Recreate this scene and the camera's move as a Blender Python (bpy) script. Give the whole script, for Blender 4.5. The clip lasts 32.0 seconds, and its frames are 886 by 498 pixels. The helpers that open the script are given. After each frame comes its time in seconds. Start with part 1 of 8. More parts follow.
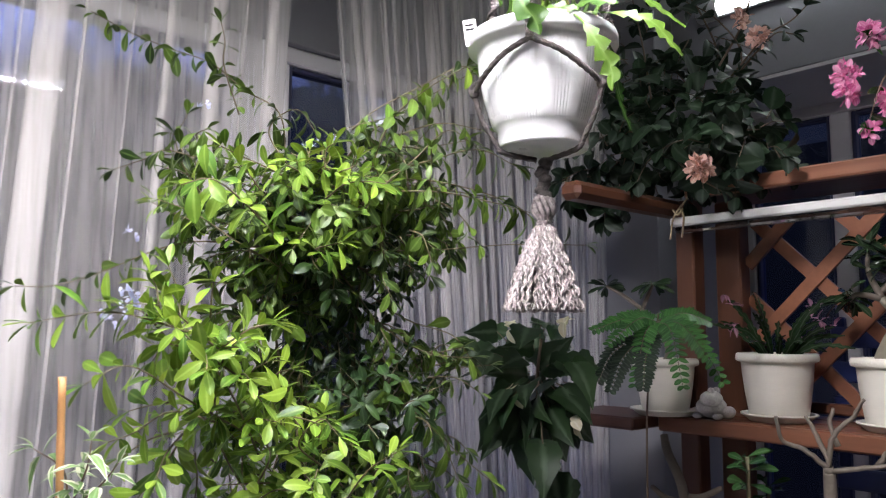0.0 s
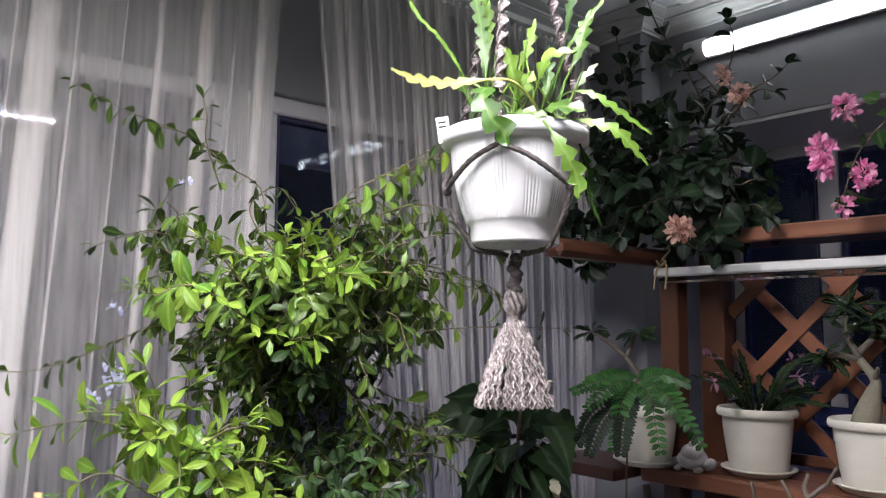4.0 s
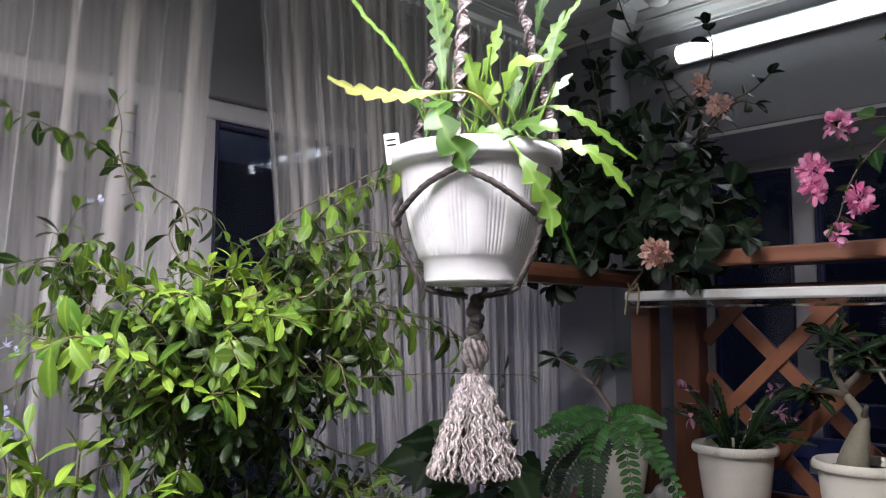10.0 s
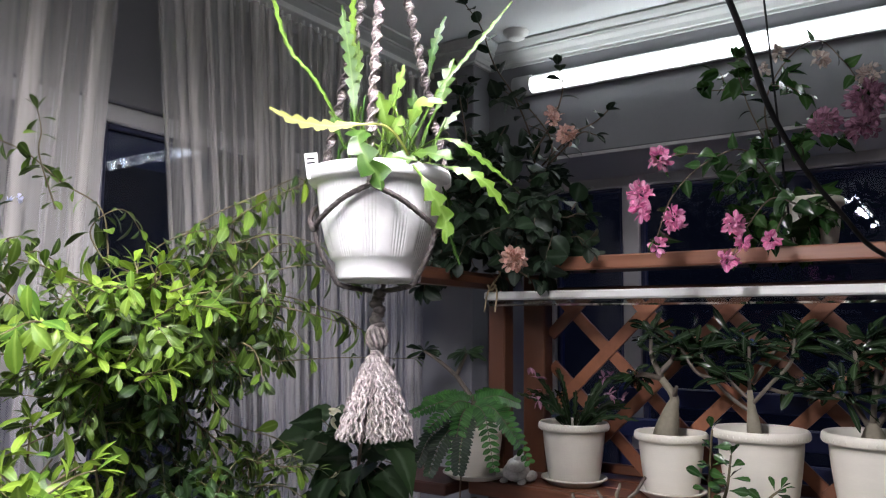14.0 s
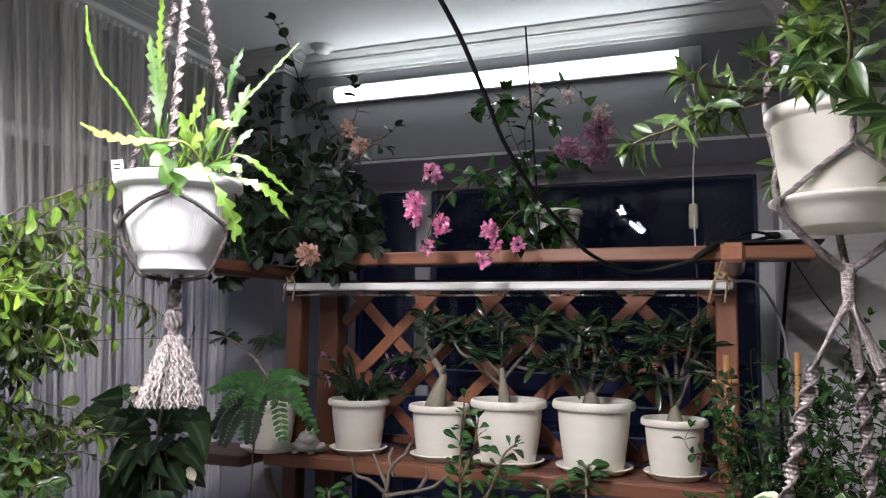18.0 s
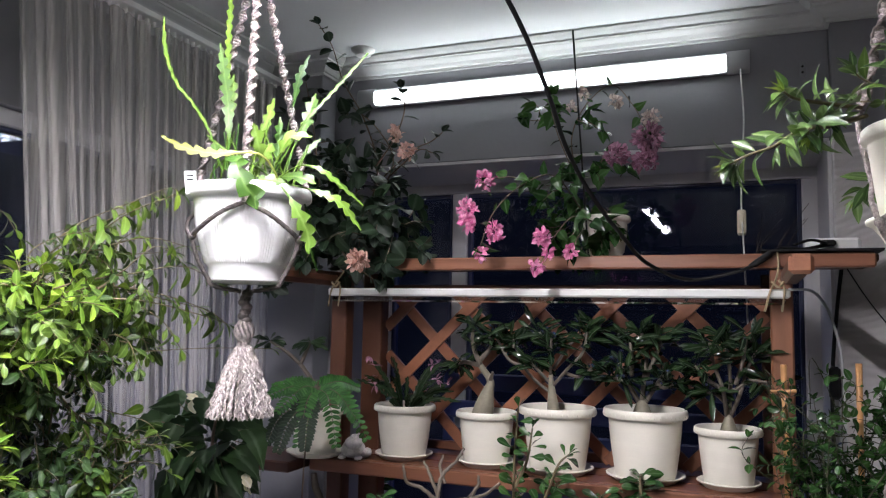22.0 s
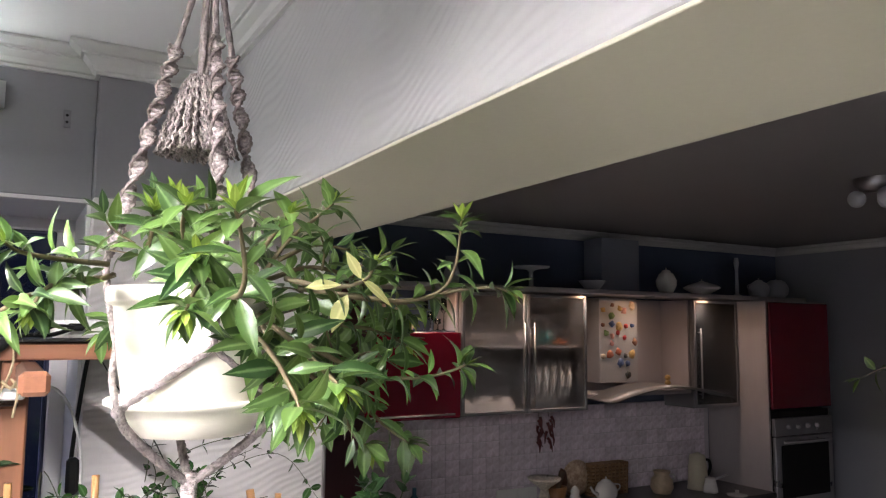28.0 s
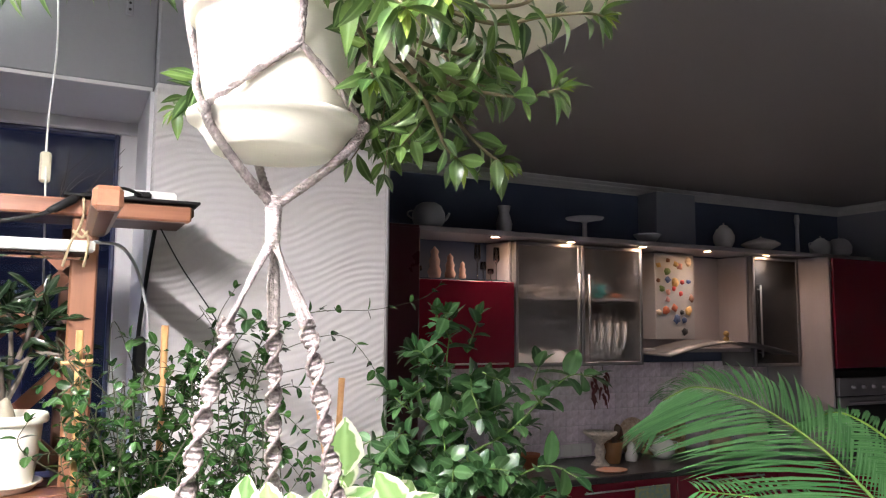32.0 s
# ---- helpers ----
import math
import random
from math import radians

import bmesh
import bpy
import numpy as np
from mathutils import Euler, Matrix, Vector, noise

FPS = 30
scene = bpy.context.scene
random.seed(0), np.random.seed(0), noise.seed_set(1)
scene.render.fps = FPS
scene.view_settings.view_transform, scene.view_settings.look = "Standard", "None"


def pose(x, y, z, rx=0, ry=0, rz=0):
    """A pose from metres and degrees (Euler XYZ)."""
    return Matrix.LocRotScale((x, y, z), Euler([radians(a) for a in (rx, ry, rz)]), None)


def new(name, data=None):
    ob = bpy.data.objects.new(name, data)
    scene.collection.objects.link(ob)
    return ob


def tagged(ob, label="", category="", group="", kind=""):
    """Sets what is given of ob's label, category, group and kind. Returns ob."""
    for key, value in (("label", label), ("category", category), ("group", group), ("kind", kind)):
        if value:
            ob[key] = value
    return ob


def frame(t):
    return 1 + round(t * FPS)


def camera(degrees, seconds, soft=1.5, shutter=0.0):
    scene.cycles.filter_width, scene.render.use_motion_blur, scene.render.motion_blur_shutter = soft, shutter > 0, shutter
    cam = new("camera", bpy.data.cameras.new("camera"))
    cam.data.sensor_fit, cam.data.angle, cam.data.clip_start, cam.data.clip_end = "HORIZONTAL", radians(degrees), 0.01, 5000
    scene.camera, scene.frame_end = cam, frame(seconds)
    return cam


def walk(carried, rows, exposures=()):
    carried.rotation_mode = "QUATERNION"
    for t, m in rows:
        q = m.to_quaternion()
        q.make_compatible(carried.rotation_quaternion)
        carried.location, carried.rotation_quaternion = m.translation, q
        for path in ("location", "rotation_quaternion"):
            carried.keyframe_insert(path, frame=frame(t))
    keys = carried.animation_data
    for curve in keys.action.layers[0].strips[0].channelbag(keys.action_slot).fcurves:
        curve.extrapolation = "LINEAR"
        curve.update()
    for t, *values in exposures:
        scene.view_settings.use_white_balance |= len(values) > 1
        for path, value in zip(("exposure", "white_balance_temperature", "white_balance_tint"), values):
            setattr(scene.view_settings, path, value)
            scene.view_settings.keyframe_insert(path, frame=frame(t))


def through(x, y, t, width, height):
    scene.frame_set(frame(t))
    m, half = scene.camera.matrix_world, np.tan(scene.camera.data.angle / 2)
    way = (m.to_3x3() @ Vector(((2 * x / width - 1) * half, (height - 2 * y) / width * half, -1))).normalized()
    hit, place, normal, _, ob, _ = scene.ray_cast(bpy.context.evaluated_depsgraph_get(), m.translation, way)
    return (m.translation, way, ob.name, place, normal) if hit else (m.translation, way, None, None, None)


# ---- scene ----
cam = camera(60.1, 32.0, soft=1.2)
ROWS = [  # seconds, place in metres, then yaw, pitch and roll in degrees
    (0.0, -0.028, 0.009, 1.577, 48.66, 6.13, 0.32),
    (0.5, -0.051, 0.054, 1.587, 48.38, 6.26, 0.29),
    (1.0, -0.099, 0.155, 1.601, 48.32, 6.05, 0.31),
    (1.5, -0.111, 0.203, 1.615, 50.00, 5.95, 0.37),
    (2.0, -0.085, 0.131, 1.615, 50.77, 6.15, 0.43),
    (2.5, -0.031, 0.043, 1.633, 50.81, 5.99, 0.50),
    (3.0, 0.005, 0.022, 1.661, 49.10, 5.91, 0.42),
    (3.5, 0.025, 0.017, 1.687, 48.73, 5.70, 0.43),
    (5.5, 0.010, 0.015, 1.790, 49.29, 5.31, 0.30),
    (6.0, 0.013, 0.006, 1.811, 49.25, 5.38, 0.29),
    (6.5, 0.013, -0.006, 1.831, 49.23, 5.33, 0.34),
    (7.0, 0.009, -0.012, 1.849, 48.95, 5.35, 0.41),
    (7.5, 0.014, -0.022, 1.859, 48.52, 5.49, 0.42),
    (8.0, 0.018, -0.033, 1.839, 47.82, 5.40, 0.44),
    (8.5, 0.005, -0.022, 1.792, 47.19, 5.11, 0.37),
    (9.0, -0.002, 0.011, 1.754, 46.69, 5.24, 0.38),
    (9.5, -0.032, 0.048, 1.754, 46.34, 5.49, 0.44),
    (10.0, -0.081, 0.127, 1.776, 45.93, 5.58, 0.43),
    (10.5, -0.121, 0.178, 1.812, 45.50, 5.67, 0.51),
    (11.0, -0.093, 0.173, 1.813, 45.31, 5.83, 0.34),
    (11.5, -0.060, 0.094, 1.805, 45.13, 5.77, 0.46),
    (12.0, -0.019, 0.000, 1.807, 44.93, 5.62, 0.46),
    (12.5, 0.016, -0.035, 1.808, 44.09, 5.71, 0.58),
    (13.0, 0.033, -0.038, 1.788, 41.87, 5.60, 0.50),
    (13.5, 0.019, -0.057, 1.761, 38.07, 5.93, 0.54),
    (14.0, -0.012, -0.064, 1.756, 34.41, 5.95, 0.57),
    (14.5, -0.065, -0.063, 1.755, 29.52, 6.03, 0.67),
    (15.0, -0.085, -0.073, 1.766, 25.05, 6.00, 0.96),
    (15.5, -0.085, -0.071, 1.783, 22.51, 5.99, 0.95),
    (17.5, 0.132, -0.209, 1.745, 21.24, 5.64, 0.88),
    (18.0, 0.171, -0.246, 1.743, 21.14, 5.57, 0.81),
    (18.5, 0.179, -0.313, 1.739, 21.00, 5.47, 0.92),
    (19.0, 0.186, -0.347, 1.741, 21.43, 5.49, 0.86),
    (19.5, 0.197, -0.359, 1.742, 21.97, 5.58, 0.87),
    (20.0, 0.207, -0.354, 1.745, 22.16, 5.43, 0.85),
    (20.5, 0.179, -0.320, 1.747, 22.40, 5.22, 1.09),
    (21.0, 0.162, -0.273, 1.768, 22.39, 5.25, 1.07),
    (21.5, 0.092, -0.277, 1.753, 22.25, 5.25, 1.08),
    (22.0, 0.074, -0.278, 1.767, 21.88, 5.30, 1.07),
    (22.5, 0.176, -0.237, 1.792, 19.82, 5.24, 0.90),
    (23.0, 0.240, -0.189, 1.796, 9.65, 5.23, 1.05),
    (23.5, 0.222, -0.128, 1.816, -3.45, 5.35, 1.06),
    (24.0, 0.169, -0.069, 1.848, -14.22, 5.42, 1.05),
    (24.5, 0.156, -0.064, 1.896, -20.32, 5.78, 0.98),
    (25.0, 0.145, -0.071, 1.943, -24.24, 5.83, 0.84),
    (25.5, 0.128, -0.088, 1.990, -26.34, 5.83, 0.66),
    (27.5, 0.126, -0.082, 2.015, -29.52, 5.94, 0.36),
    (28.0, 0.120, -0.051, 1.971, -29.55, 6.04, 0.52),
    (28.5, 0.111, -0.028, 1.929, -29.50, 6.13, 0.47),
    (29.0, 0.094, -0.016, 1.882, -29.54, 5.97, 0.37),
    (29.5, 0.079, -0.021, 1.835, -29.58, 5.76, 0.34),
    (30.0, 0.075, -0.017, 1.806, -29.72, 5.73, 0.32),
    (30.5, 0.077, -0.003, 1.785, -29.32, 5.82, 0.26),
    (31.0, 0.085, 0.010, 1.761, -28.54, 5.93, 0.34),
    (31.5, 0.099, 0.012, 1.725, -27.38, 5.90, 0.29),
    (32.0, 0.112, 0.032, 1.694, -26.24, 5.78, 0.45),
]
EXPOSURES = [(t, e, 6480 if t < 23.8 else 6780, 17 if t < 23.8 else 15) for t, e in ((0.0, 0.02), (1.0, 0.1), (2.0, 0.26), (3.0, -0.12), (6.0, -0.3), (8.0, -0.35), (9.0, -0.4), (10.0, -0.42), (13.0, -0.3), (15.0, -0.18), (19.0, 0.08), (22.3, 0.06), (23.0, 0.04), (23.5, 0.58), (24.0, 1.04), (25.0, 1.40), (28.0, 1.52), (29.0, 1.70), (30.0, 1.83), (32.0, 1.97))]
walk(cam, [(t, pose(x, y, z, 90 + p, 0, w) @ pose(0, 0, 0, 0, 0, r)) for t, x, y, z, w, p, r in ROWS], EXPOSURES)

# ---- night outside ----
world = bpy.data.worlds.new("night")
scene.world = world
world.use_nodes = True
wn, wl = world.node_tree.nodes, world.node_tree.links
bg, tc, sep, nz, up, ramp = wn["Background"], wn.new("ShaderNodeTexCoord"), wn.new("ShaderNodeSeparateXYZ"), wn.new("ShaderNodeTexNoise"), wn.new("ShaderNodeMath"), wn.new("ShaderNodeValToRGB")
nz.inputs["Scale"].default_value, nz.inputs["Detail"].default_value, nz.inputs["Roughness"].default_value = 9, 8, 0.7
wl.new(tc.outputs["Generated"], sep.inputs[0]), wl.new(tc.outputs["Generated"], nz.inputs["Vector"])
up.operation = "MULTIPLY_ADD"
up.inputs[1].default_value = 0.32
wl.new(nz.outputs["Fac"], up.inputs[0]), wl.new(sep.outputs["Z"], up.inputs[2])
ramp.color_ramp.elements[0].position, ramp.color_ramp.elements[0].color = 0.462, (0.006, 0.008, 0.016, 1)
ramp.color_ramp.elements[1].position, ramp.color_ramp.elements[1].color = 0.535, (0.20, 0.25, 0.52, 1)
wl.new(up.outputs[0], ramp.inputs[0]), wl.new(ramp.outputs[0], bg.inputs[0])
bg.inputs[1].default_value = 2.2
TUBE_WALL, TUBE_ROOM, SPOT = 13.0, 400.0, 40.0


# ---- materials ----
def material(name):
    m = bpy.data.materials.new(name)
    m.use_nodes = True
    return m, m.node_tree.nodes, m.node_tree.links


def surface(name, color, rough=0.6, metal=0.0, vary=0.15, scale=6.0, fine=60.0, bump=0.15, spec=0.5, stretch=(1, 1, 1), other=None, coat=0.0, random_tone=0.0):
    """A plain surface with stains at one scale and grain at a finer one."""
    m, n, l = material(name)
    b = n["Principled BSDF"]
    co = n.new("ShaderNodeTexCoord")
    mp = n.new("ShaderNodeMapping")
    mp.inputs["Scale"].default_value = stretch
    l.new(co.outputs["Object"], mp.inputs[0])
    big, small = n.new("ShaderNodeTexNoise"), n.new("ShaderNodeTexNoise")
    big.inputs["Scale"].default_value, small.inputs["Scale"].default_value = scale, fine
    big.inputs["Detail"].default_value = small.inputs["Detail"].default_value = 5
    l.new(mp.outputs[0], big.inputs["Vector"]), l.new(mp.outputs[0], small.inputs["Vector"])
    ramp = n.new("ShaderNodeMix")
    ramp.data_type = "RGBA"
    dark = [c * (1 - vary) for c in color] if other is None else other
    light = [min(1, c * (1 + vary * 0.6)) for c in color]
    ramp.inputs[6].default_value, ramp.inputs[7].default_value = (*dark, 1), (*light, 1)
    add = n.new("ShaderNodeMath")
    add.operation = "MULTIPLY_ADD"
    add.inputs[1].default_value = 0.6
    l.new(small.outputs["Fac"], add.inputs[0])
    half = n.new("ShaderNodeMath")
    half.operation = "MULTIPLY_ADD"
    half.inputs[1].default_value, half.inputs[2].default_value = 1.4, -0.5
    l.new(big.outputs["Fac"], half.inputs[0])
    l.new(half.outputs[0], add.inputs[2])
    l.new(add.outputs[0], ramp.inputs[0])
    out = ramp.outputs[2]
    if random_tone:
        info, hsv, mr = n.new("ShaderNodeObjectInfo"), n.new("ShaderNodeHueSaturation"), n.new("ShaderNodeMapRange")
        mr.inputs[3].default_value, mr.inputs[4].default_value = 1 - random_tone, 1 + random_tone
        l.new(info.outputs["Random"], mr.inputs[0]), l.new(mr.outputs[0], hsv.inputs["Value"]), l.new(out, hsv.inputs["Color"])
        out = hsv.outputs[0]
    l.new(out, b.inputs["Base Color"])
    b.inputs["Metallic"].default_value, b.inputs["Specular IOR Level"].default_value = metal, spec
    b.inputs["Coat Weight"].default_value = coat
    mr = n.new("ShaderNodeMapRange")
    mr.inputs[3].default_value, mr.inputs[4].default_value = max(0.03, rough - 0.08), min(1, rough + 0.08)
    l.new(big.outputs["Fac"], mr.inputs[0]), l.new(mr.outputs[0], b.inputs["Roughness"])
    if bump:
        bp = n.new("ShaderNodeBump")
        bp.inputs["Strength"].default_value, bp.inputs["Distance"].default_value = bump, 0.003
        l.new(small.outputs["Fac"], bp.inputs["Height"]), l.new(bp.outputs[0], b.inputs["Normal"])
    return m


def leafy(name, dark, light, rough=0.42, through=0.35, edge=None, spec=0.4, vein=0.25, each=False):
    """Leaf: tone differs from leaf to leaf, with a paler midrib; light shines through a little. edge: a pale variegated margin."""
    m, n, l = material(name)
    b = n["Principled BSDF"]
    geo, mix = n.new("ShaderNodeNewGeometry"), n.new("ShaderNodeMix")
    mix.data_type = "RGBA"
    mix.inputs[6].default_value, mix.inputs[7].default_value = (*dark, 1), (*light, 1)
    co, noi = n.new("ShaderNodeTexCoord"), n.new("ShaderNodeTexNoise")
    noi.inputs["Scale"].default_value, noi.inputs["Detail"].default_value = 55, 4
    l.new(co.outputs["Object"], noi.inputs["Vector"])
    add = n.new("ShaderNodeMath")
    add.operation = "MULTIPLY_ADD"
    add.inputs[1].default_value = 0.35
    pw = n.new("ShaderNodeMath")
    pw.operation = "MULTIPLY_ADD"
    pw.inputs[1].default_value, pw.inputs[2].default_value = 0.9, -0.12
    l.new(n.new("ShaderNodeObjectInfo").outputs["Random"] if each else geo.outputs["Random Per Island"], pw.inputs[0])
    l.new(noi.outputs["Fac"], add.inputs[0]), l.new(pw.outputs[0], add.inputs[2]), l.new(add.outputs[0], mix.inputs[0])
    rib, thin, pale = n.new("ShaderNodeAttribute"), n.new("ShaderNodeMapRange"), n.new("ShaderNodeMix")
    rib.attribute_name = "rib"
    pale.data_type = "RGBA"
    thin.inputs[1].default_value, thin.inputs[2].default_value, thin.inputs[4].default_value = 0.72, 0.95, vein
    pale.inputs[7].default_value = (*[min(1, c * 1.6 + 0.12) for c in light], 1)
    l.new(rib.outputs["Fac"], thin.inputs[0]), l.new(thin.outputs[0], pale.inputs[0]), l.new(mix.outputs[2], pale.inputs[6])
    col = pale.outputs[2]
    if edge:
        big, st, mx = n.new("ShaderNodeTexNoise"), n.new("ShaderNodeMapRange"), n.new("ShaderNodeMix")
        big.inputs["Scale"].default_value = 38
        mx.data_type = "RGBA"
        sm = n.new("ShaderNodeMath")
        sm.operation = "MULTIPLY_ADD"
        sm.inputs[1].default_value = 2.2
        l.new(co.outputs["Object"], big.inputs["Vector"]), l.new(big.outputs["Fac"], sm.inputs[0]), l.new(rib.outputs["Fac"], sm.inputs[2]), l.new(sm.outputs[0], st.inputs[0])
        st.inputs[1].default_value, st.inputs[2].default_value = 1.55, 1.40
        mx.inputs[7].default_value = (*edge, 1)
        l.new(st.outputs[0], mx.inputs[0]), l.new(col, mx.inputs[6])
        col = mx.outputs[2]
    l.new(col, b.inputs["Base Color"])
    b.inputs["Roughness"].default_value, b.inputs["Specular IOR Level"].default_value = rough, spec
    tr, sh = n.new("ShaderNodeBsdfTranslucent"), n.new("ShaderNodeMixShader")
    hue = n.new("ShaderNodeHueSaturation")
    hue.inputs["Hue"].default_value, hue.inputs["Value"].default_value = 0.485, 1.5
    l.new(col, hue.inputs["Color"]), l.new(hue.outputs[0], tr.inputs[0])
    sh.inputs[0].default_value = through
    l.new(b.outputs[0], sh.inputs[1]), l.new(tr.outputs[0], sh.inputs[2])
    bp = n.new("ShaderNodeBump")
    bp.inputs["Strength"].default_value, bp.inputs["Distance"].default_value = 0.25, 0.002
    l.new(noi.outputs["Fac"], bp.inputs["Height"]), l.new(bp.outputs[0], b.inputs["Normal"])
    l.new(sh.outputs[0], n["Material Output"].inputs[0])
    return m


def wood(name, dark, light, axis=0, rough=0.45, scale=9.0):
    """Stained timber with grain along one axis (0 x, 1 y, 2 z)."""
    stretch = [1.0, 1.0, 1.0]
    stretch[axis] = 0.07
    return surface(name, light, rough, vary=0.2, scale=scale, fine=70, bump=0.25, stretch=stretch, other=dark, random_tone=0.18, coat=0.15)


def glow(name, color, strength):
    m, n, l = material(name)
    b = n["Principled BSDF"]
    b.inputs["Base Color"].default_value = (0.8, 0.8, 0.8, 1)
    b.inputs["Emission Color"].default_value, b.inputs["Emission Strength"].default_value = (*color, 1), strength
    return m


def glassy(name, tint=(1, 1, 1), rough=0.0, see=0.9):
    """Thin pane: mostly clear, with a mirror's gloss."""
    m, n, l = material(name)
    tr, gl, sh, fr = n.new("ShaderNodeBsdfTransparent"), n.new("ShaderNodeBsdfGlossy"), n.new("ShaderNodeMixShader"), n.new("ShaderNodeFresnel")
    tr.inputs[0].default_value = (*[c * see for c in tint], 1)
    gl.inputs["Roughness"].default_value = rough
    fr.inputs[0].default_value = 1.55
    l.new(fr.outputs[0], sh.inputs[0]), l.new(tr.outputs[0], sh.inputs[1]), l.new(gl.outputs[0], sh.inputs[2])
    l.new(sh.outputs[0], n["Material Output"].inputs[0])
    return m


def sheer(name):
    """Net curtain: a fine white mesh, half open."""
    m, n, l = material(name)
    df, tl, tr = n.new("ShaderNodeBsdfDiffuse"), n.new("ShaderNodeBsdfTranslucent"), n.new("ShaderNodeBsdfTransparent")
    df.inputs[0].default_value = tl.inputs[0].default_value = (0.92, 0.885, 0.85, 1)
    a, b = n.new("ShaderNodeMixShader"), n.new("ShaderNodeMixShader")
    a.inputs[0].default_value = 0.3
    co, noi, mr, mp = n.new("ShaderNodeTexCoord"), n.new("ShaderNodeTexNoise"), n.new("ShaderNodeMapRange"), n.new("ShaderNodeMapping")
    mp.inputs["Scale"].default_value = (30, 30, 1.2)
    noi.inputs["Scale"].default_value = 3
    l.new(co.outputs["Object"], mp.inputs[0]), l.new(mp.outputs[0], noi.inputs["Vector"]), l.new(noi.outputs["Fac"], mr.inputs[0])
    mr.inputs[1].default_value, mr.inputs[2].default_value, mr.inputs[3].default_value, mr.inputs[4].default_value = 0.3, 0.7, 0.25, 0.35
    sep, fac = n.new("ShaderNodeSeparateXYZ"), mr.outputs[0]
    l.new(co.outputs["Object"], sep.inputs[0])
    waves = []
    for axis in (1, 2):
        k, sn = n.new("ShaderNodeMath"), n.new("ShaderNodeMath")
        k.operation, sn.operation = "MULTIPLY", "SINE"
        k.inputs[1].default_value = 2 * math.pi / 0.0046
        l.new(sep.outputs[axis], k.inputs[0]), l.new(k.outputs[0], sn.inputs[0])
        waves.append(sn)
    pr, ad = n.new("ShaderNodeMath"), n.new("ShaderNodeMath")
    pr.operation, ad.operation = "MULTIPLY", "MULTIPLY_ADD"
    l.new(waves[0].outputs[0], pr.inputs[0]), l.new(waves[1].outputs[0], pr.inputs[1])
    ad.inputs[1].default_value = 0.04
    l.new(pr.outputs[0], ad.inputs[0]), l.new(fac, ad.inputs[2])
    l.new(df.outputs[0], a.inputs[1]), l.new(tl.outputs[0], a.inputs[2])
    l.new(ad.outputs[0], b.inputs[0]), l.new(tr.outputs[0], b.inputs[1]), l.new(a.outputs[0], b.inputs[2])
    l.new(b.outputs[0], n["Material Output"].inputs[0])
    return m


def stucco(name, color):
    """Combed plaster: shallow waves that sweep over the wall."""
    m = surface(name, color, 0.75, vary=0.06, scale=3, fine=120, bump=0.0, spec=0.25)
    n, l = m.node_tree.nodes, m.node_tree.links
    co, wv, bp, mp = n.new("ShaderNodeTexCoord"), n.new("ShaderNodeTexWave"), n.new("ShaderNodeBump"), n.new("ShaderNodeMapping")
    mp.inputs["Rotation"].default_value = (0.35, 0.25, 0.2)
    wv.bands_direction = "Z"
    wv.inputs["Scale"].default_value, wv.inputs["Distortion"].default_value = 17, 22
    wv.inputs["Detail"].default_value, wv.inputs["Detail Scale"].default_value = 0.6, 0.28
    l.new(co.outputs["Object"], mp.inputs[0]), l.new(mp.outputs[0], wv.inputs["Vector"])
    bp.inputs["Strength"].default_value, bp.inputs["Distance"].default_value = 0.42, 0.004
    l.new(wv.outputs["Fac"], bp.inputs["Height"]), l.new(bp.outputs[0], n["Principled BSDF"].inputs["Normal"])
    return m


WALL = surface("grey_wall_paint", (0.24, 0.24, 0.26), 0.8, vary=0.06, scale=2, fine=90, bump=0.12, spec=0.25)
STUCCO = stucco("combed_plaster", (0.52, 0.50, 0.50))
BEAM_PLASTER = stucco("beam_plaster", (0.41, 0.405, 0.415))
OLIVE = surface("soffit_paint", (0.56, 0.54, 0.43), 0.8, vary=0.06, scale=2, fine=90, bump=0.1, spec=0.2)
CEILING = surface("ceiling_white", (0.70, 0.71, 0.72), 0.75, vary=0.03, scale=1.5, fine=80, bump=0.05, spec=0.25)
PLASTER = surface("moulding_white", (0.53, 0.535, 0.53), 0.6, vary=0.05, scale=4, fine=60, bump=0.05)
FRAME = surface("window_frame_white", (0.60, 0.59, 0.60), 0.4, vary=0.06, scale=5, fine=80, bump=0.03)
SEAL = surface("dark_blue_frame", (0.035, 0.04, 0.09), 0.4, vary=0.15, bump=0.03)
FLOOR = surface("floor_tile", (0.48, 0.46, 0.44), 0.45, vary=0.25, scale=3, fine=30, bump=0.1)
# Uprights get the darkest stain: the shade they stand in is put into it.
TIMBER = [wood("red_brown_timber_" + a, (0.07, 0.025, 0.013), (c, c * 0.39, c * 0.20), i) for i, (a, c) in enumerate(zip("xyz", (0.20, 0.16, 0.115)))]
# Varnished front rail, lightened with the lamplight that falls on it.
LIT_RAIL = wood("lit_varnished_rail", (0.15, 0.058, 0.032), (0.46, 0.205, 0.125), 0, 0.32)
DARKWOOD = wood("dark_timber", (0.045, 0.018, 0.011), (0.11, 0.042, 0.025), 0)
ENDGRAIN = surface("end_grain", (0.30, 0.13, 0.075), 0.35, vary=0.35, scale=25, fine=140, bump=0.1, coat=0.3)
LATH = surface("lattice_slat", (0.27, 0.103, 0.051), 0.5, vary=0.35, scale=12, fine=90, bump=0.2, random_tone=0.25)
GLASS = glassy("window_glass", (0.8, 0.85, 0.95))
NET = sheer("net_curtain")
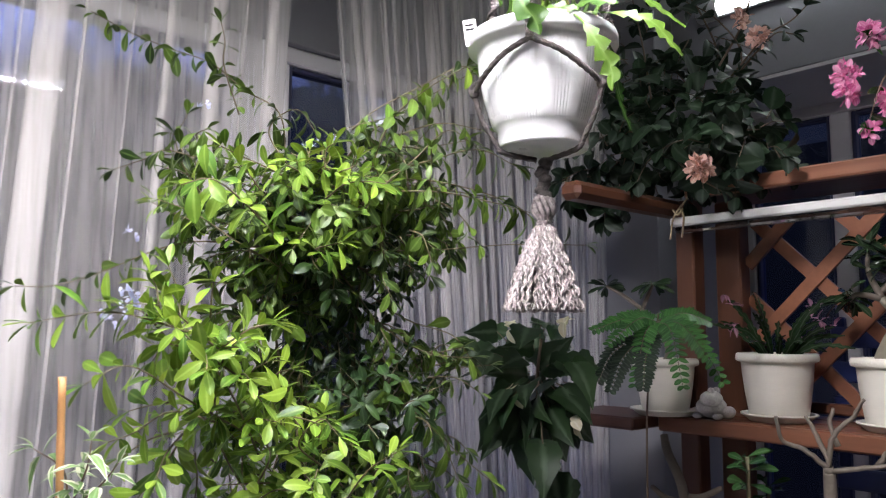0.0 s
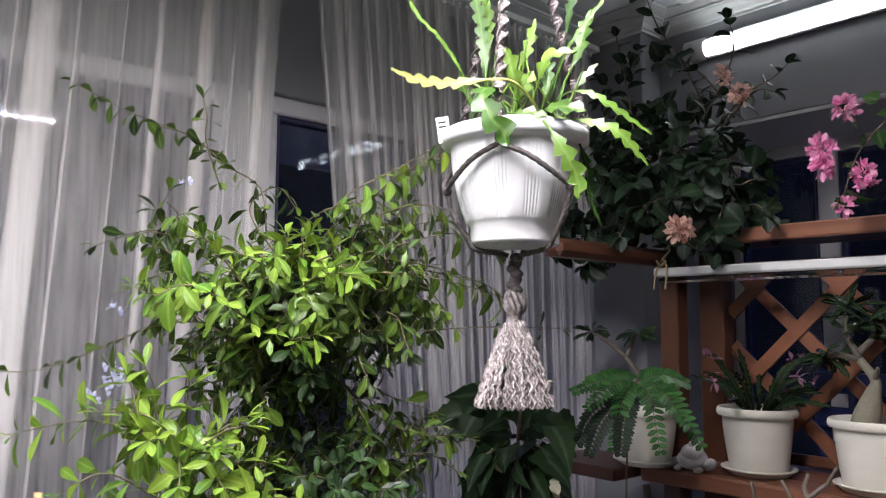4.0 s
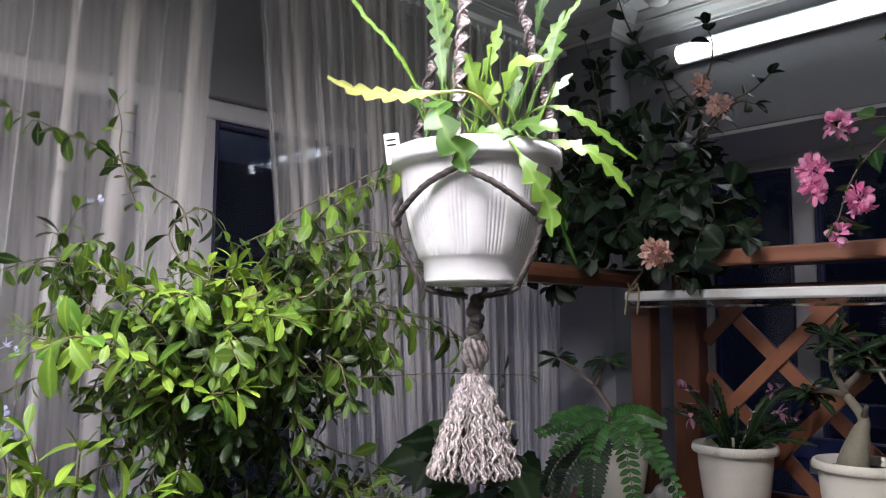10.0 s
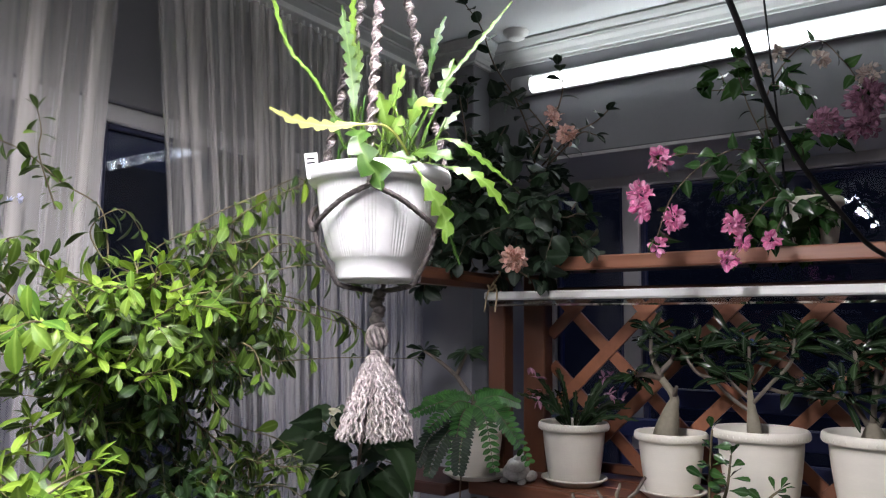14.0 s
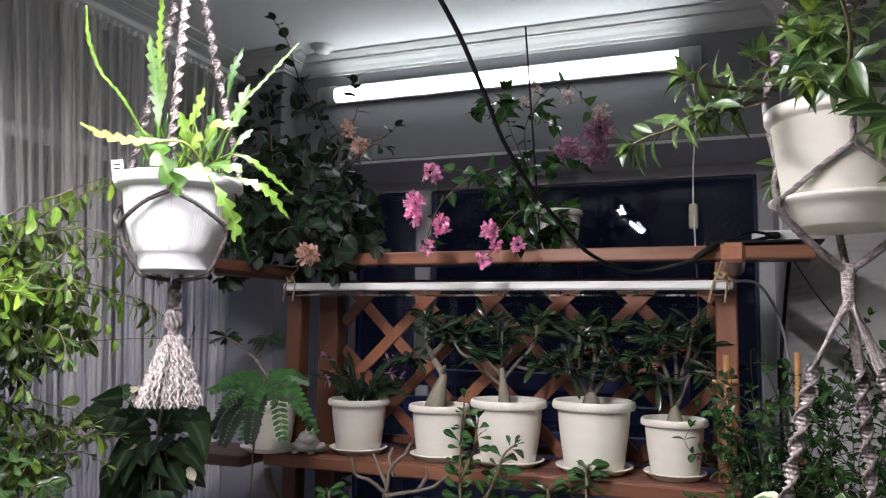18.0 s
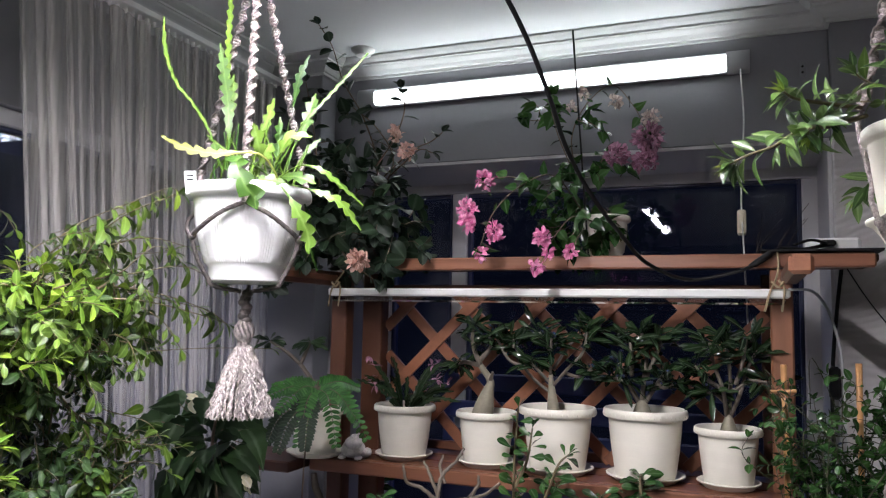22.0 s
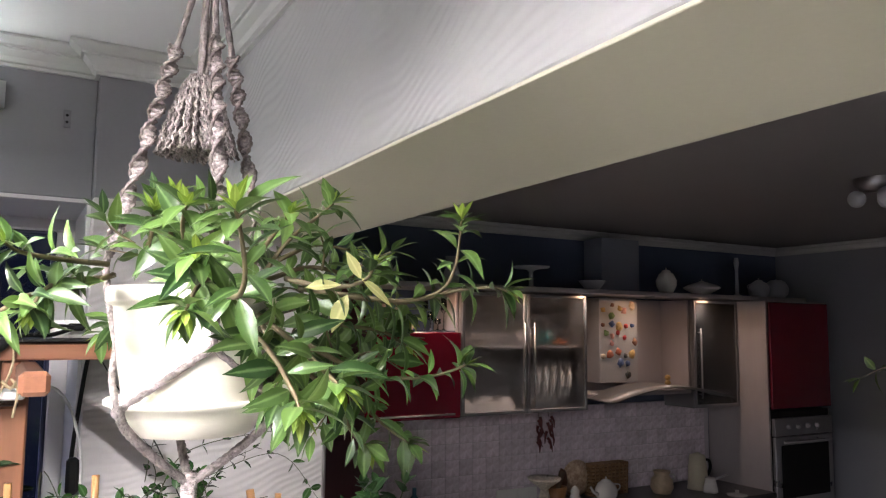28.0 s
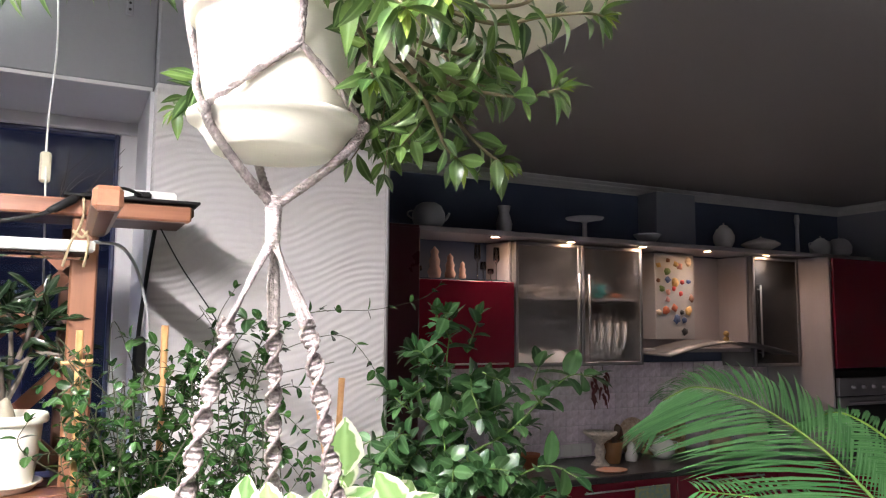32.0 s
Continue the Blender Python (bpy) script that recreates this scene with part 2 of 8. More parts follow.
POT_WHITE = surface("white_glazed_plastic", (0.84, 0.84, 0.84), 0.28, vary=0.05, scale=8, fine=120, bump=0.03, coat=0.2)
POT_CREAM = surface("cream_plastic", (0.75, 0.715, 0.625), 0.45, vary=0.07, scale=9, fine=120, bump=0.05, stretch=(1, 1, 4))
SOIL = surface("potting_soil", (0.05, 0.03, 0.02), 0.95, vary=0.6, scale=60, fine=200, bump=1.0)
CORD_DARK = surface("dark_brown_cord", (0.10, 0.085, 0.08), 0.85, vary=0.5, scale=120, fine=500, bump=0.6, other=(0.03, 0.025, 0.025))
CORD_MIX = surface("grey_twisted_cord", (0.36, 0.31, 0.30), 0.85, vary=0.5, scale=110, fine=420, bump=0.8, other=(0.04, 0.032, 0.032))
CORD_GREY = surface("grey_pink_cord", (0.50, 0.43, 0.42), 0.85, vary=0.35, scale=190, fine=420, bump=0.8, other=(0.03, 0.022, 0.022))
CORD_BROWN = surface("shaded_brown_cord", (0.26, 0.215, 0.205), 0.85, vary=0.5, scale=170, fine=500, bump=0.6, other=(0.05, 0.04, 0.04))
CORD_LIGHT = surface("pale_pink_cord", (0.68, 0.60, 0.58), 0.85, vary=0.35, scale=190, fine=420, bump=0.8, other=(0.03, 0.02, 0.02))
STEM_GREEN = surface("green_stem", (0.12, 0.2, 0.05), 0.6, vary=0.3, scale=20, fine=150)
STEM_OLIVE = surface("olive_stem", (0.13, 0.105, 0.055), 0.65, vary=0.35, scale=20, fine=150, bump=0.3)
STEM_BROWN = surface("brown_twig", (0.14, 0.10, 0.07), 0.8, vary=0.4, scale=20, fine=150, bump=0.4)
STEM_DARK = surface("dark_green_stem", (0.05, 0.055, 0.025), 0.65, vary=0.35, scale=20, fine=150, bump=0.3)
DEADWOOD = surface("dead_twig", (0.035, 0.026, 0.02), 0.85, vary=0.4, scale=20, fine=150, bump=0.3)
BARK_GREY = surface("grey_brown_bark", (0.15, 0.125, 0.10), 0.75, vary=0.35, scale=15, fine=120, bump=0.4)
BARK_PALE = surface("pale_smooth_bark", (0.25, 0.225, 0.165), 0.7, vary=0.3, scale=15, fine=120, bump=0.3)
BAMBOO = surface("bamboo_cane", (0.52, 0.27, 0.11), 0.45, vary=0.3, scale=14, fine=100, bump=0.2)
L_PLUMBAGO = leafy("fresh_green_leaf", (0.005, 0.022, 0.004), (0.115, 0.20, 0.022), through=0.12)
L_INNER = leafy("inner_shade_leaf", (0.005, 0.020, 0.004), (0.028, 0.07, 0.011), through=0.08)
L_LIT = leafy("lit_green_leaf", (0.045, 0.13, 0.012), (0.23, 0.35, 0.036), through=0.2)
L_DARK = leafy("dark_green_leaf", (0.006, 0.020, 0.006), (0.022, 0.055, 0.014), rough=0.42, through=0.12, vein=0.35)
L_IVY = leafy("deep_green_leaf", (0.005, 0.015, 0.007), (0.014, 0.036, 0.013), rough=0.5, through=0.1)
L_FERN = leafy("feathery_green_leaf", (0.014, 0.07, 0.013), (0.05, 0.18, 0.032), through=0.25)
L_ADENIUM = leafy("glossy_dark_leaf", (0.004, 0.012, 0.006), (0.027, 0.053, 0.020), rough=0.2, through=0.1)
L_CACTUS = leafy("fishbone_cactus_green", (0.014, 0.060, 0.007), (0.135, 0.235, 0.030), rough=0.38, through=0.15, vein=0.2, each=True)
L_HOYA = leafy("lance_leaf_green", (0.008, 0.034, 0.008), (0.115, 0.205, 0.048), rough=0.3, through=0.2, vein=0.32, spec=0.6)
L_SHOOT = leafy("pale_shoot", (0.13, 0.22, 0.03), (0.32, 0.43, 0.08), rough=0.45, through=0.25)
L_CREEPER = leafy("creeper_leaf", (0.009, 0.038, 0.010), (0.045, 0.115, 0.028), rough=0.25, through=0.2)
L_BUSH = leafy("round_leaf_green", (0.012, 0.045, 0.015), (0.058, 0.14, 0.045), rough=0.32, through=0.2)
L_PALM = leafy("palm_green", (0.06, 0.195, 0.065), (0.125, 0.31, 0.115), rough=0.38, through=0.25)
L_VARIEG = leafy("variegated_leaf", (0.09, 0.19, 0.055), (0.19, 0.31, 0.11), rough=0.4, through=0.25, edge=(0.54, 0.57, 0.42))
YELLOW_LEAF = leafy("yellowed_leaf", (0.28, 0.29, 0.10), (0.46, 0.45, 0.2), through=0.3)
PINK = leafy("pink_bract", (0.60, 0.13, 0.32), (0.90, 0.50, 0.66), rough=0.7, through=0.35, spec=0.1)
MAUVE = leafy("dusty_pink_bract", (0.16, 0.07, 0.10), (0.56, 0.30, 0.41), rough=0.7, through=0.3, spec=0.1)
PEACH = leafy("peach_bract", (0.52, 0.29, 0.22), (0.80, 0.58, 0.50), rough=0.7, through=0.3, spec=0.1)
WITHERED = leafy("withered_bract", (0.36, 0.27, 0.24), (0.72, 0.64, 0.56), rough=0.75, through=0.3, spec=0.1)
BLUE = leafy("pale_blue_petal", (0.48, 0.5, 0.72), (0.72, 0.74, 0.90), rough=0.7, through=0.3, spec=0.1)
WHITE_PETAL = leafy("cream_petal", (0.6, 0.56, 0.38), (0.75, 0.72, 0.55), rough=0.7, through=0.3, spec=0.1)
BLACK = surface("black_rubber", (0.008, 0.008, 0.009), 0.55, vary=0.2, scale=20, fine=120, bump=0.05, spec=0.25)
WHITE = surface("white_plastic", (0.8, 0.8, 0.78), 0.4, vary=0.04, scale=10, fine=120, bump=0.02)
STONE = surface("grey_cast_stone", (0.58, 0.56, 0.55), 0.9, vary=0.45, scale=45, fine=220, bump=0.6)
METAL = surface("brushed_aluminium", (0.55, 0.55, 0.56), 0.35, metal=1.0, vary=0.1, scale=10, fine=150, bump=0.05)
TUBE = glow("cool_white_tube", (0.89, 0.99, 0.98), TUBE_WALL)
TUBE_BACK = glow("white_tube", (0.98, 0.98, 1.0), TUBE_ROOM)
WARM = glow("warm_spot", (1.0, 0.62, 0.36), SPOT)


# ---- builders ----
class Mesh:
    """Vertices and faces gathered for one part."""

    def __init__(self):
        self.v, self.f, self.flat, self.rib = [], [], set(), []

    def add(self, verts, faces, flat=False):
        o = len(self.v)
        self.v += [tuple(p) for p in verts]
        if flat:
            self.flat |= set(range(len(self.f), len(self.f) + len(faces)))
        self.f += [tuple(i + o for i in q) for q in faces]
        return self


def part(name, m, mat, parent=None, label=""):
    me = bpy.data.meshes.new(name)
    me.from_pydata(m.v, [], m.f)
    me.polygons.foreach_set("use_smooth", [i not in m.flat for i in range(len(m.f))])
    if m.rib:
        data = [0.0] * len(m.v)
        for i in m.rib:
            data[i] = 1.0
        me.attributes.new("rib", "FLOAT", "POINT").data.foreach_set("value", data)
    me.materials.append(mat)
    ob = new(name, me)
    ob.parent = parent
    if label:
        tagged(ob, label)
    return ob


BASES = {}


def thing(name, at, label, category, group="", kind="", off=(0, 0, 0)):
    """An Empty at a thing's base. off: by how much the whole thing stands off the place it was modelled at."""
    ob = new(name)
    ob.empty_display_size = 0.05
    ob.location = Vector(at) + Vector(off)
    BASES[ob.name] = Vector(at)
    return tagged(ob, label, category, group, kind)


def under(parent, ob):
    """Parts are modelled in world metres: keep them there under their thing."""
    ob.parent = parent
    if parent.type == "EMPTY":
        ob.matrix_parent_inverse = Matrix.Translation(-BASES[parent.name])
    return ob


def wpart(name, m, mat, parent, label=""):
    return under(parent, part(name, m, mat, None, label))


def box(m, lo, hi, b=0.003):
    """A box with chamfered edges."""
    lo, hi = Vector(lo), Vector(hi)
    b = min(b, *[(hi[i] - lo[i]) * 0.3 for i in range(3)])
    c, h = (lo + hi) / 2, (hi - lo) / 2
    verts, idx = [], {}
    for s in [(x, y, z) for x in (-1, 1) for y in (-1, 1) for z in (-1, 1)]:
        for a in range(3):
            idx[s, a] = len(verts)
            verts.append([c[i] + s[i] * (h[i] - (0 if i == a else b)) for i in range(3)])
    faces = []
    for a in range(3):
        u, w = (a + 1) % 3, (a + 2) % 3
        for sg in (-1, 1):
            def key(p, q):
                s = [0, 0, 0]
                s[a], s[u], s[w] = sg, p, q
                return idx[tuple(s), a]
            q = [key(-1, -1), key(1, -1), key(1, 1), key(-1, 1)]
            faces.append(q if sg > 0 else q[::-1])
        for p in (-1, 1):
            for q in (-1, 1):
                def k2(sg, face):
                    s = [0, 0, 0]
                    s[a], s[u], s[w] = sg, p, q
                    return idx[tuple(s), face]
                faces.append([k2(-1, u), k2(1, u), k2(1, w), k2(-1, w)])
    for s in [(x, y, z) for x in (-1, 1) for y in (-1, 1) for z in (-1, 1)]:
        faces.append([idx[s, 0], idx[s, 1], idx[s, 2]])
    return m.add(verts, faces, True)


def frames(pts):
    """Points with a side and an upward direction at each."""
    pts = [Vector(p) for p in pts]
    out, side = [], None
    for i, p in enumerate(pts):
        d = (pts[min(i + 1, len(pts) - 1)] - pts[max(i - 1, 0)])
        d = d.normalized() if d.length > 1e-9 else Vector((0, 0, 1))
        if side is None:
            side = d.cross(Vector((0, 0, 1)))
            side = side.normalized() if side.length > 0.05 else Vector((1, 0, 0))
        side = (side - d * side.dot(d)).normalized()
        out.append((p, d, side, d.cross(side)))
    return out


def tube(m, pts, r, n=6):
    fr = frames(pts)
    rs = [r] * len(fr) if isinstance(r, (int, float)) else [r[0] + (r[1] - r[0]) * i / (len(fr) - 1) for i in range(len(fr))] if len(r) == 2 else r
    verts = [p + (s * math.cos(2 * math.pi * k / n) + u * math.sin(2 * math.pi * k / n)) * q for (p, d, s, u), q in zip(fr, rs) for k in range(n)]
    faces = [(i * n + k, i * n + (k + 1) % n, (i + 1) * n + (k + 1) % n, (i + 1) * n + k) for i in range(len(fr) - 1) for k in range(n)]
    faces += [tuple(range(n))[::-1], tuple((len(fr) - 1) * n + k for k in range(n))]
    return m.add(verts, faces)


def curve(pts, n=8):
    """A smooth line through the points (Catmull-Rom)."""
    pts = [Vector(p) for p in pts]
    pts = [2 * pts[0] - pts[1], *pts, 2 * pts[-1] - pts[-2]]
    out = []
    for a, b, c, d in zip(pts, pts[1:], pts[2:], pts[3:]):
        for k in range(n):
            t = k / n
            out.append(0.5 * (2 * b + (c - a) * t + (2 * a - 5 * b + 4 * c - d) * t * t + (3 * b - a - 3 * c + d) * t ** 3))
    return out + [pts[-2]]


def lathe(m, prof, n=32, at=(0, 0, 0), flute=0.0, flutes=0, rng=(0, 99)):
    """A turned form. prof: radius and height. flute: depth of ribs between rows rng."""
    x, y, z = at
    verts = []
    for i, (r, h) in enumerate(prof):
        for k in range(n):
            a = 2 * math.pi * k / n
            q = r
            if flutes and rng[0] <= i <= rng[1]:
                band = min(1.0, max(0.0, 0.9 * math.cos(flutes * a) + 0.45))
                q = r * (1 - flute * (0.45 * band + 0.55 * band * (0.5 + 0.5 * math.cos(9 * flutes * a))))
            verts.append((x + q * math.cos(a), y + q * math.sin(a), z + h))
    faces = [(i * n + k, i * n + (k + 1) % n, (i + 1) * n + (k + 1) % n, (i + 1) * n + k) for i in range(len(prof) - 1) for k in range(n)]
    return m.add(verts, faces)


def ball(m, c, r, n=10, squash=(1, 1, 1)):
    rows = [(math.sin(math.pi * i / n) + 1e-4, -math.cos(math.pi * i / n)) for i in range(n + 1)]
    o = len(m.v)
    lathe(m, rows, n + 2)
    for i in range(o, len(m.v)):
        m.v[i] = tuple(c[k] + m.v[i][k] * r * squash[k] for k in range(3))
    return m


OVATE = [(0, 0.04), (0.18, 0.55), (0.42, 1.0), (0.7, 0.8), (0.9, 0.35), (1.0, 0.02)]
SPOON = [(0, 0.05), (0.25, 0.28), (0.55, 0.8), (0.78, 1.0), (0.93, 0.65), (1.0, 0.1)]
PLUM = [(0, 0.07), (0.18, 0.34), (0.42, 0.84), (0.64, 1.0), (0.83, 0.78), (0.95, 0.38), (1.0, 0.05)]
LANCE = [(0, 0.05), (0.2, 0.7), (0.45, 1.0), (0.7, 0.75), (0.88, 0.35), (1.0, 0.02)]
HEART = [(0, 0.45), (0.1, 0.9), (0.28, 1.0), (0.5, 0.86), (0.72, 0.55), (0.9, 0.2), (1.0, 0.01)]
ROUND = [(0, 0.15), (0.15, 0.75), (0.4, 1.0), (0.68, 0.9), (0.88, 0.5), (1.0, 0.05)]
HEART = [(0, 0.5), (0.1, 0.9), (0.3, 1.0), (0.6, 0.72), (0.85, 0.28), (1.0, 0.01)]


def leaf(m, base, d, up, length, width, shape=OVATE, droop=0.25, cup=0.25):
    """One leaf, creased along its midrib and bent down towards the tip."""
    d = Vector(d).normalized()
    side = d.cross(Vector(up))
    side = side.normalized() if side.length > 1e-3 else d.orthogonal().normalized()
    nrm = side.cross(d)
    base = Vector(base)
    verts = []
    for t, w in shape:
        c = base + d * (length * t * (1 - 0.12 * droop * t)) - nrm * (length * droop * t * t)
        e = side * (width * 0.5 * w)
        lift = nrm * (width * 0.5 * w * cup)
        verts += [c - e + lift, c, c + e + lift]
    k = len(shape)
    m.rib += [len(m.v) + 3 * i + 1 for i in range(k)]
    faces = [(3 * i + j, 3 * i + j + 1, 3 * i + j + 4, 3 * i + j + 3) for i in range(k - 1) for j in (0, 1)]
    return m.add(verts, faces)


def rnd(a, b):
    return random.uniform(a, b)


def jitter(v, s):
    return Vector(v) + Vector((rnd(-s, s), rnd(-s, s), rnd(-s, s)))


def sprig(stems, leaves, pts, r, gap, length, width, shape=OVATE, droop=0.25, whorl=2, spread=1.0, tip=True, start=0.0, cup=0.25, size=(0.65, 1.1), n=7, hang=0.0, face=None):
    """A twig along the points with leaves along it."""
    line = curve(pts, n)
    tube(stems, line, (r, r * 0.45), 5)
    fr = frames(line)
    total = sum((fr[i + 1][0] - fr[i][0]).length for i in range(len(fr) - 1))
    run, nxt, turn = 0.0, gap * 0.6 + start * total, rnd(0, 6)
    for i in range(len(fr) - 1):
        step = (fr[i + 1][0] - fr[i][0]).length
        run += step
        while run > nxt:
            p, d, s, u = fr[i]
            turn += 2.4 if whorl == 1 else 1.57
            for k in range(whorl):
                a = turn + 2 * math.pi * k / whorl + rnd(-0.3, 0.3)
                out = s * math.cos(a) + u * math.sin(a)
                go = (d * rnd(0.3, 0.8) + out * spread - Vector((0, 0, hang * rnd(0.4, 1.4)))).normalized()
                z = ((Vector(face) if face else d + Vector((0, 0, 0.8))) + jitter((0, 0, 0), 0.5)).normalized()
                k2 = rnd(*size)
                leaf(leaves, p + out * r, go, z, length * k2, width * k2 * rnd(0.85, 1.1), shape, droop * rnd(0.2, 1.5), cup)
            nxt += gap * rnd(0.75, 1.3)
    if tip:
        p, d, s, u = fr[-1]
        for k in range(3):
            a = 2.1 * k + turn
            leaf(leaves, p, d * 0.9 + (s * math.cos(a) + u * math.sin(a)) * 0.5, (0, 0, 1), length * 0.7, width * 0.65, shape, droop * 0.5, cup)


def shade_parts(th, stems, leaves, smat, lmat, names=("stem", "foliage")):
    if stems.f:
        tagged(wpart(names[0], stems, smat, th), kind="stuff")
    if leaves.f:
        tagged(wpart(names[1], leaves, lmat, th), kind="stuff")


# ---- sunroom shell ----
CEIL = 2.662
KITCHEN_CEIL = 2.68


def slab(name, mat, lo, hi, label, b=0.003):
    m = Mesh()
    box(m, lo, hi, b)
    return tagged(part(name, m, mat), label, name.split("_")[0], kind="structure")


slab("floor", FLOOR, (-1.9, -4.0, -0.1), (6.3, 4.5, 0.0), "brown tiled floor of the sunroom and kitchen")
slab("ceiling", CEILING, (-1.9, -4.0, CEIL), (0.60, 2.45, CEIL + 0.1), "white painted flat ceiling")
# Kitchen ceiling painted dark grey to stand for the missing light there.
slab("ceiling_kitchen", surface("unlit_kitchen_ceiling", (0.22, 0.21, 0.21), 0.5, vary=0.05, scale=1.5, fine=80, bump=0.0), (0.60, -4.0, KITCHEN_CEIL), (6.3, 4.5, KITCHEN_CEIL + 0.1), "matt kitchen ceiling with the lack of light put into its dark grey")
slab("wall_south", WALL, (-1.9, -4.1, 0), (6.3, -4.0, CEIL), "plain grey painted wall behind the room")
slab("wall_window_lintel", WALL, (-1.75, 2.05, 2.290), (0.29, 2.50, CEIL), "grey painted wall above the front window")
slab("wall_window_sill", WALL, (-1.75, 2.05, 0), (0.29, 2.50, 0.82), "grey painted wall below the front window")
slab("wall_window_jamb", WALL, (-1.75, 2.052, 0.82), (-1.25, 2.50, 2.290), "grey painted wall beside the front window")
slab("wall_pier", STUCCO, (0.29, 2.0, 0), (0.905, 2.50, 2.290), "pale combed plaster pier beside the window")
slab("wall_pier_head", WALL, (0.29, 2.0, 2.290), (0.905, 2.50, CEIL), "plain grey wall above the plaster pier")
slab("wall_pier_corner", METAL, (0.905, 1.998, 0), (0.915, 2.50, 2.214), "aluminium edge strip on the plaster pier")
slab("wall_kitchen_side", WALL, (0.815, 2.50, 0), (0.915, 4.3, KITCHEN_CEIL), "plain kitchen side wall")
slab("beam", BEAM_PLASTER, (0.567, -4.0, 2.227), (0.898, 1.997, KITCHEN_CEIL), "pale combed plaster ceiling beam over the opening")
slab("beam_soffit", OLIVE, (0.567, -4.0, 2.222), (0.900, 1.997, 2.227), "olive painted underside of the beam", 0.001)
slab("wall_curtain_lintel", WALL, (-1.75, -4.0, 2.283), (-1.65, 2.05, CEIL), "grey painted wall above the side window")
slab("wall_curtain_sill", WALL, (-1.75, -4.0, 0), (-1.65, 2.05, 0.55), "grey painted wall below the side window")
slab("wall_curtain_rear", WALL, (-1.75, -4.0, 0.55), (-1.65, -2.2, 2.283), "grey painted wall beside the side window")
slab("pilaster", WALL, (-1.50, 1.95, 0), (-1.28, 2.05, CEIL), "grey pilaster in the corner of the sunroom")

slab("window_reveal_head", FRAME, (-1.25, 2.052, 2.280), (0.285, 2.41, 2.290), "pale painted underside of the window recess", 0.001)
slab("window_reveal_side", FRAME, (0.280, 2.052, 0.82), (0.290, 2.41, 2.280), "pale painted side of the window recess", 0.001)


def cornice(name, a, b, out, label, mitre=(0, 0), top=CEIL):
    """A stepped crown moulding from a to b at the ceiling; out: the way it stands off the wall."""
    m = Mesh()
    prof = [(0.0, -0.105), (0.012, -0.105), (0.012, -0.092), (0.02, -0.088), (0.028, -0.07), (0.046, -0.052), (0.05, -0.044), (0.058, -0.044), (0.058, -0.034), (0.076, -0.024), (0.09, -0.012), (0.09, -0.001), (0.0, -0.001)]
    a, b, out = Vector(a), Vector(b), Vector(out)
    run = (b - a).normalized()
    prof = [(d * 0.85, h * 0.60) for d, h in prof]
    verts = [e + out * d + run * (d * k) + Vector((0, 0, top + h)) for e, k in ((a, -mitre[0]), (b, mitre[1])) for d, h in prof]
    k = len(prof)
    m.add(verts, [(i, i + 1, k + i + 1, k + i) for i in range(k - 1)] + [tuple(range(k)), tuple(range(2 * k - 1, k - 1, -1))], True)
    return tagged(part(name, m, PLASTER), label, "cornice", kind="structure")


cornice("cornice_window", (-1.28, 2.05, 0), (0.29, 2.05, 0), (0, -1, 0), "white crown moulding above the window", (-1, 0))
cornice("cornice_pier", (0.29, 2.0, 0), (0.567, 2.0, 0), (0, -1, 0), "white crown moulding on the pier", (1, -1))
cornice("cornice_pier_return", (0.29, 2.0, 0), (0.29, 2.05, 0), (-1, 0, 0), "white crown moulding return on the pier", (1, -1))
cornice("cornice_beam", (0.567, -4.0, 0), (0.567, 2.0, 0), (-1, 0, 0), "white crown moulding along the beam", (0, -1))
cornice("cornice_pilaster", (-1.49, 1.95, 0), (-1.28, 1.95, 0), (0, -1, 0), "white crown moulding round the pilaster", (-1, 1))
cornice("cornice_pilaster_return", (-1.28, 1.95, 0), (-1.28, 2.05, 0), (1, 0, 0), "white crown moulding return on the pilaster", (1, -1))
cornice("cornice_curtain", (-1.49, -4.0, 0), (-1.49, 1.95, 0), (1, 0, 0), "white crown moulding above the curtain", (0, -1))
slab("curtain_pelmet", PLASTER, (-1.56, -4.0, 2.59), (-1.49, 1.95, CEIL), "white boxed curtain pelmet under the ceiling")


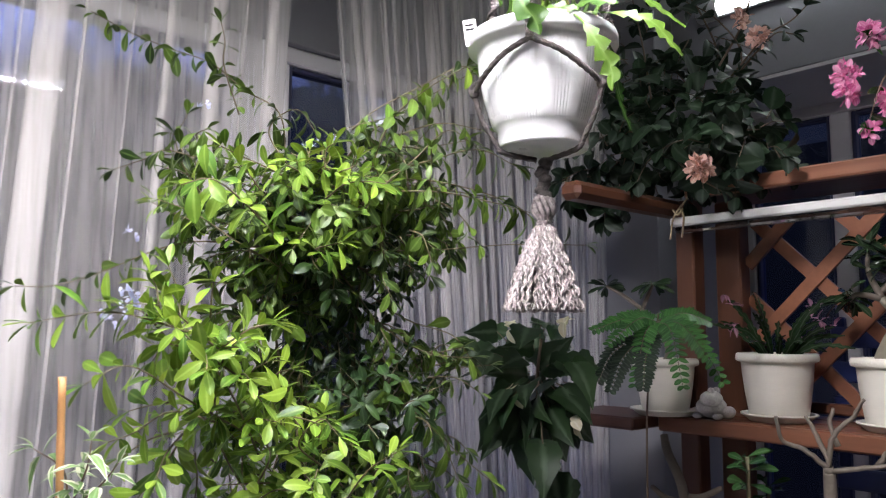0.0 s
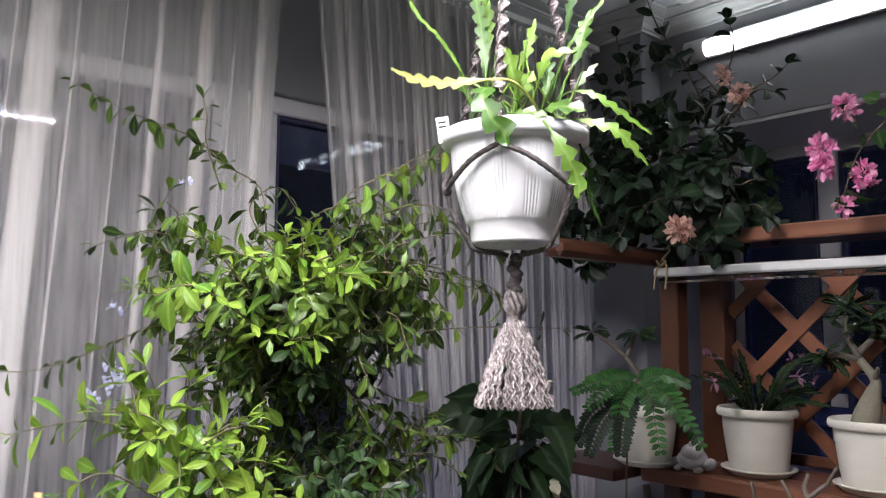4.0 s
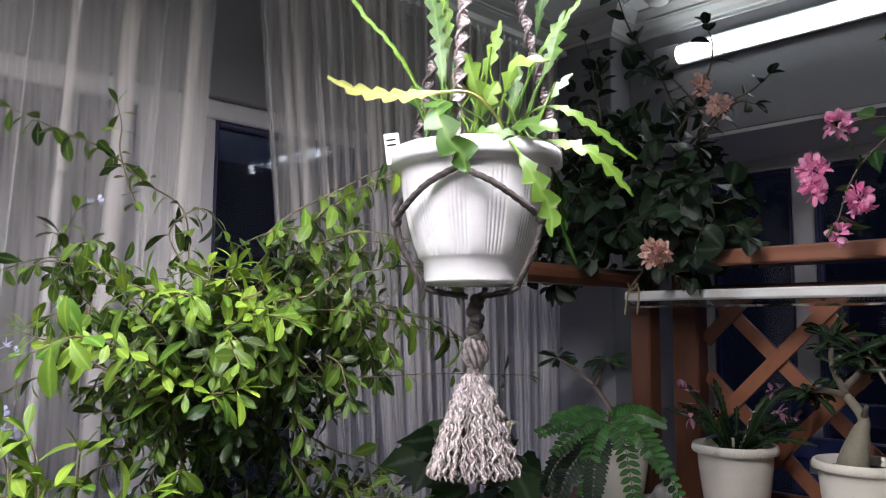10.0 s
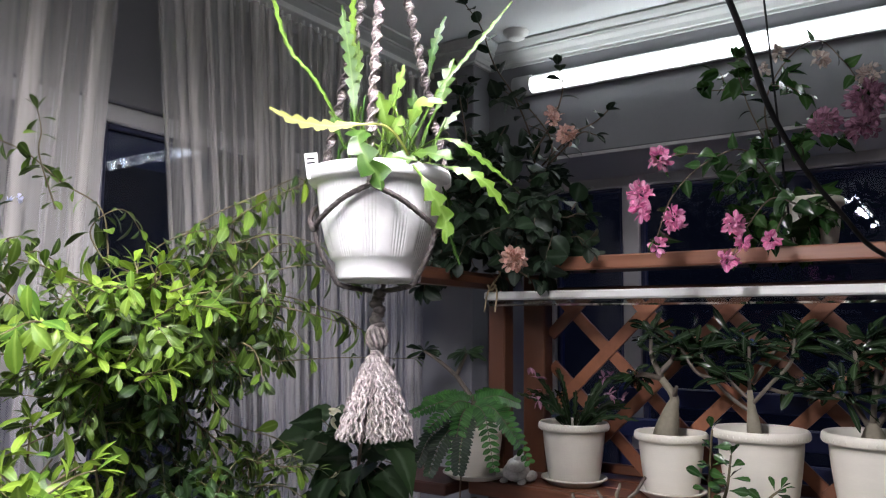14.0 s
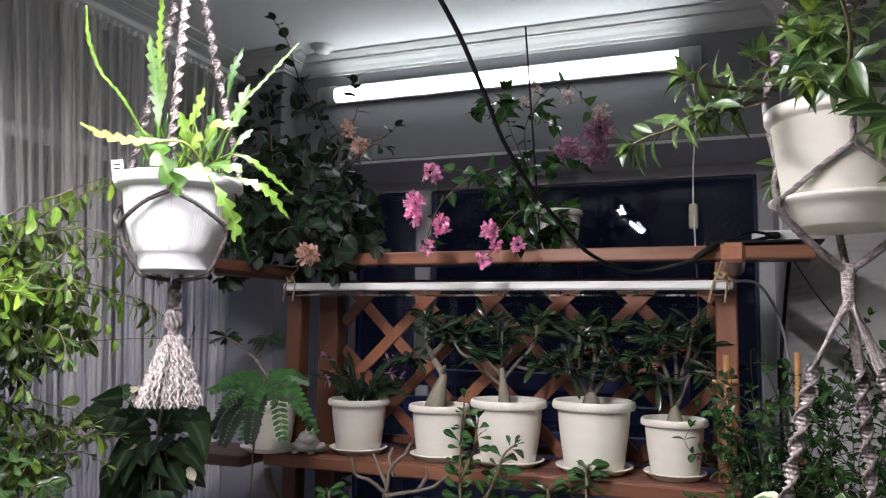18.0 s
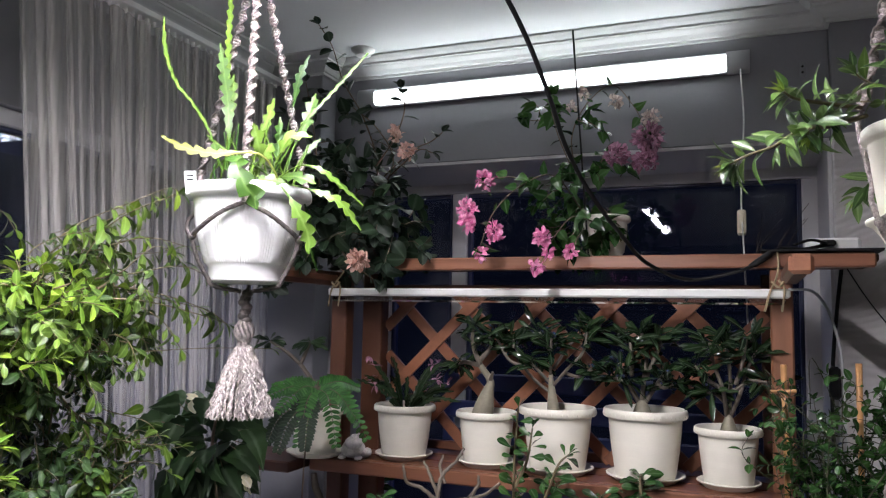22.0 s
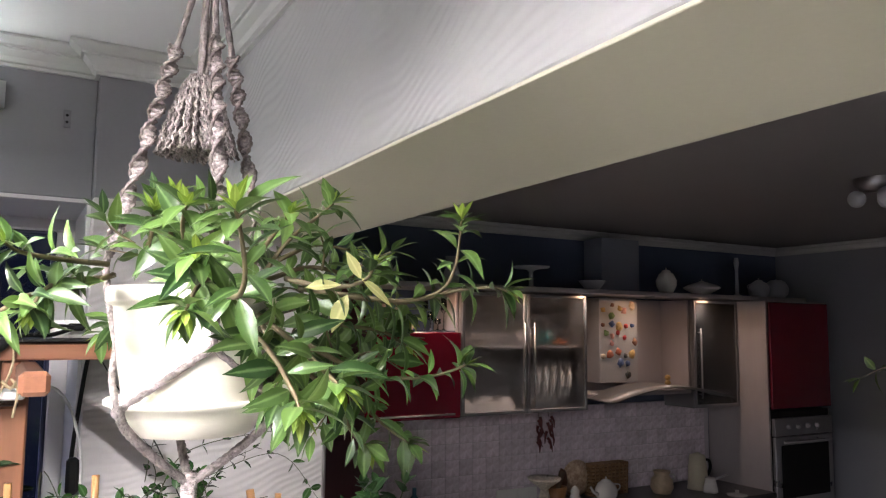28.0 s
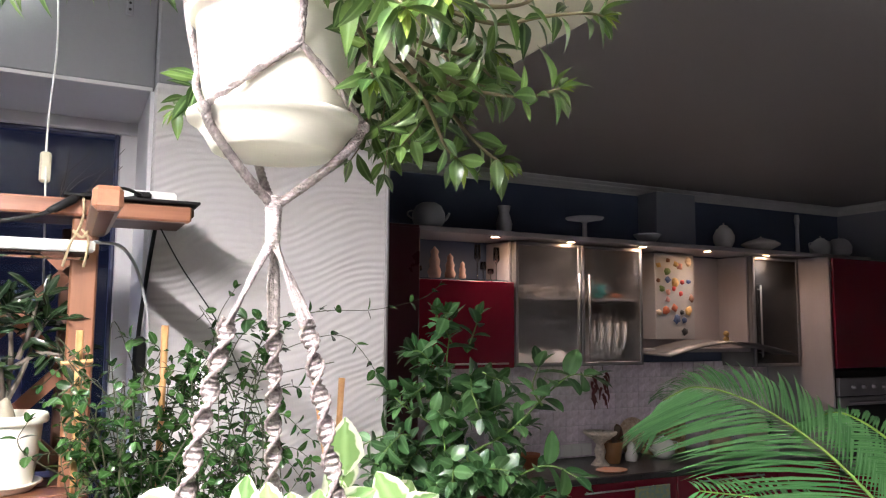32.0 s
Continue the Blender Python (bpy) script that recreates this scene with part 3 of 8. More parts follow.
def window(name, axis, plane, span, zs, mullions, label, edge=0.03, wide={}):
    """A window of frame, mullions and panes, in a wall across x (axis 0) or across y (axis 1)."""
    w = thing(name, (0, 0, 0), label, "window", kind="structure")
    lo, hi = span

    def bar(n, a, b, z0, z1, mat, d0=-0.03, d1=0.03):
        m = Mesh()
        box(m, (a, plane + d0, z0) if axis == 1 else (plane + d0, a, z0), (b, plane + d1, z1) if axis == 1 else (plane + d1, b, z1), 0.004)
        return wpart(n, m, mat, w)

    bar("window_frame", lo, hi, zs[1] - 0.045, zs[1], FRAME)
    bar("window_frame", lo, hi, zs[0], zs[0] + 0.05, FRAME)
    edges = [lo, *mullions, hi]
    for e in edges:
        bar("window_frame", e - (wide.get(e, 0.03) if e != hi else edge) if e != lo else e, e + wide.get(e, 0.03) if e != hi else e, zs[0] + 0.05, zs[1] - 0.045, FRAME, -0.028, 0.028)
    for a, b in zip(edges, edges[1:]):
        a, b = a + wide.get(a, 0.03), b - (wide.get(b, 0.03) if b != hi else edge)
        bar("gasket", a, a + 0.012, zs[0] + 0.05, zs[1] - 0.045, SEAL, -0.02, 0.02)
        bar("gasket", b - 0.012, b, zs[0] + 0.05, zs[1] - 0.045, SEAL, -0.02, 0.02)
        bar("gasket", a + 0.012, b - 0.012, zs[1] - 0.057, zs[1] - 0.045, SEAL, -0.02, 0.02)
        p = bar("pane", a + 0.012, b - 0.012, zs[0] + 0.05, zs[1] - 0.057, GLASS, 0.0, 0.006)
        p.visible_shadow = False
    return w


window("window_1", 1, 2.44, (-1.25, 0.29), (0.82, 2.290), [-0.94], "white-framed front window with dark night glass", 0.056)
window("window_2", 0, -1.70, (-2.2, 2.05), (0.55, 2.283), [-1.0, 0.02, 0.86, 1.86], "white-framed side window behind net curtains", 0.03, {0.86: 0.085})
m = Mesh()
box(m, (-9, 14, -2), (9, 14.1, 5))
box(m, (-14.1, -9, -2), (-14, 14, 5))
tagged(part("backdrop", m, surface("night_shrubs", (0.002, 0.0025, 0.004), 0.9, vary=0.9, scale=2.5, fine=14, bump=0)), "dark night garden beyond the windows", "backdrop", kind="structure")


def curtain(y_top, y_low, x0, z0, z1, folds, label, seed):
    """A net panel: flat stretches between pleats that lie in layers. folds: place along the panel (0 to 1), width, layers."""
    m = Mesh()
    random.seed(seed)
    ph = [rnd(0, 6.3) for _ in range(4)]
    span = y_top[1] - y_top[0]
    way = [(0.0, 0.0)]
    for f, w, layers in folds:
        a0, gap = way[-1][0], f - w / span / 2 - way[-1][0]
        for i in range(1, max(2, int(gap * span / 0.02))):
            way.append((a0 + gap * i / max(2, int(gap * span / 0.02)), 0.0))
        for q in range(layers):
            for c in range(5):
                e = (c / 4 - 0.5) * (1 if q % 2 == 0 else -1)
                way.append((f + e * w / span, 0.005 * (q - layers / 2) + 0.004 * math.sin(math.pi * c / 4)))
    way.append((1.0, 0.0))
    nv, nu = 26, len(way) - 1
    verts = []
    for j in range(nv + 1):
        t = j / nv
        for s, dx in way:
            y = (y_top[0] + (y_top[1] - y_top[0]) * s) * (1 - t) + (y_low[0] + (y_low[1] - y_low[0]) * s) * t
            y += 0.009 * t * math.sin(26 * s + ph[1] + 2 * t) + 0.004 * t * math.sin(71 * s + ph[0])
            x = x0 + dx * (0.5 + t) + 0.014 * math.sin(37 * s + ph[2] + t) * min(1, 0.3 + t)
            verts.append((x, y, z1 + (z0 - z1) * t))
    m.add(verts, [(j * (nu + 1) + i, j * (nu + 1) + i + 1, (j + 1) * (nu + 1) + i + 1, (j + 1) * (nu + 1) + i) for j in range(nv) for i in range(nu)])
    c = thing("curtain", (x0, sum(y_low) / 2, z0), label, "curtain", "net curtains")
    wpart("net_panel", m, NET, c)
    hook = Mesh()
    box(hook, (-0.006, -0.004, -0.004), (0.006, 0.004, 0.014), 0.002)
    first = None
    for i in range(39):
        y = y_top[0] + (y_top[1] - y_top[0]) * i / 38
        if first is None:
            first = part("curtain_hook", hook, WHITE)
        ob = first if i == 0 else new("curtain_hook", first.data)
        ob.location = (x0, y, z1)
        under(c, ob)
    return c


random.seed(5)
FOLDS = [(0.03 + 0.035 * i + rnd(-0.008, 0.008), rnd(0.006, 0.03), random.choice((3, 3, 5))) for i in range(22)]
FOLDS += [(0.8325, 0.006, 3), (0.8475, 0.050, 5), (0.866, 0.007, 3), (0.893, 0.004, 3), (0.9155, 0.016, 5), (0.9475, 0.032, 5), (0.968, 0.005, 3), (0.988, 0.024, 5)]
curtain((-2.2, 0.83), (-2.3, 0.70), -1.45, 0.03, 2.565, FOLDS, "sheer white net curtain drawn to one side", 22)
FOLDS, at = [], 0.012
while at < 0.985:
    FOLDS.append((at, rnd(0.005, 0.02), random.choice((3, 3, 5, 5, 7))))
    at += rnd(0.021, 0.05)
curtain((0.905, 1.92), (1.20, 1.93), -1.45, 0.03, 2.565, FOLDS, "sheer white net curtain gathered in narrow folds", 19)
m = Mesh()
box(m, (-1.475, -3.0, 2.575), (-1.425, 1.94, 2.592), 0.002)
tagged(part("curtain_rail", m, WHITE), "white curtain rail under the pelmet", "curtain rail")


CAP = 0.063


def batten_lamp(at, along, length, mat, label, out, lip=0.0125, arch=(0.012, 0.020, 0.023)):
    """A slim batten lamp: grey body, two end caps, a rounded glowing diffuser on the side out."""
    lamp = thing("batten_lamp", at, label, "lamp")
    a, o = Vector(along), Vector(out)
    s = a.cross(o)
    c = Vector(at)

    def run(p, x0, x1, n):
        mm = Mesh()
        k = len(p)
        verts = [c + a * x + o * d + s * h for x in (x0, x1) for d, h in p]
        mm.add(verts, [(i, (i + 1) % k, k + (i + 1) % k, k + i) for i in range(k)] + [tuple(range(k))[::-1], tuple(range(k, 2 * k))])
        return wpart(n, mm, mat if n == "diffuser" else METAL_GREY, lamp)

    arc = [(arch[0] + arch[1] * math.sin(math.pi * i / 8), arch[2] * math.cos(math.pi * i / 8)) for i in range(9)]
    run(arc, -length / 2 + CAP, length / 2 - CAP, "diffuser")
    back = [(0, 0.031), (0, -0.031), (lip, -0.031), (lip, -0.026), (0.012, -0.026), (0.012, 0.026), (lip, 0.026), (lip, 0.031)]
    run(back, -length / 2 + CAP - 0.005, length / 2 - CAP + 0.005, "body")
    cap = [(0, 0.033)] + [(0.014 + 0.022 * math.sin(math.pi * i / 8), 0.033 * math.cos(math.pi * i / 8)) for i in range(9)] + [(0, -0.033)]
    run(cap, -length / 2, -length / 2 + CAP, "end_cap")
    run(cap, length / 2 - CAP, length / 2, "end_cap")
    return lamp


METAL_GREY = surface("grey_plastic_cap", (0.45, 0.46, 0.47), 0.5, vary=0.05, bump=0.02)
batten_lamp((-0.547, 2.05, 2.527), (1, 0, 0), 1.265, TUBE, "lit white batten lamp on the wall above the window", (0, -1, 0))
room_lamp = batten_lamp((-0.48, 0.10, 2.450), (0, 1, 0), 1.40, TUBE_BACK, "lit white batten lamp hung on two thin wires", (0, 0, -1), 0.0310, (0.021, 0.009, 0.018))
SIDE_GLOW = glow("lamp_side_diffuser", (0.98, 0.98, 1.0), 11.0)
for x0, x1 in ((-0.5135, -0.5118), (-0.4482, -0.4465)):
    m = Mesh()
    box(m, (x0, -0.535, 2.423), (x1, 0.735, 2.447), 0.0004)
    wpart("side_diffuser", m, SIDE_GLOW, room_lamp, "glowing white side strip")
for y in (-0.45, 0.63):
    m = Mesh()
    tube(m, [(-0.48, y, 2.45), (-0.48, y, CEIL)], 0.0015)
    wpart("suspension_wire", m, METAL, room_lamp)
det = thing("smoke_detector", (-1.112, 1.925, CEIL), "round white smoke detector on the ceiling", "smoke detector")
m = Mesh()
lathe(m, [(0.001, -0.024), (0.02, -0.024), (0.027, -0.020), (0.029, -0.010), (0.038, -0.008), (0.040, 0.0)], 24, (-1.112, 1.925, CEIL))
wpart("housing", m, WHITE, det)

# ---- plant stand ----
stand = thing("plant_stand", (-0.45, 1.75, 0), "red-brown timber plant stand with lattice back and two shelves", "plant stand")


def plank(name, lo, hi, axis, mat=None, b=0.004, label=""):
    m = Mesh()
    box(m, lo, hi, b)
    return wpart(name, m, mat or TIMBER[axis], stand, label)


# Right post has a paler wood than the others, lamplight put into its colour.
plank("post", (0.118, 1.69, 0), (0.168, 1.74, 1.902), 2, wood("lit_reddish_post", (0.10, 0.04, 0.021), (0.32, 0.135, 0.072), 2))
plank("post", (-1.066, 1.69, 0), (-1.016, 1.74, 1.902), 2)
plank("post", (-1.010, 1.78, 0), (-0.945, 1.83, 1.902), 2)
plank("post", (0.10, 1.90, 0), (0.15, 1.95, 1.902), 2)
plank("front_rail", (-1.03, 1.675, 1.904), (0.34, 1.705, 1.938), 0, LIT_RAIL)
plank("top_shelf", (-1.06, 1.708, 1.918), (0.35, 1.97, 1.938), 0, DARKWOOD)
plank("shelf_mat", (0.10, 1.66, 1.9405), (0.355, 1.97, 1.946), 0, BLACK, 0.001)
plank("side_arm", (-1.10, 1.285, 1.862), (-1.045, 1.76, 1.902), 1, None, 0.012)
plank("side_arm", (0.142, 1.301, 1.865), (0.185, 1.688, 1.902), 1, None, 0.010)
plank("arm_end", (0.1415, 1.276, 1.8645), (0.1855, 1.300, 1.9025), 1, ENDGRAIN, 0.007, "rounded copper-red arm end")
plank("lower_rail", (-1.06, 1.585, 1.350), (0.17, 1.61, 1.385), 0)
plank("upper_lath_rail", (-0.94, 1.818, 1.84), (0.10, 1.838, 1.87), 0)
plank("lower_lath_rail", (-0.94, 1.818, 1.395), (0.10, 1.838, 1.42), 0)
for i in range(3):
    y = 1.614 + i * 0.092
    plank("shelf_board", (-1.06, y, 1.362), (0.17, y + 0.087, 1.385), 0)
# lattice: two layers of slats at 45 degrees
for sgn, y in ((1, 1.812), (-1, 1.822)):
    for i in range(-3, 10):
        c0 = -0.28 - sgn * 0.403 + (i - 3) * 0.2
        a, b = Vector((c0, y, 1.40)), Vector((c0 + sgn * 0.45, y, 1.85))
        lo, hi = -0.942, 0.112
        ta = [(lo - a.x) / (b.x - a.x), (hi - a.x) / (b.x - a.x)]
        t0, t1 = max(0, min(ta)), min(1, max(ta))
        if t1 - t0 < 0.06:
            continue
        p, q = a.lerp(b, t0), a.lerp(b, t1)
        d = (q - p).normalized()
        w, h = Vector((-d.z, 0, d.x)) * 0.0152, Vector((0, 0.0045, 0))
        m = Mesh()
        vs = [e + w * s + h * k for e in (p, q) for s, k in ((-1, -1), (1, -1), (1, 1), (-1, 1))]
        m.add(vs, [(0, 1, 5, 4), (1, 2, 6, 5), (2, 3, 7, 6), (3, 0, 4, 7), (3, 2, 1, 0), (4, 5, 6, 7)], True)
        wpart("lattice_slat", m, LATH, stand)

led = thing("grow_light_bar", (-0.45, 1.649, 1.83), "white strip lamp tied with twine under the stand's top shelf", "lamp")
m = Mesh()
box(m, (-1.045, 1.632, 1.831), (0.160, 1.668, 1.852), 0.004)
wpart("housing", m, WHITE, led)
m = Mesh()
box(m, (-1.035, 1.635, 1.815), (0.150, 1.665, 1.830), 0.005)
wpart("clear_cover", m, glassy("clear_strip_cover", (0.85, 0.87, 0.9), 0.08, 0.8), led, "clear plastic tube cover")
for x in (-1.02, 0.125):
    m = Mesh()
    tube(m, curve([(x - 0.02, 1.628, 1.80), (x - 0.008, 1.622, 1.845), (x + 0.004, 1.63, 1.872), (x + 0.012, 1.66, 1.905), (x + 0.01, 1.672, 1.945)], 5), 0.0025)
    tube(m, curve([(x + 0.01, 1.624, 1.872), (x + 0.022, 1.62, 1.85), (x + 0.016, 1.62, 1.80)], 5), 0.0025)
    tube(m, curve([(x - 0.005, 1.62, 1.868), (x + 0.01, 1.612, 1.855), (x + 0.02, 1.62, 1.868)], 5), 0.003)
    wpart("twine", m, surface("jute_twine", (0.42, 0.33, 0.2), 0.9, vary=0.4, scale=120, fine=400, bump=0.5), led)
# ---- kitchen ----
RED = surface("dark_red_lacquer", (0.17, 0.006, 0.02), 0.18, vary=0.1, scale=3, fine=60, bump=0.0, coat=0.5)
DARKRED = surface("dark_red_side", (0.055, 0.006, 0.012), 0.3, vary=0.1, scale=3, fine=60, bump=0.0)
BIRCH = surface("beige_laminate", (0.39, 0.36, 0.37), 0.45, vary=0.1, scale=5, fine=60, bump=0.05, stretch=(1, 1, 0.15))
DOORMETAL = surface("satin_door_frame", (0.26, 0.26, 0.275), 0.5, metal=0.8, vary=0.1, scale=10, fine=150, bump=0.05)
GREYLAM = surface("grey_laminate", (0.19, 0.185, 0.19), 0.5, vary=0.08, scale=5, fine=60, bump=0.03)
NAVY = surface("dark_navy_wall", (0.085, 0.115, 0.185), 0.75, vary=0.15, scale=2, fine=60, bump=0.05)
TILE = surface("lilac_grey_tile", (0.76, 0.70, 0.80), 0.35, vary=0.5, scale=22, fine=60, bump=0.08, random_tone=0.12, other=(0.42, 0.33, 0.37))
GROUT = surface("tile_grout", (0.60, 0.56, 0.60), 0.9, vary=0.1)
WORKTOP = surface("black_worktop", (0.04, 0.038, 0.042), 0.3, vary=0.4, scale=60, fine=220, bump=0.03)
CHINA = surface("white_china", (0.70, 0.68, 0.66), 0.25, vary=0.04, scale=10, fine=60, bump=0.0)
STEEL = surface("stainless_steel", (0.45, 0.45, 0.46), 0.3, metal=1.0, vary=0.1, scale=6, fine=160, bump=0.03)
FROST = glassy("frosted_glass", (0.82, 0.82, 0.83), 0.55, 0.95)
FROST.node_tree.nodes["Fresnel"].inputs[0].default_value = 1.12
fn, fl_ = FROST.node_tree.nodes, FROST.node_tree.links
milk, dif = fn.new("ShaderNodeMixShader"), fn.new("ShaderNodeBsdfTranslucent")
dif.inputs[0].default_value, milk.inputs[0].default_value = (0.78, 0.77, 0.77, 1), 0.08
rf = fn.new("ShaderNodeBsdfRefraction")
rf.inputs["Color"].default_value, rf.inputs["Roughness"].default_value, rf.inputs["IOR"].default_value = (0.86, 0.86, 0.87, 1), 0.45, 1.22
fl_.new(rf.outputs[0], fn["Mix Shader"].inputs[1])
fl_.new(fn["Mix Shader"].outputs[0], milk.inputs[1]), fl_.new(dif.outputs[0], milk.inputs[2]), fl_.new(milk.outputs[0], fn["Material Output"].inputs[0])
slab("wall_kitchen_north", NAVY, (0.915, 4.2, 0), (6.1, 4.3, KITCHEN_CEIL), "dark navy kitchen wall")
slab("wall_kitchen_east", surface("kitchen_wall_paint", (0.29, 0.305, 0.345), 0.8, vary=0.06, scale=2, fine=90, bump=0.12, spec=0.25), (5.78, -4.0, 0), (6.1, 4.2, KITCHEN_CEIL), "grey kitchen side wall in shade")
for nm, a, b, o in (("cornice_kitchen_north", (0.92, 4.2, 0), (5.78, 4.2, 0), (0, -1, 0)), ("cornice_kitchen_east", (5.78, -4, 0), (5.78, 4.2, 0), (-1, 0, 0))):
    cornice(nm, a, b, o, "pale crown moulding of the kitchen", (0, 0), KITCHEN_CEIL)


def cab(name, label, at, cat="cabinet", group="kitchen cabinets"):
    return thing(name, at, label, cat, group)


def bx(name, lo, hi, mat, th, b=0.003, label=""):
    m = Mesh()
    box(m, lo, hi, b)
    return wpart(name, m, mat, th, label)


def carcass(th, x0, x1, y0, y1, z0, z1, mat, t=0.018, back=True):
    bx("side_panel", (x0, y0, z0), (x0 + t, y1, z1), mat, th)
    bx("side_panel", (x1 - t, y0, z0), (x1, y1, z1), mat, th)
    bx("bottom_panel", (x0 + t, y0, z0), (x1 - t, y1, z0 + t), mat, th)
    bx("top_panel", (x0 + t, y0, z1 - t), (x1 - t, y1, z1), mat, th)
    if back:
        bx("back_panel", (x0 + t, y1 - 0.01, z0 + t), (x1 - t, y1, z1 - t), mat, th)


def handle(th, a, b, r=0.006, off=(0, -0.03, 0)):
    m = Mesh()
    o = Vector(off)
    tube(m, [Vector(a) + o, Vector(b) + o], r, 8)
    for p in (Vector(a).lerp(Vector(b), 0.06), Vector(a).lerp(Vector(b), 0.94)):
        tube(m, [p, p + o], r * 0.8, 6)
    return wpart("handle", m, METAL, th, "slim metal bar handle")


# tall dark unit and red lift-up cabinet with open shelf above
t = cab("tall_cabinet", "dark red tall kitchen cabinet", (1.35, 3.9, 0))
carcass(t, 0.95, 1.735, 3.60, 4.19, 0.0, 2.215, DARKRED)
bx("door", (0.955, 3.58, 0.1), (1.73, 3.598, 2.20), DARKRED, t)
t = cab("wall_cabinet", "red lacquered lift-up wall cabinet", (2.1, 3.9, 1.47))
carcass(t, 1.745, 2.480, 3.90, 4.19, 1.46, 1.955, BIRCH)
d = bx("door", (1.748, 3.878, 1.458), (2.478, 3.897, 1.956), RED, t, 0.004, "glossy dark red door")
handle(d, (1.82, 3.878, 1.485), (2.42, 3.878, 1.485), 0.005)
t = cab("wall_cabinet", "open shelf niche with figurines and glasses", (2.1, 3.95, 1.96))
bx("side_panel", (1.745, 3.92, 1.958), (1.763, 4.19, 2.205), BIRCH, t)
bx("side_panel", (2.462, 3.92, 1.958), (2.480, 4.19, 2.205), BIRCH, t)
bx("shelf", (1.764, 3.92, 1.958), (2.461, 4.19, 1.968), GLASS, t, 0.002)
t = cab("display_cabinet", "wall cabinet with two frosted glass doors in aluminium frames", (2.96, 3.9, 1.46))
carcass(t, 2.486, 3.446, 3.90, 4.19, 1.46, 2.205, GREYLAM)
bx("shelf", (2.505, 3.92, 1.86), (3.427, 4.17, 1.876), GREYLAM, t)
for a, b, hx in ((2.488, 2.960, 2.925), (2.966, 3.444, 3.0)):
    d = bx("door", (a, 3.882, 1.462), (a + 0.022, 3.898, 2.203), DOORMETAL, t)
    bx("door_frame", (b - 0.022, 3.882, 1.462), (b, 3.898, 2.203), DOORMETAL, d)
    bx("door_frame", (a + 0.022, 3.882, 1.462), (b - 0.022, 3.898, 1.484), DOORMETAL, d)
    bx("door_frame", (a + 0.022, 3.882, 2.181), (b - 0.022, 3.898, 2.203), DOORMETAL, d)
    p = bx("pane", (a + 0.022, 3.888, 1.484), (b - 0.022, 3.892, 2.181), FROST, d, 0.001)
    p.visible_shadow = False
    handle(d, (hx, 3.882, 1.50), (hx, 3.882, 2.02), 0.006)
# hood with its chimney niche
t = cab("cooker_hood", "steel cooker hood with a curved glass canopy", (3.98, 3.95, 1.5), "cooker hood", "kitchen appliances")
bx("chimney", (3.68, 4.03, 1.62), (4.03, 4.19, 2.205), surface("satin_chimney", (0.42, 0.42, 0.43), 0.45, metal=0.3, vary=0.08), t, 0.004)
bx("body", (3.46, 3.92, 1.535), (4.56, 4.19, 1.56), BIRCH, t)
m = Mesh()
n = 16
vs = []
for i in range(n + 1):
    s = i / n
    x, z = 3.47 + 1.12 * s, 1.525 + 0.085 * math.sin(math.pi * s)
    vs += [(x, 3.66, z), (x, 3.98, z + 0.01), (x, 3.98, z + 0.002), (x, 3.66, z - 0.008)]
m.add(vs, [(4 * i + k, 4 * i + (k + 1) % 4, 4 * i + 4 + (k + 1) % 4, 4 * i + 4 + k) for i in range(n) for k in range(4)])
wpart("canopy", m, surface("smoked_canopy", (0.14, 0.14, 0.145), 0.4, metal=0.5, vary=0.1), t, "curved smoked canopy with steel edge")
bx("side_panel", (3.452, 3.92, 1.56), (3.47, 4.19, 2.205), BIRCH, t)
bx("side_panel", (4.41, 3.92, 1.56), (4.428, 4.19, 2.205), BIRCH, t)
bx("back_panel", (3.47, 4.175, 1.56), (4.41, 4.19, 2.205), BIRCH, t)
t = cab("display_cabinet", "wall cabinet with one smoked glass door in an aluminium frame", (4.65, 3.9, 1.43))
carcass(t, 4.434, 4.90, 3.90, 4.19, 1.43, 2.205, GREYLAM)
bx("shelf", (4.455, 3.92, 1.80), (4.88, 4.17, 1.815), BIRCH, t)
d = bx("door", (4.436, 3.882, 1.432), (4.458, 3.898, 2.203), DOORMETAL, t)
bx("door_frame", (4.876, 3.882, 1.432), (4.898, 3.898, 2.203), DOORMETAL, d)
bx("door_frame", (4.458, 3.882, 1.432), (4.876, 3.898, 1.454), DOORMETAL, d)
bx("door_frame", (4.458, 3.882, 2.181), (4.876, 3.898, 2.203), DOORMETAL, d)
bx("pane", (4.458, 3.888, 1.454), (4.876, 3.892, 2.181), glassy("smoked_glass", (0.55, 0.57, 0.6), 0.25, 0.8), d, 0.001).visible_shadow = False
handle(d, (4.475, 3.882, 1.50), (4.475, 3.882, 2.0), 0.006)
t = cab("tall_cabinet", "tall oven cabinet in beige laminate with a red upper door", (5.25, 3.9, 0))
carcass(t, 4.905, 5.60, 3.64, 4.19, 0.0, 2.205, BIRCH)
bx("door", (4.925, 3.618, 1.425), (5.595, 3.637, 2.195), RED, t, 0.004, "dark red door")
bx("door", (4.925, 3.618, 0.1), (5.595, 3.637, 0.70), RED, t)
o = cab("oven", "built-in steel oven with a dark glass door", (5.25, 3.65, 0.72), "oven", "kitchen appliances")
bx("body", (4.93, 3.640, 0.72), (5.585, 3.87, 1.41), BLACK, o)
bx("control_panel", (4.93, 3.612, 1.235), (5.585, 3.639, 1.36), STEEL, o)
d = bx("oven_door", (4.93, 3.612, 0.73), (5.585, 3.639, 1.228), STEEL, o, 0.006)
bx("glass", (4.99, 3.606, 0.80), (5.525, 3.611, 1.17), BLACK, d, 0.002, "dark oven glass")
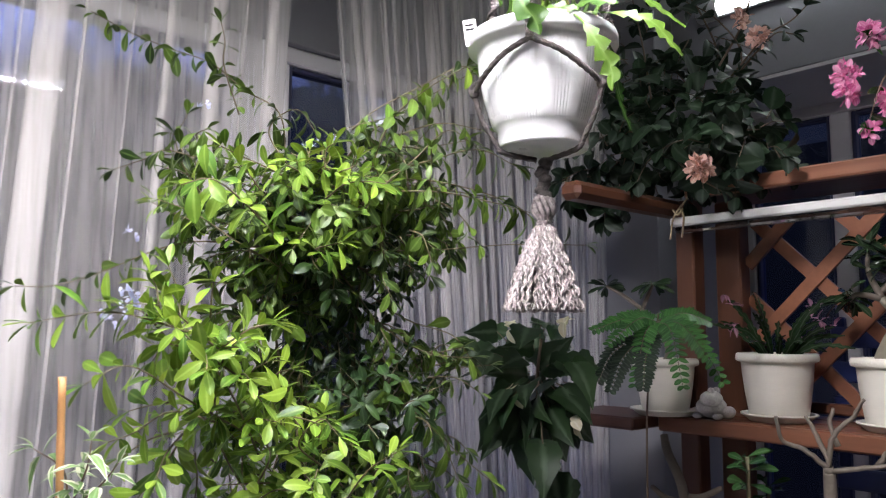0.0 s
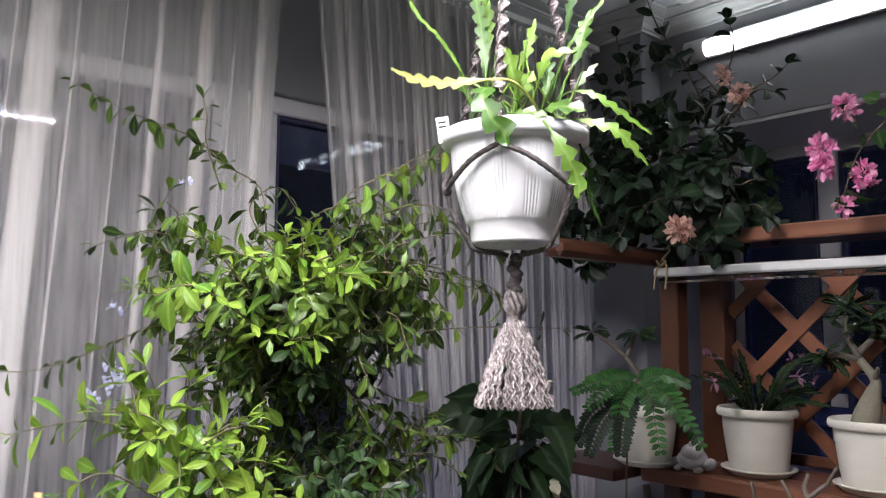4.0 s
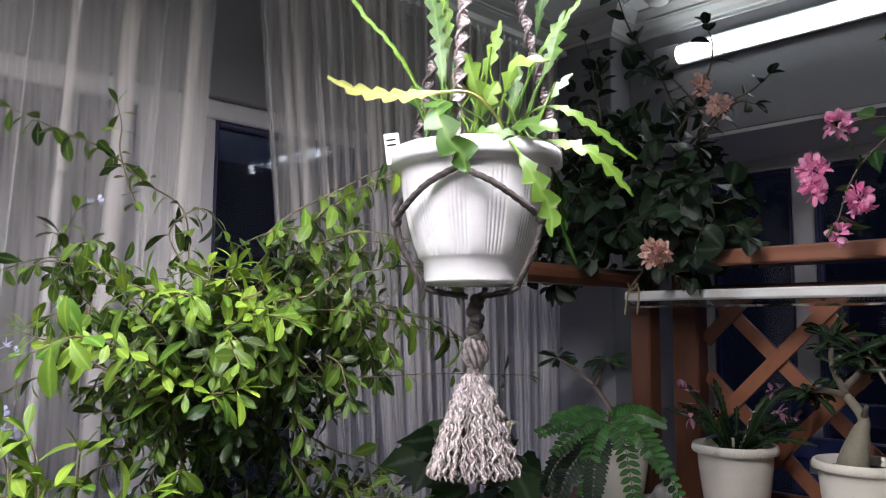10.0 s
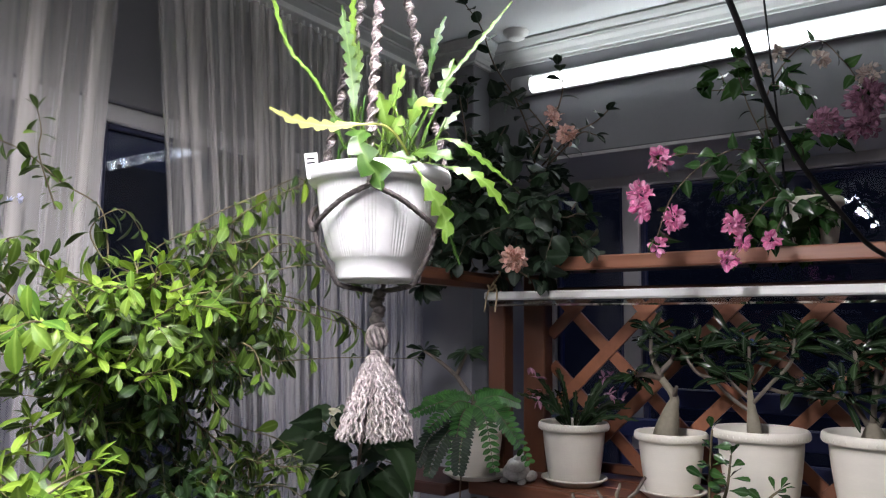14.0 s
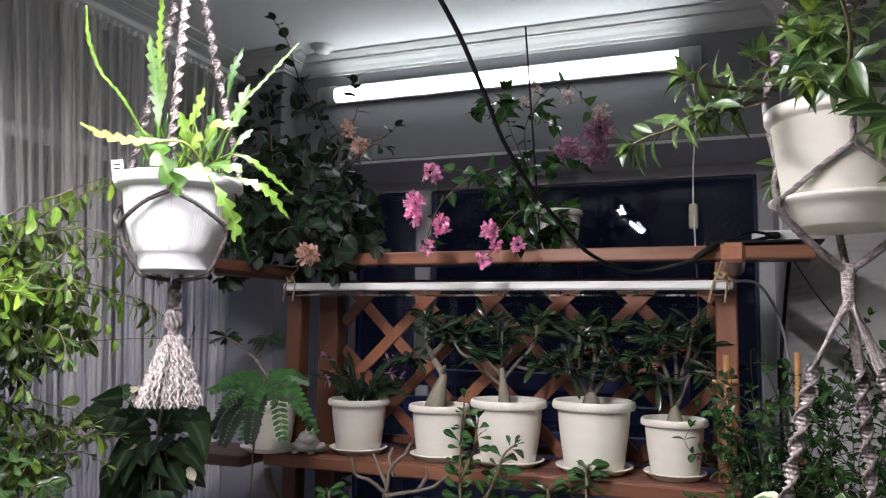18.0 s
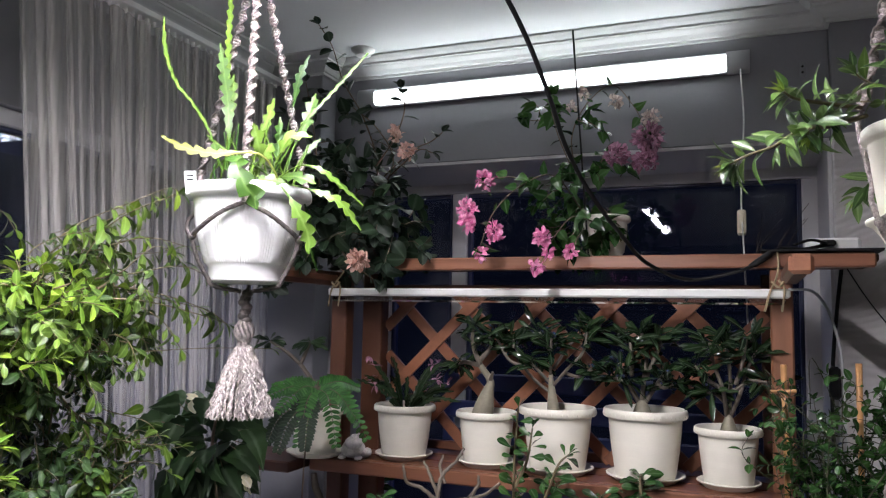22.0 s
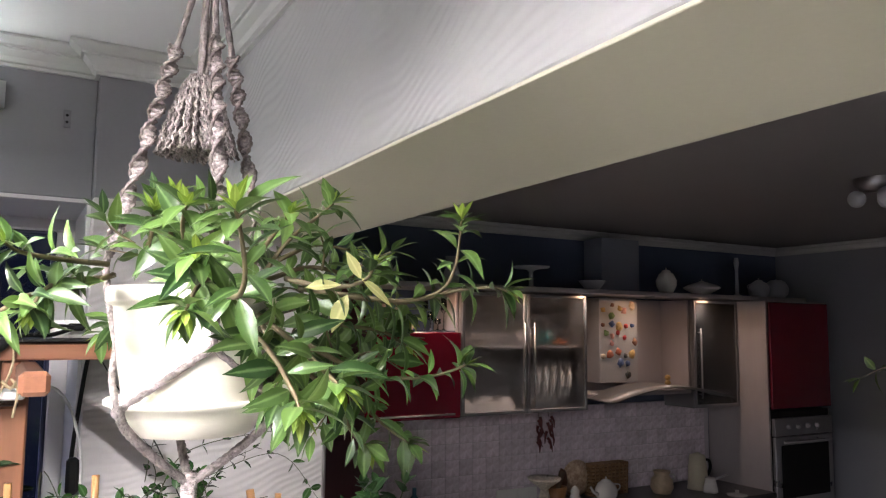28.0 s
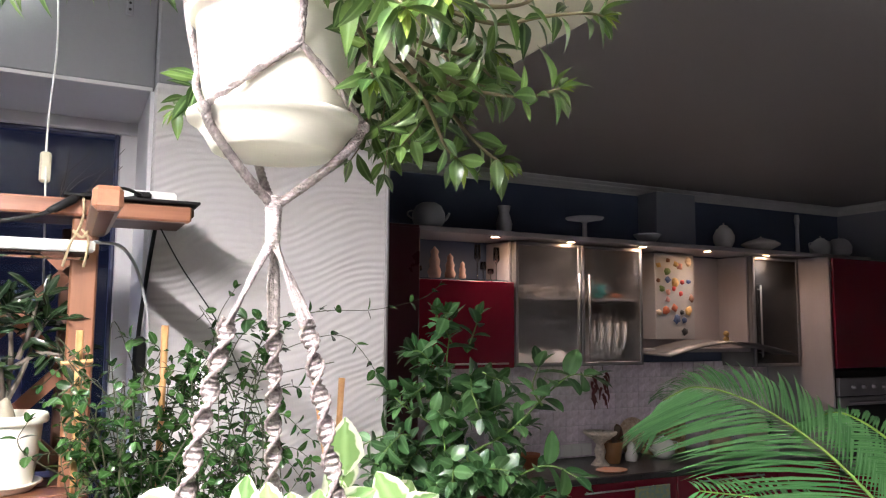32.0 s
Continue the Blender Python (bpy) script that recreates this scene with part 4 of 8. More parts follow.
handle(d, (4.99, 3.61, 1.195), (5.525, 3.61, 1.195), 0.008)
for i in range(4):
    m = Mesh()
    lathe(m, [(0.001, 0.02), (0.014, 0.02), (0.017, 0.0)], 14)
    m.v = [(5.07 + i * 0.11 + v[0], 3.612 - v[2], 1.297 + v[1]) for v in m.v]
    wpart("knob", m, METAL, o)
# long top shelf with spots
t = cab("cornice_shelf", "long beige shelf board above the wall cabinets with small spotlights", (3.5, 4.0, 2.22), "shelf")
bx("board", (0.95, 3.80, 2.215), (5.61, 4.19, 2.245), BIRCH, t, 0.004)
for x in (2.33, 2.865, 3.42, 3.98, 4.54):
    m = Mesh()
    lathe(m, [(0.026, -0.004), (0.034, -0.007), (0.036, 0.0)], 18, (x, 3.85, 2.215))
    s = wpart("spotlight", m, DOORMETAL, t)
    m = Mesh()
    lathe(m, [(0.0005, -0.0035), (0.025, -0.0035)], 18, (x, 3.85, 2.215))
    wpart("lens", m, WARM, s, "lit warm spotlight lens")
    lt = bpy.data.lights.new("spot_light", "SPOT")
    lt.energy, lt.color, lt.spot_size, lt.spot_blend, lt.shadow_soft_size = 2.1, (1.0, 0.84, 0.76), radians(142), 1.0, 0.02
    ob = new("spot_light", lt)
    ob.location = (x, 3.84, 2.205)
# base units, worktop
for i, (a, b) in enumerate(((1.745, 2.6), (2.605, 3.45), (3.455, 4.3), (4.305, 4.9))):
    t = cab("base_cabinet", "red lacquered base cabinet under the black worktop", ((a + b) / 2, 3.9, 0))
    carcass(t, a, b, 3.64, 4.19, 0.08, 0.818, BIRCH)
    d = bx("drawer_front", (a + 0.002, 3.618, 0.66), (b - 0.002, 3.637, 0.815), RED, t)
    bx("door", (a + 0.002, 3.618, 0.1), (b - 0.002, 3.637, 0.655), RED, t)
    handle(d, (a + 0.15, 3.618, 0.775), (b - 0.15, 3.618, 0.775), 0.005)
t = cab("worktop", "black stone kitchen worktop", (3.5, 3.9, 0.82), "worktop", "")
bx("slab", (1.745, 3.59, 0.820), (4.90, 4.19, 0.858), WORKTOP, t, 0.006)
m = Mesh()
box(m, (1.745, 4.186, 0.858), (4.90, 4.1995, 1.46), 0.001)
back = tagged(part("backsplash", m, GROUT), "lilac-grey mottled square tile backsplash", "backsplash", kind="structure")
tile = Mesh()
box(tile, (-0.048, -0.004, -0.048), (0.048, 0.004, 0.048), 0.002)
tm = part("tile", tile, TILE, back)
tm.location = (1.80, 4.184, 0.91)
for i in range(31):
    for j in range(6):
        if i + j:
            o = new("tile", tm.data)
            o.parent = back
            o.location = (1.80 + i * 0.1, 4.184, 0.91 + j * 0.1)

def crock(name, at, prof, mat, label, cat, group="kitchen crockery", n=20, extra=None):
    th = thing(name, at, label, cat, group)
    m = Mesh()
    lathe(m, prof, n, at)
    body = wpart("body", m, mat, th)
    if extra:
        extra(body, Vector(at))
    return th


def ear(th, at, dx, h, r=0.005, w=0.03, mat=None):
    m = Mesh()
    tube(m, curve([at + Vector((dx, 0, h + w)), at + Vector((dx * 1.6, 0, h + w * 0.8)), at + Vector((dx * 1.7, 0, h)), at + Vector((dx, 0, h - w))], 5), r)
    wpart("handle", m, mat or CHINA, th)


def lid(th, at, r, h, mat=None):
    m = Mesh()
    lathe(m, [(r, h), (r * 0.8, h + r * 0.4), (r * 0.2, h + r * 0.55), (r * 0.12, h + r * 0.7), (r * 0.2, h + r * 0.9), (0.001, h + r)], 18, at)
    wpart("lid", m, mat or CHINA, th)


def spout(th, at, dx, h, mat=None):
    m = Mesh()
    tube(m, curve([at + Vector((dx, 0, h)), at + Vector((dx * 1.5, 0, h + 0.01)), at + Vector((dx * 1.9, 0, h + 0.05))], 4), (0.014, 0.007))
    wpart("spout", m, mat or CHINA, th)


TEAPOT = [(0.001, 0), (0.05, 0), (0.075, 0.03), (0.08, 0.07), (0.06, 0.11), (0.035, 0.125)]
# Greyer copy of the china, with the dimness near the ceiling put into it.
SHADED_CHINA = surface("shaded_china", (0.5, 0.52, 0.55), 0.3, vary=0.1, bump=0)
TOP = 2.246
for x, s in ((1.95, 1.2), (5.24, 1.0), (5.45, 1.15)):
    crock("teapot", (x, 3.95, TOP), [(r * s, h * s) for r, h in TEAPOT], SHADED_CHINA, "grey-white porcelain teapot on the top shelf", "teapot", extra=lambda th, at: (lid(th, at, 0.035, 0.12, SHADED_CHINA), ear(th, at, -0.075, 0.07, mat=SHADED_CHINA), spout(th, at, 0.07, 0.05, SHADED_CHINA)))
crock("ginger_jar", (4.22, 3.93, TOP), [(0.001, 0), (0.045, 0), (0.07, 0.05), (0.075, 0.09), (0.05, 0.14), (0.03, 0.15)], CHINA, "white lidded ginger jar on the top shelf", "jar", extra=lambda th, at: lid(th, at, 0.035, 0.15))
crock("tureen", (4.58, 3.93, TOP), [(0.001, 0), (0.06, 0), (0.065, 0.01), (0.13, 0.045), (0.135, 0.055), (0.10, 0.075), (0.03, 0.095)], CHINA, "white porcelain tureen with lid on the top shelf", "tureen", extra=lambda th, at: lid(th, at, 0.025, 0.09))
crock("cake_stand", (3.02, 3.92, TOP), [(0.05, 0), (0.015, 0.01), (0.014, 0.1), (0.03, 0.115), (0.115, 0.125), (0.12, 0.135), (0.001, 0.13)], SHADED_CHINA, "glass cake stand on the top shelf", "cake stand")
crock("tall_vase", (5.0, 3.96, TOP), [(0.05, 0), (0.015, 0.02), (0.012, 0.2), (0.02, 0.26), (0.014, 0.3), (0.001, 0.3)], SHADED_CHINA, "slender grey vase on the top shelf", "vase")
crock("vase", (2.45, 3.95, TOP), [(0.04, 0), (0.05, 0.06), (0.03, 0.13), (0.04, 0.17), (0.001, 0.165)], SHADED_CHINA, "small dark vase on the top shelf", "vase")
crock("mixing_bowl", (3.55, 3.95, TOP), [(0.03, 0), (0.05, 0.01), (0.09, 0.06), (0.092, 0.065), (0.001, 0.06)], SHADED_CHINA, "shaded bowl on the top shelf", "bowl")
t = thing("ventilation_duct", (3.86, 4.08, TOP), "pale boxed extractor duct above the hood", "duct")
bx("casing", (3.68, 4.0, TOP), (4.03, 4.19, KITCHEN_CEIL - 0.06), surface("duct_grey", (0.24, 0.265, 0.31), 0.5, vary=0.1), t)
# inside the display cabinet
for i in range(5):
    th = thing("plate", (3.10 + i * 0.062, 4.04, 1.48), "white dinner plate standing in the rack", "plate", "stacked plates")
    m = Mesh()
    lathe(m, [(0.001, 0), (0.075, 0.002), (0.13, 0.014), (0.131, 0.017), (0.07, 0.006), (0.001, 0.005)], 24)
    m.v = [(3.10 + i * 0.062 - 1.3 * v[2] + 0.22 * v[0], 4.035 + 0.98 * v[1], (1.636, 1.630, 1.636, 1.624, 1.63)[i] + v[0] * (1.19, 1.14, 1.19, 1.1, 1.14)[i]) for v in m.v]
    wpart("dish", m, CHINA, th)
for i, (x, r) in enumerate(((2.57, 0.085), (2.72, 0.10), (2.87, 0.09), (2.60, 0.07), (2.74, 0.07), (3.05, 0.07))):
    z = 1.478 if i < 3 else 1.877
    crock("bowl", (x, 4.03, z), [(0.001, r * 0.9), (r * 0.5, r * 0.86), (r * 0.85, r * 0.5), (r, 0.0)] if i < 3 else [(0.001, 0), (r * 0.5, 0), (r * 0.9, r * 0.7), (r, r)], CHINA, "white china bowl behind the frosted door", "bowl")
crock("mug", (3.2, 4.03, 1.877), [(0.001, 0), (0.04, 0), (0.042, 0.09), (0.038, 0.09), (0.036, 0.01)], surface("turquoise_glaze", (0.02, 0.30, 0.30), 0.3), "turquoise mug behind the frosted door", "mug", extra=lambda th, at: ear(th, at, 0.04, 0.045))
crock("bowl", (3.32, 4.03, 1.877), [(0.001, 0), (0.03, 0), (0.06, 0.03), (0.001, 0.028)], surface("orange_glaze", (0.45, 0.12, 0.04), 0.4), "small orange dish behind the frosted door", "bowl")
# open niche
FIG = surface("pink_ceramic", (0.62, 0.42, 0.36), 0.5, vary=0.2, scale=20)
for x, s in ((2.0, 0.92), (2.10, 0.74), (2.18, 0.52)):
    m = Mesh()
    lathe(m, [(0.001, 0), (0.036 * s, 0.005), (0.044 * s, 0.04 * s), (0.03 * s, 0.075 * s), (0.036 * s, 0.11 * s), (0.022 * s, 0.14 * s), (0.026 * s, 0.17 * s), (0.001, 0.2 * s)], 16, (x, 3.97, 1.968))
    tagged(part("figurine", m, FIG), "pink ceramic figurine in the shelf niche", "figurine", "niche figurines")
for i, x in enumerate((1.82, 1.87, 1.91, 2.29, 2.33, 2.38, 2.42)):
    h = (0.20, 0.09, 0.07, 0.21, 0.11, 0.07, 0.2)[i]
    m = Mesh()
    lathe(m, [(0.02, 0), (0.018, 0.003), (0.004, 0.008), (0.004, h * 0.5), (0.02, h * 0.62), (0.018, h), (0.015, h), (0.016, h * 0.66), (0.001, h * 0.6)], 14, (x, 3.99, 1.968))
    g = tagged(part("wine_glass", m, glassy("clear_glass", (0.9, 0.9, 0.9), 0.0, 0.85)), "clear stemmed glass in the shelf niche", "glass", "niche glasses")
    g.visible_shadow = False
# magnets on the chimney
random.seed(4)
MAG = [surface("magnet_" + n, c, 0.5, vary=0.5, scale=60) for n, c in (("red", (0.5, 0.05, 0.05)), ("yellow", (0.5, 0.33, 0.12)), ("orange", (0.42, 0.12, 0.06)), ("brown", (0.2, 0.09, 0.05)), ("cream", (0.6, 0.5, 0.38)), ("blue", (0.06, 0.1, 0.22)), ("pink", (0.55, 0.28, 0.25)), ("green", (0.12, 0.2, 0.06)), ("black", (0.03, 0.03, 0.03)))]
for i in range(5):
    for j in range(8):
        if random.random() < 0.34:
            continue
        x, z, r = 3.72 + i * 0.066 + rnd(-0.02, 0.02), 1.69 + j * 0.064 + rnd(-0.02, 0.02), rnd(0.018, 0.034)
        m = Mesh()
        k, p1 = random.choice((4, 5, 6, 9, 12)), rnd(0, 3)
        ring = [(x + r * rnd(0.7, 1.1) * math.cos(2 * math.pi * a / k + p1), z + r * rnd(0.7, 1.3) * math.sin(2 * math.pi * a / k + p1)) for a in range(k)]
        m.add([(a, 4.03, b) for a, b in ring] + [(x + (a - x) * 0.8, 4.018, z + (b - z) * 0.8) for a, b in ring], [(a, (a + 1) % k, k + (a + 1) % k, k + a) for a in range(k)] + [tuple(range(k, 2 * k))])
        tagged(part("fridge_magnet", m, random.choice(MAG)), "small colourful souvenir magnet on the hood chimney", "magnet", "souvenir magnets")
th = thing("figurine", (4.1, 3.75, 1.60), "small yellow toy figure standing on the hood", "figurine")
m = Mesh()
ball(m, (4.1, 3.82, 1.625), 0.02, 8), ball(m, (4.1, 3.82, 1.66), 0.02, 8)
wpart("body", m, MAG[1], th)
# worktop clutter
Z = 0.858
crock("pedestal_bowl", (3.11, 3.91, Z), [(0.058, 0), (0.048, 0.012), (0.026, 0.04), (0.036, 0.08), (0.024, 0.125), (0.04, 0.145), (0.10, 0.185), (0.106, 0.20), (0.085, 0.19), (0.001, 0.15)], surface("spotted_white_glaze", (0.6, 0.56, 0.48), 0.3, vary=0.5, scale=50), "spotted ceramic pedestal bowl on the worktop", "bowl")
crock("mortar", (3.224, 3.94, Z), [(0.05, 0), (0.06, 0.05), (0.07, 0.13), (0.06, 0.13), (0.001, 0.05)], wood("honey_wood", (0.14, 0.06, 0.02), (0.34, 0.17, 0.07), 2), "wooden mortar with a pestle on the worktop", "mortar", extra=lambda th, at: wpart("pestle", tube(Mesh(), [at + Vector((0, 0, 0.06)), at + Vector((0.05, 0, 0.22))], (0.012, 0.02), 8), STEM_BROWN, th))
t = thing("decorative_plate", (3.56, 4.1, Z), "painted plate propped against the tiles", "plate")
m = Mesh()
lathe(m, [(0.001, 0.01), (0.07, 0.008), (0.12, -0.008), (0.122, -0.002), (0.07, 0.015)], 24)
m.v = [(3.54 + v[0], 4.12 - v[2], Z + 0.125 + v[1]) for v in m.v]
wpart("dish", m, surface("painted_glaze", (0.6, 0.5, 0.38), 0.35, vary=0.7, scale=40, other=(0.25, 0.1, 0.05)), t)
crock("teapot", (3.65, 3.95, Z), [(r * 0.95, h) for r, h in TEAPOT], CHINA, "white porcelain teapot on the worktop", "teapot", extra=lambda th, at: (lid(th, at, 0.035, 0.12), ear(th, at, 0.07, 0.07), spout(th, at, -0.07, 0.05)))
t = thing("wicker_basket", (3.79, 4.1, Z), "woven wicker basket on the worktop", "basket")
WICK = surface("wicker", (0.32, 0.18, 0.09), 0.7, vary=0.5, scale=40, fine=150, bump=0.5)
for i in range(9):
    m = Mesh()
    box(m, (3.63 - 0.004 * i * 0.3, 4.06, Z + 0.024 * i), (3.95 + 0.004 * i * 0.3, 4.155, Z + 0.024 * i + 0.021), 0.009)
    wpart("woven_band", m, WICK, t)
for y in range(9):
    m = Mesh()
    tube(m, [(3.65 + y * 0.0355, 4.054, Z), (3.65 + y * 0.0355, 4.052, Z + 0.215)], 0.005, 5)
    wpart("stake", m, WICK, t)
crock("jug", (4.162, 3.955, Z), [(0.001, 0), (0.06, 0), (0.08, 0.04), (0.075, 0.09), (0.05, 0.12), (0.06, 0.15), (0.055, 0.15), (0.001, 0.1)], surface("cream_glaze", (0.6, 0.46, 0.32), 0.35, vary=0.3, scale=20), "cream and brown ceramic jug on the worktop", "jug", extra=lambda th, at: ear(th, at, 0.07, 0.09))
crock("kettle", (4.50, 3.94, Z), [(0.001, 0), (0.075, 0), (0.072, 0.02), (0.066, 0.15), (0.055, 0.235), (0.02, 0.25), (0.001, 0.255)], surface("cream_enamel", (0.55, 0.50, 0.38), 0.35), "cream electric kettle on the worktop", "kettle", extra=lambda th, at: ear(th, at, 0.075, 0.13, 0.012, 0.07, BLACK))
crock("coffee_pot", (4.482, 3.81, Z), [(0.001, 0), (0.05, 0), (0.05, 0.02), (0.035, 0.09), (0.038, 0.1), (0.034, 0.1), (0.001, 0.03)], CHINA, "white long-handled coffee pot on the worktop", "coffee pot", extra=lambda th, at: wpart("handle", tube(Mesh(), [at + Vector((0.035, 0, 0.085)), at + Vector((0.2, 0.02, 0.10))], 0.008, 6), METAL, th))
crock("saucer_lid", (4.548, 3.64, Z), [(0.001, 0), (0.06, 0.0), (0.07, 0.012), (0.03, 0.02), (0.012, 0.022), (0.014, 0.04), (0.001, 0.042)], CHINA, "small white pot lid lying on the worktop", "lid")
crock("terracotta_pot", (2.64, 3.97, Z), [(0.001, 0.09), (0.055, 0.09), (0.06, 0.09), (0.058, 0.07), (0.05, 0.07), (0.04, 0), (0.001, 0)], surface("terracotta", (0.40, 0.13, 0.06), 0.8, vary=0.2), "small terracotta pot on the worktop", "pot")
crock("blue_bottle", (2.24, 4.0, Z), [(0.001, 0), (0.035, 0), (0.035, 0.13), (0.012, 0.16), (0.012, 0.2), (0.001, 0.2)], surface("blue_plastic", (0.02, 0.10, 0.16), 0.3), "blue dispenser bottle on the worktop", "bottle")
crock("figurine", (3.37, 3.93, Z), [(0.001, 0), (0.035, 0.004), (0.042, 0.04), (0.026, 0.07), (0.03, 0.09), (0.016, 0.115), (0.001, 0.125)], CHINA, "small white china figurine on the worktop", "figurine", group="")
t = thing("wooden_carving", (3.31, 4.0, Z), "dark brown carved wooden ornament on the worktop", "ornament")
m = Mesh()
tube(m, curve([(3.27, 4.0, Z), (3.275, 4.0, Z + 0.07), (3.32, 4.0, Z + 0.13), (3.33, 4.0, Z + 0.19), (3.31, 4.0, Z + 0.225)], 5), [0.04, 0.042, 0.045, 0.047, 0.047, 0.046, 0.044, 0.042, 0.04, 0.038, 0.036, 0.034, 0.03, 0.027, 0.024, 0.022, 0.02, 0.018, 0.014, 0.010, 0.004], 10)
wpart("carving", m, wood("carved_wood", (0.05, 0.022, 0.012), (0.16, 0.07, 0.035), 2), t)
t = thing("oval_dish", (3.03, 3.66, Z), "flat orange and white dish on the worktop", "dish", "kitchen crockery")
m = Mesh()
lathe(m, [(0.001, 0.006), (0.05, 0.006), (0.075, 0.014), (0.077, 0.011), (0.05, 0.0), (0.001, 0.0)], 24)
m.v = [(3.03 + 1.3 * v[0], 3.70 + v[1], Z + v[2]) for v in m.v]
wpart("dish", m, surface("orange_dish", (0.50, 0.17, 0.07), 0.35, vary=0.6, scale=18, other=(0.5, 0.45, 0.4)), t)
t = thing("socket_row", (2.95, 4.17, 0.90), "row of white wall sockets on the tiles", "socket")
for i in range(4):
    bx("socket", (2.925 + i * 0.08, 4.166, 0.872), (3.003 + i * 0.08, 4.179, 0.947), WHITE, t)
    m = Mesh()
    lathe(m, [(0.03, 0), (0.027, 0.004), (0.024, -0.006), (0.001, -0.006)], 16)
    m.v = [(2.964 + i * 0.08 + v[0], 4.166 - v[2], 0.91 + v[1]) for v in m.v]
    wpart("socket_well", m, WHITE, t)
for x in (3.25, 3.33):
    th = thing("chilli_string", (x, 4.15, 1.24), "string of dried dark red chillies on the tiles", "dried chillies", "dried chillies")
    m = Mesh()
    for k in range(9):
        z = 1.40 - k * 0.02
        p = Vector((x + rnd(-0.02, 0.02), 4.15, z))
        tube(m, curve([p, p + Vector((rnd(-0.02, 0.02), -0.01, -0.03)), p + Vector((rnd(-0.035, 0.035), -0.012, -0.075))], 4), (0.012, 0.003), 6)
    wpart("chillies", m, surface("dried_chilli", (0.10, 0.012, 0.015), 0.4, vary=0.3), th)
    m = Mesh()
    tube(m, [(x, 4.15, 1.40), (x, 4.165, 1.45)], 0.002)
    wpart("string", m, STEM_BROWN, th)
t = thing("tea_towel", (3.2, 3.58, 0.6), "blue and yellow patterned towel hung over the front", "towel")
bx("cloth", (3.10, 3.575, 0.55), (3.36, 3.583, 0.785), surface("towel_cloth", (0.05, 0.18, 0.24), 0.95, vary=0.8, scale=40, other=(0.45, 0.4, 0.1), bump=0.5), t)
t = thing("ceiling_light", (3.55, 1.98, KITCHEN_CEIL), "round chrome ceiling light, switched off", "ceiling lamp")
m = Mesh()
lathe(m, [(0.001, -0.06), (0.07, -0.055), (0.09, -0.02), (0.09, 0.0)], 20, (3.55, 1.98, KITCHEN_CEIL))
wpart("base", m, STEEL, t)
for k in range(3):
    m = Mesh()
    ball(m, (3.55 + 0.08 * math.cos(2.1 * k), 1.98 + 0.08 * math.sin(2.1 * k), KITCHEN_CEIL - 0.09), 0.04, 9)
    wpart("shade", m, SHADED_CHINA, t)
# ---- hanging planters ----
random.seed(11)


def ring(c, r, a, z):
    return Vector((c[0] + r * math.cos(radians(a)), c[1] + r * math.sin(radians(a)), z))


def sinnet(th, pts, r, pitch=0.05, knot=0.0045, mats=None, label="spiral-knotted macrame cord"):
    """A macrame spiral: a flat band of knots that winds round itself, with a looped cord along either edge."""
    line = curve(pts, 6)
    total = sum((b - a).length for a, b in zip(line, line[1:]))
    n = max(8, int(total / 0.0014))
    fine = []
    for i in range(n + 1):
        t = i / n * (len(line) - 1)
        k = min(int(t), len(line) - 2)
        fine.append(line[k].lerp(line[k + 1], t - k))
    fr = frames(fine)
    ph, sides = rnd(0, 6.3), 8
    verts, edges = [], ([], [])
    for i, (p, d, s, u) in enumerate(fr):
        run = total * i / n
        a = ph + 2 * math.pi * run / pitch
        e, f = s * math.cos(a) + u * math.sin(a), u * math.cos(a) - s * math.sin(a)
        ridge = 0.5 + 0.5 * math.cos(2 * math.pi * run / knot)
        for k in range(sides):
            b = 2 * math.pi * k / sides
            verts.append(p + e * (math.cos(b) * r * (0.66 + 0.12 * ridge)) + f * (math.sin(b) * r * (0.12 + 0.44 * ridge)))
        for sg in (0, 1):
            edges[sg].append((p + e * ((1 - 2 * sg) * r * (0.70 + 0.06 * ridge)) + d * (knot * 0.5 * sg), r * (0.17 + 0.10 * ridge)))
    mats = mats or (CORD_LIGHT, CORD_MIX)
    band = Mesh()
    band.add(verts, [(i * sides + k, i * sides + (k + 1) % sides, (i + 1) * sides + (k + 1) % sides, (i + 1) * sides + k) for i in range(n) for k in range(sides)])
    wpart("knotted_band", band, mats[0], th, label)
    for line in edges:
        m = Mesh()
        tube(m, [q[0] for q in line], [q[1] for q in line], 5)
        wpart("edge_cord", m, mats[1], th)


def rope(m, pts, r=0.003, strands=3, turns=60):
    """A few laid cords twisted into one."""
    fr = frames(curve(pts, 20))
    n = strands * 6
    verts = []
    for i, (p, d, s, u) in enumerate(fr):
        for k in range(n):
            a = 2 * math.pi * k / n
            q = r * (0.9 + 0.4 * abs(math.cos(strands * 0.5 * (a - i * turns * 0.006))))
            verts.append(p + (s * math.cos(a) + u * math.sin(a)) * q)
    faces = [(i * n + k, i * n + (k + 1) % n, (i + 1) * n + (k + 1) % n, (i + 1) * n + k) for i in range(len(fr) - 1) for k in range(n)]
    return m.add(verts, faces + [tuple(range(n))[::-1], tuple((len(fr) - 1) * n + k for k in range(n))])


